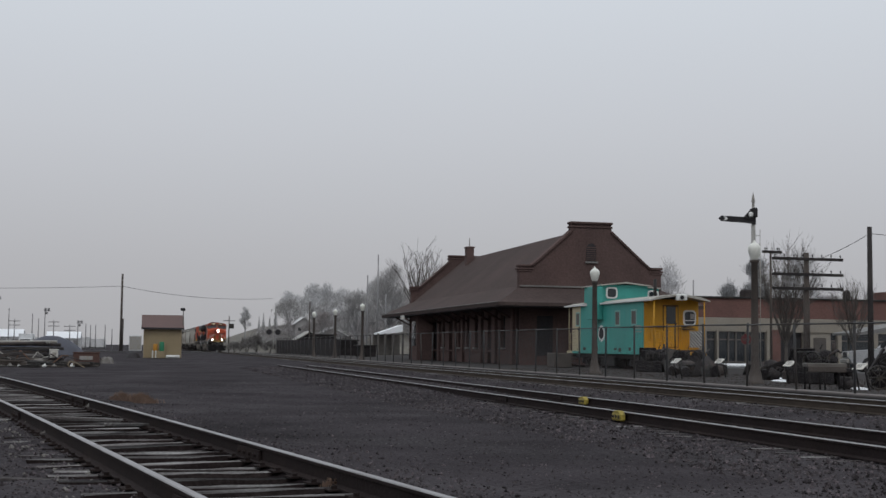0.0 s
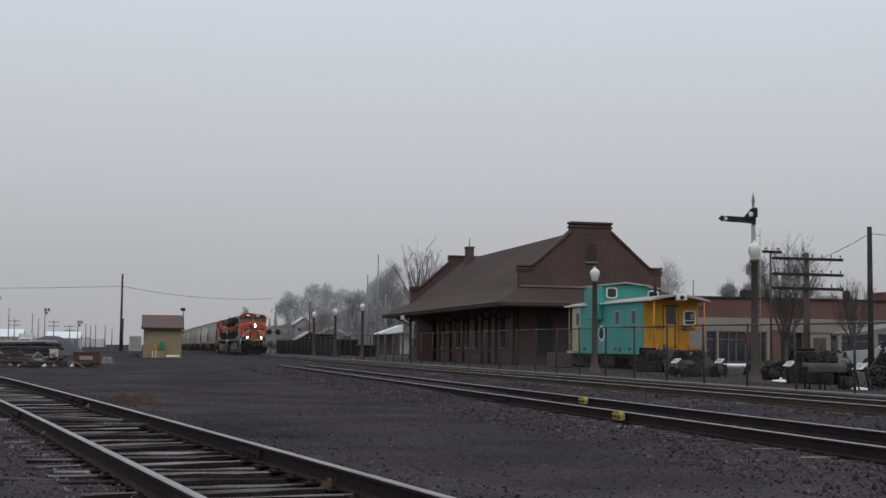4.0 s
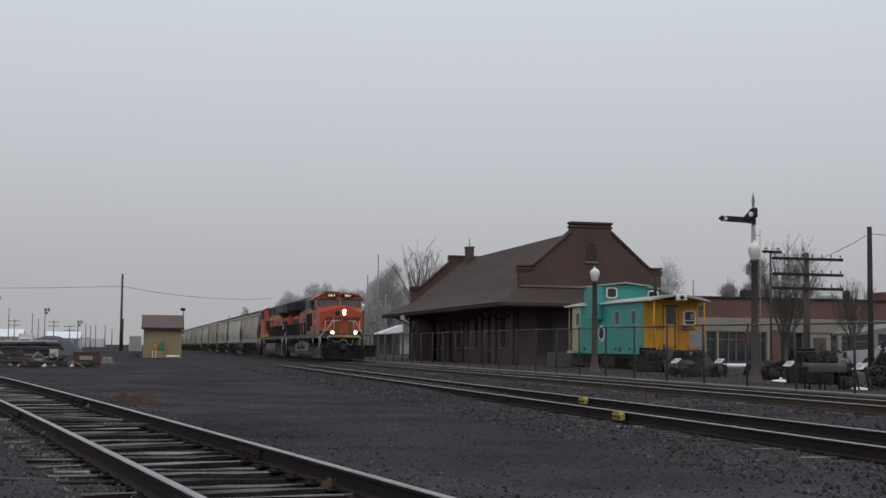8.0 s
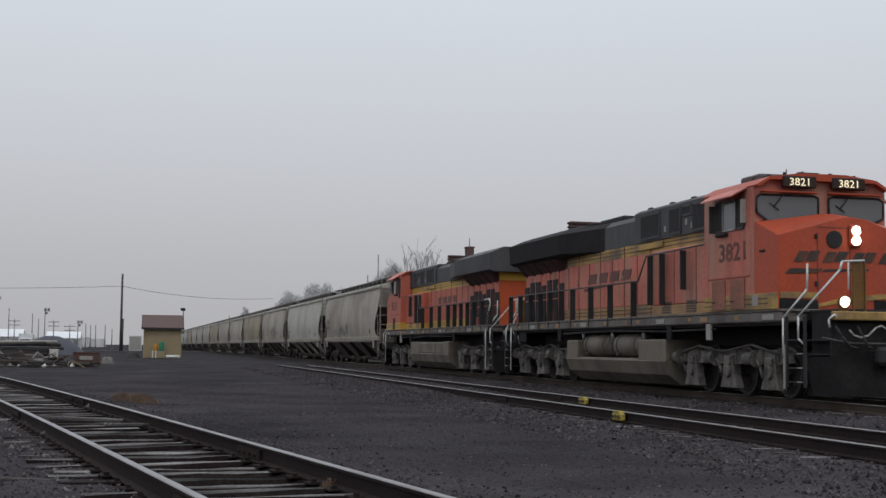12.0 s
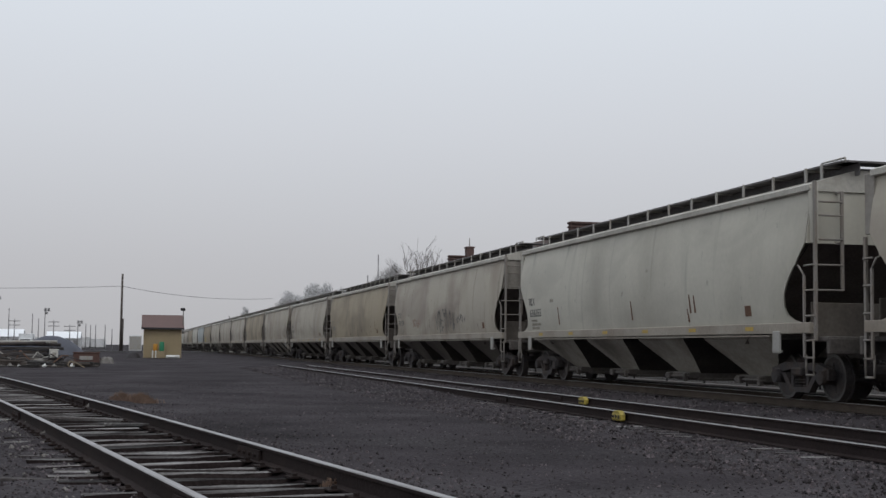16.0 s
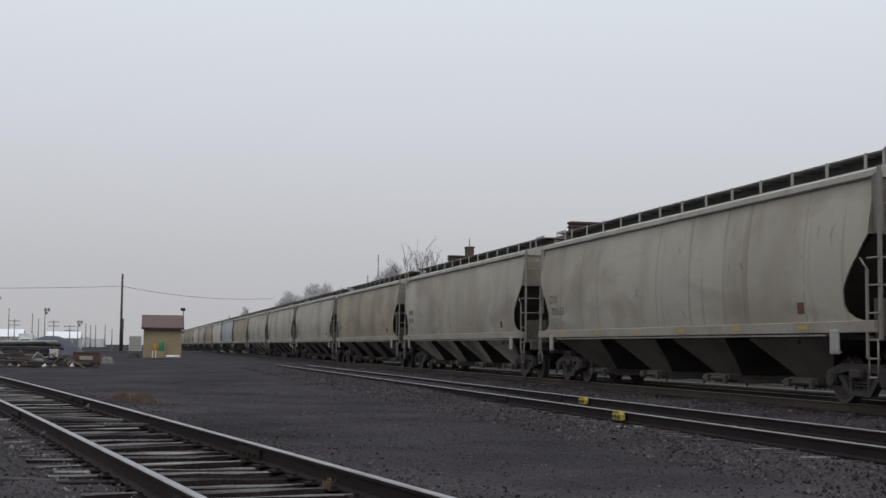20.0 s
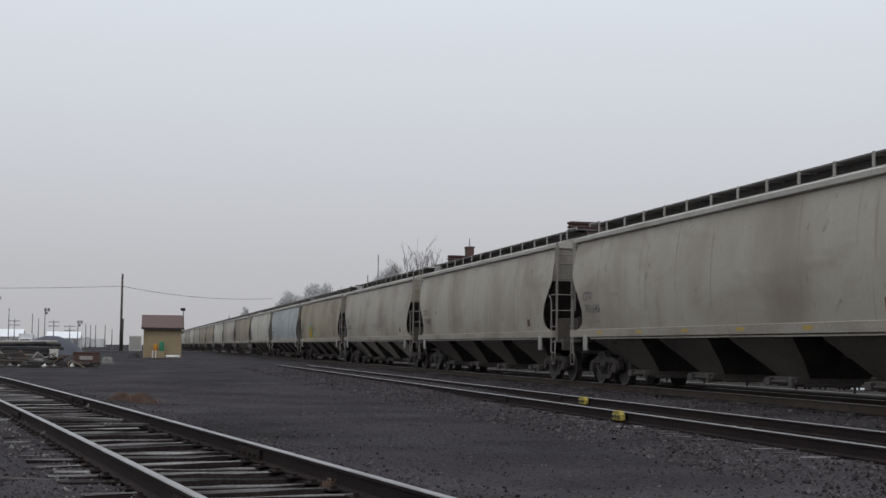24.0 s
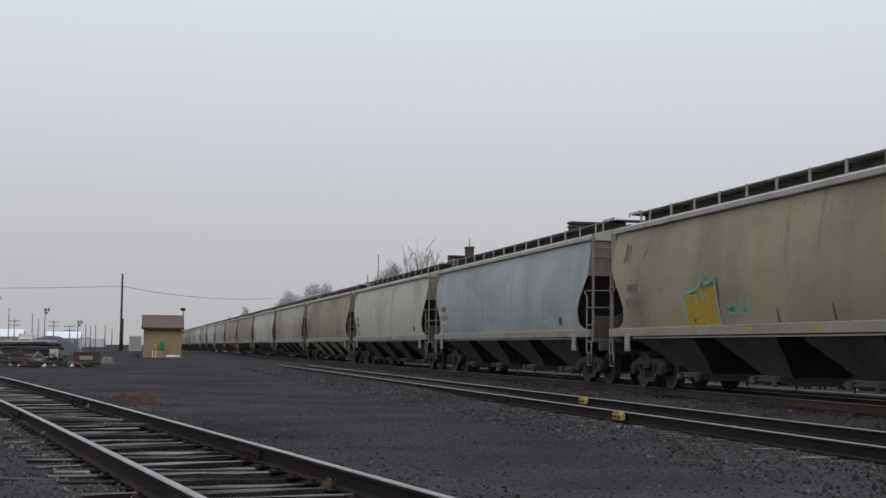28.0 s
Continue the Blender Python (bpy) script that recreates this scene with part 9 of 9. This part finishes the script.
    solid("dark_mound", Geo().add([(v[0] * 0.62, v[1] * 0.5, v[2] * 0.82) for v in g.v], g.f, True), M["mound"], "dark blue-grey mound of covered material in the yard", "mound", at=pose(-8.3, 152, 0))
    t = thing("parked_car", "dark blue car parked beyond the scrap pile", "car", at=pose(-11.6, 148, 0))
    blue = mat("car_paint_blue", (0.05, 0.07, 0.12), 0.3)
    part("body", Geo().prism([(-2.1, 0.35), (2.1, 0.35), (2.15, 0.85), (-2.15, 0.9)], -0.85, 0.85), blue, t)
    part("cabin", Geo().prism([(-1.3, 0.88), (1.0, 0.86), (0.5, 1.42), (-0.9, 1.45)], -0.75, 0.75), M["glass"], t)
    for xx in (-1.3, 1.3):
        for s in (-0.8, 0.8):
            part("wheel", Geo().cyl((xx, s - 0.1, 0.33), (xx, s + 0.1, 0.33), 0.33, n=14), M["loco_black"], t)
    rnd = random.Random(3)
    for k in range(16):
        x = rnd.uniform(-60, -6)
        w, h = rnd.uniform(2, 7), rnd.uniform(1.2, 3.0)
        t = thing("far_railcar", "far rail equipment in the yard, greyed by painted haze", "rail car", at=pose(x, 335 + rnd.uniform(0, 60), 0), group="far yard equipment")
        part("body", Geo().box((0, 0, h / 2 + 0.3), (w, 2.5, h), 0.1), M["frost_haze"] if k % 3 else M["wood_haze"], t)
        part("base", Geo().box((0, 0, 0.25), (w * 0.8, 2, 0.5)), M["wood_haze"], t)


build_left_far()


# ---- wheel markers on the siding, tuft of dry grass ----
def derail(x, y):
    t = thing("wheel_stop", "yellow wheel stop clamped on the siding rail", "wheel stop", at=pose(x, y, 0.21), group="yellow wheel stops")
    part("block", Geo().box((0, 0, -0.085), (0.09, 0.40, 0.12), 0.02), M["marker_yellow"], t)
    part("block_cap", Geo().prism([(-0.14, -0.025), (0.14, -0.025), (0.10, 0.012), (-0.08, 0.012)], -0.04, 0.05, "x"), M["marker_yellow"], t)
    for k in range(3):
        part("bolt_head", Geo().cyl((-0.044, -0.12 + k * 0.12, -0.08), (-0.056, -0.12 + k * 0.12, -0.08), 0.028, n=8), M["loco_black"], t)


derail(SIDE_X + 0.66, 25.9)
derail(SIDE_X - 0.85, 19.95)


def grass_tuft(x, y, n, r, h, seed):
    rnd = random.Random(seed)
    g = Geo()
    for i in range(n):
        dx, dy = rnd.gauss(0, r * 0.45), rnd.gauss(0, r * 0.35)
        k = math.exp(-(dx * dx + dy * dy) / (r * r * 0.5))
        p = Vector((x + dx, y + dy, ground_z(x, y) - 0.01))
        lean = Vector((rnd.gauss(0, 0.5), rnd.gauss(0, 0.4), 1)).normalized()
        q = p + lean * h * (0.35 + 0.65 * k) * rnd.uniform(0.4, 1.1)
        q.z = max(q.z, p.z + 0.02)
        s = Vector((0.005, 0.002, 0))
        m = p.lerp(q, 0.6) + Vector((rnd.uniform(-0.02, 0.02), 0, 0.025))
        g.add([p - s, p + s, m + s * 0.8, m - s * 0.8, q], [(0, 1, 2, 3), (3, 2, 4)])
    tagged(solid("dry_grass", g, M["dry_grass"], "tuft of dry brown winter grass", "grass"), kind="stuff")


grass_tuft(0.26, 28.2, 900, 0.34, 0.27, 1)
grass_tuft(-0.10, 28.3, 450, 0.22, 0.24, 2)
grass_tuft(1.62, 10.6, 60, 0.10, 0.12, 3)


# ---- ties, spikes, joint bars and loose stones ----
def build_track_pieces():
    rnd = random.Random(4)
    variants = []
    for v in range(5):
        g = Geo()
        n = 8
        rows = []
        for i in range(n + 1):
            x = -1.28 + 2.56 * i / n
            j = lambda a: rnd.uniform(-a, a)
            rows.append([(x, -0.085 + j(0.012), -0.14), (x, -0.082 + j(0.012), 0.045 + j(0.010)), (x, -0.03 + j(0.015), 0.055 + j(0.010)), (x, 0.02 + j(0.015), 0.040 + j(0.014)), (x, 0.082 + j(0.012), 0.045 + j(0.010)),
                         (x, 0.085 + j(0.012), -0.14)])
        g.grid(rows, False)
        g.add(rows[0], [(0, 1, 2, 3, 4, 5)])
        g.add(rows[-1], [(5, 4, 3, 2, 1, 0)])
        me = g.data("tie", M["tie"], False)
        me.materials.append(M["tie_side_shade"])
        # upright faces take the painted-shade colour, tops the weathered grey
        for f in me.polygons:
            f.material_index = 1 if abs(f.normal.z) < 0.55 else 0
        variants.append(me)
    # bed sheet just above the ground, carrying the painted shadow between ties
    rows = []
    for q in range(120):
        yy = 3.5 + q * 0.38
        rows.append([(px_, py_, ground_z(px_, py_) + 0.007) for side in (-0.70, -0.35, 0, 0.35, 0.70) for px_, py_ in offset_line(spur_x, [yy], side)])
    solid("track_bed", Geo().grid(rows, True, True), M["crib_shade"], "cinder bed between the spur rails, blackened with painted shade", "track bed", kind="structure")
    y = 4.0
    k = 0
    while y < 48:
        s = -(spur_x(y + 0.1) - spur_x(y - 0.1)) / 0.2
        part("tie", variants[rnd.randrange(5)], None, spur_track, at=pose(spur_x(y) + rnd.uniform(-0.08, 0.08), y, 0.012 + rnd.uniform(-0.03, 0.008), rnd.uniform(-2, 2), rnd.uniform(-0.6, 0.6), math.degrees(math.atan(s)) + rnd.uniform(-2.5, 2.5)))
        y += rnd.uniform(0.46, 0.60)
        k += 1
    plate = Geo().box((0, 0, 0), (0.30, 0.19, 0.018), 0.003)
    plate.box((0.10, 0.06, 0.02), (0.04, 0.03, 0.03))
    plate.box((-0.10, -0.06, 0.02), (0.04, 0.03, 0.03))
    me = plate.data("tie_plate", M["rail"])
    y = 5.0
    while y < 34:
        for side in (-0.754, 0.754):
            (px_, py_), = offset_line(spur_x, [y], side)
            part("tie_plate", me, None, spur_track, at=pose(px_, py_, 0.064, 0, 0, 9 + rnd.uniform(-2, 2)))
        y += 0.53
    bar = Geo()
    for sx in (-0.035, 0.035):
        bar.prism([(sx - 0.018, 0.02), (sx + 0.018, 0.02), (sx + 0.012, 0.12), (sx - 0.012, 0.12)], -0.42, 0.42)
        for q in (-0.3, -0.1, 0.1, 0.3):
            bar.cyl((sx * 1.2, q, 0.07), (sx * 2.1, q, 0.07), 0.02, n=6)
    me = bar.data("joint_bar", M["rail"])
    for side, yy in ((0.754, 13.1), (-0.754, 8.9), (0.754, 26.0), (-0.754, 20.5), (0.754, 24.6)):
        (px_, py_), = offset_line(spur_x, [yy], side)
        part("joint_bar", me, None, spur_track, at=pose(px_, py_, 0.064, 0, 0, 9.7))
    for yy in (27.0, 38.5, 51.0):
        for side in (-0.754, 0.754):
            part("joint_bar", me, None, side_track, at=pose(SIDE_X + side, yy + (0.9 if side > 0 else 0), 0.044))
    y = 10.0
    while y < 80:
        part("tie", variants[rnd.randrange(5)], None, side_track, at=pose(SIDE_X + rnd.uniform(-0.05, 0.05), y, -0.014 + rnd.uniform(-0.012, 0.004), 0, 0, rnd.uniform(-1.5, 1.5)))
        y += 0.56
    y = 16.0
    while y < 120:
        part("tie", variants[rnd.randrange(5)], None, main_track, at=pose(MAIN_X, y, 0.025, 0, 0, rnd.uniform(-0.6, 0.6)))
        y += 0.56
    # wood splinters and a skewed plank between the spur rails
    plank = Geo().box((0, 0, 0), (1.2, 0.14, 0.05), 0.01).data("loose_plank", M["tie"])
    for x, y, a, z in ((0.07, 18.2, 61, 0.115), (-0.62, 19.9, 5, 0.10), (-1.95, 20.4, 20, 0.06), (-1.9, 15.8, 8, 0.05), (-1.05, 11.6, 4, 0.05), (0.15, 9.4, -6, 0.05)):
        tagged(part("loose_plank", plank, None, None, at=pose(x, y, z, 0, 3, a)), "broken grey plank lying by the spur", "plank", "broken planks by the spur")


def scatter(name, label, material, count, seed, place, r0, r1, level=None):
    rnd = random.Random(seed)
    g = Geo()
    for i in range(count):
        x, y = place(rnd)
        r = rnd.uniform(r0, r1) * (0.6 + 0.8 * rnd.random() ** 3)
        vs, fs = rock(rnd, r)
        z = (ground_z(x, y) if level is None else level) + r * 0.15
        m = Euler((rnd.uniform(0, 3), rnd.uniform(0, 3), rnd.uniform(0, 6))).to_matrix()
        g.add([m @ v + Vector((x, y, z)) for v in vs], fs)
    me = bpy.data.meshes.new(name)
    me.from_pydata(g.v, [], g.f)
    me.materials.append(material)
    tagged(new(name, me), label, "gravel", kind="stuff")


def near_y(rnd, lo, hi, p=2.0):
    return lo + (hi - lo) * rnd.random() ** p


def island(m, lo, hi):
    """Varies a material stone by stone."""
    ns, ln = m.node_tree.nodes, m.node_tree.links.new
    b = ns["Principled BSDF"]
    src = b.inputs["Base Color"].links[0].from_socket
    geo = ns.new("ShaderNodeNewGeometry")
    rr = ns.new("ShaderNodeMapRange")
    rr.inputs["To Min"].default_value, rr.inputs["To Max"].default_value = lo, hi
    ln(geo.outputs["Random Per Island"], rr.inputs["Value"])
    sc = ns.new("ShaderNodeVectorMath")
    sc.operation = "SCALE"
    ln(src, sc.inputs[0])
    ln(rr.outputs[0], sc.inputs["Scale"])
    ln(sc.outputs[0], b.inputs["Base Color"])


island(M["stone"], 0.2, 1.7)
build_track_pieces()


def spur_side(rnd):
    y = near_y(rnd, 7.5, 42)
    return spur_x(y) + rnd.choice((-1, 1)) * abs(rnd.gauss(1.1, 0.55)), y


def yard(rnd):
    y = near_y(rnd, 8, 45, 1.8)
    return rnd.uniform(-0.35 * y - 2, 7.6), y


def siding_edge(rnd):
    y = near_y(rnd, 9, 70, 1.5)
    return SIDE_X + rnd.uniform(-2.9, 2.7), y


def main_bed(rnd):
    y = near_y(rnd, 14, 90, 1.4)
    return MAIN_X + rnd.uniform(-2.8, 1.7), y


scatter("spur_gravel", "loose stones and cinders beside the spur rails", M["stone"], 9000, 1, spur_side, 0.010, 0.028)
scatter("yard_gravel", "fine loose gravel over the yard ground", M["stone"], 34000, 2, yard, 0.006, 0.019)
scatter("siding_ballast", "angular grey ballast stones along the siding", M["stone"], 26000, 3, siding_edge, 0.012, 0.036)

def spur_bits(rnd):
    y = near_y(rnd, 8, 40, 1.4)
    return spur_x(y) + rnd.choice((-0.754, 0.754, 0, 1.1, -1.15, -1.3)) + rnd.gauss(0, 0.16), y


scatter("wood_chips", "pale wood splinters and chips along the spur rails", M["chip"], 600, 6, spur_bits, 0.014, 0.040)
for k, (x, y, r) in enumerate(((-0.62, 23.9, 0.10), (-1.31, 19.3, 0.09), (-1.05, 18.7, 0.06), (-0.2, 22.3, 0.05))):
    vs, fs = rock(random.Random(50 + k), r)
    solid("broken_block", Geo().add(vs, fs), M["chip"], "pale broken block lying against the rail", "rubble", group="broken blocks by the spur", at=pose(x, y, 0.06 + r * 0.4, 0, 0, 40 * k))
scatter("main_ballast", "angular grey ballast stones of the main track", M["stone"], 9000, 4, main_bed, 0.018, 0.045)


def paved_yard(rnd):
    y = rnd.uniform(25, 62)
    return rnd.uniform(16.6, 25.0), y


M["litter"] = mat("litter", (0.048, 0.034, 0.028), 0.95, 0, 0.4, 4, 30, 0.1, (0.022, 0.018, 0.017), 0.7, 3, spec=0.05)
island(M["litter"], 0.3, 1.8)
scatter("paving_litter", "brown dead leaves and cinders littering the paving", M["litter"], 9000, 12, paved_yard, 0.008, 0.026, PAVE)


def roll_rows(y0, y_axle):
    """Turns of a wheel: it rolls while its car is near the yard, and keeps its angle when far away."""
    rows = [(0.0, 0.0)]
    t0 = max(0.0, (y0 - 70.0) / SPEED)
    t1 = min(28.0, (y0 + 14.0) / SPEED)
    if t1 - t0 < 0.2:
        return [(0.0, 0.0), (28.0, 0.0)]
    f0, f1 = int(t0 * FPS), int(t1 * FPS)
    if f0 > 0:
        rows.append((f0 / FPS, 0.0))
    for f in range(f0 + 1, f1 + 1):
        rows.append((f / FPS, SPEED * (f - f0) / FPS / WHEEL_R))
    if f1 < 28 * FPS:
        rows.append((28.0, rows[-1][1]))
    return rows


def motions():
    """The freight train runs at an even speed towards -y, and its wheels turn as they roll."""
    for ob, y0 in MOVERS:
        turn = 180 if ob.name.startswith("trailing") else 0
        walk(ob, [(t, pose(MAIN_X, y0 - SPEED * t, RAIL_TOP, 0, 0, turn)) for t in (0, 7, 14, 21, 28)])
    for y0, w in SPINS:
        at = w.matrix_basis.translation.copy()
        back = -1 if w.parent.parent.name.startswith("trailing") else 1
        walk(w, [(t, Matrix.Translation(at) @ Matrix.Rotation(back * a, 4, "X")) for t, a in roll_rows(y0, at.y)])


motions()
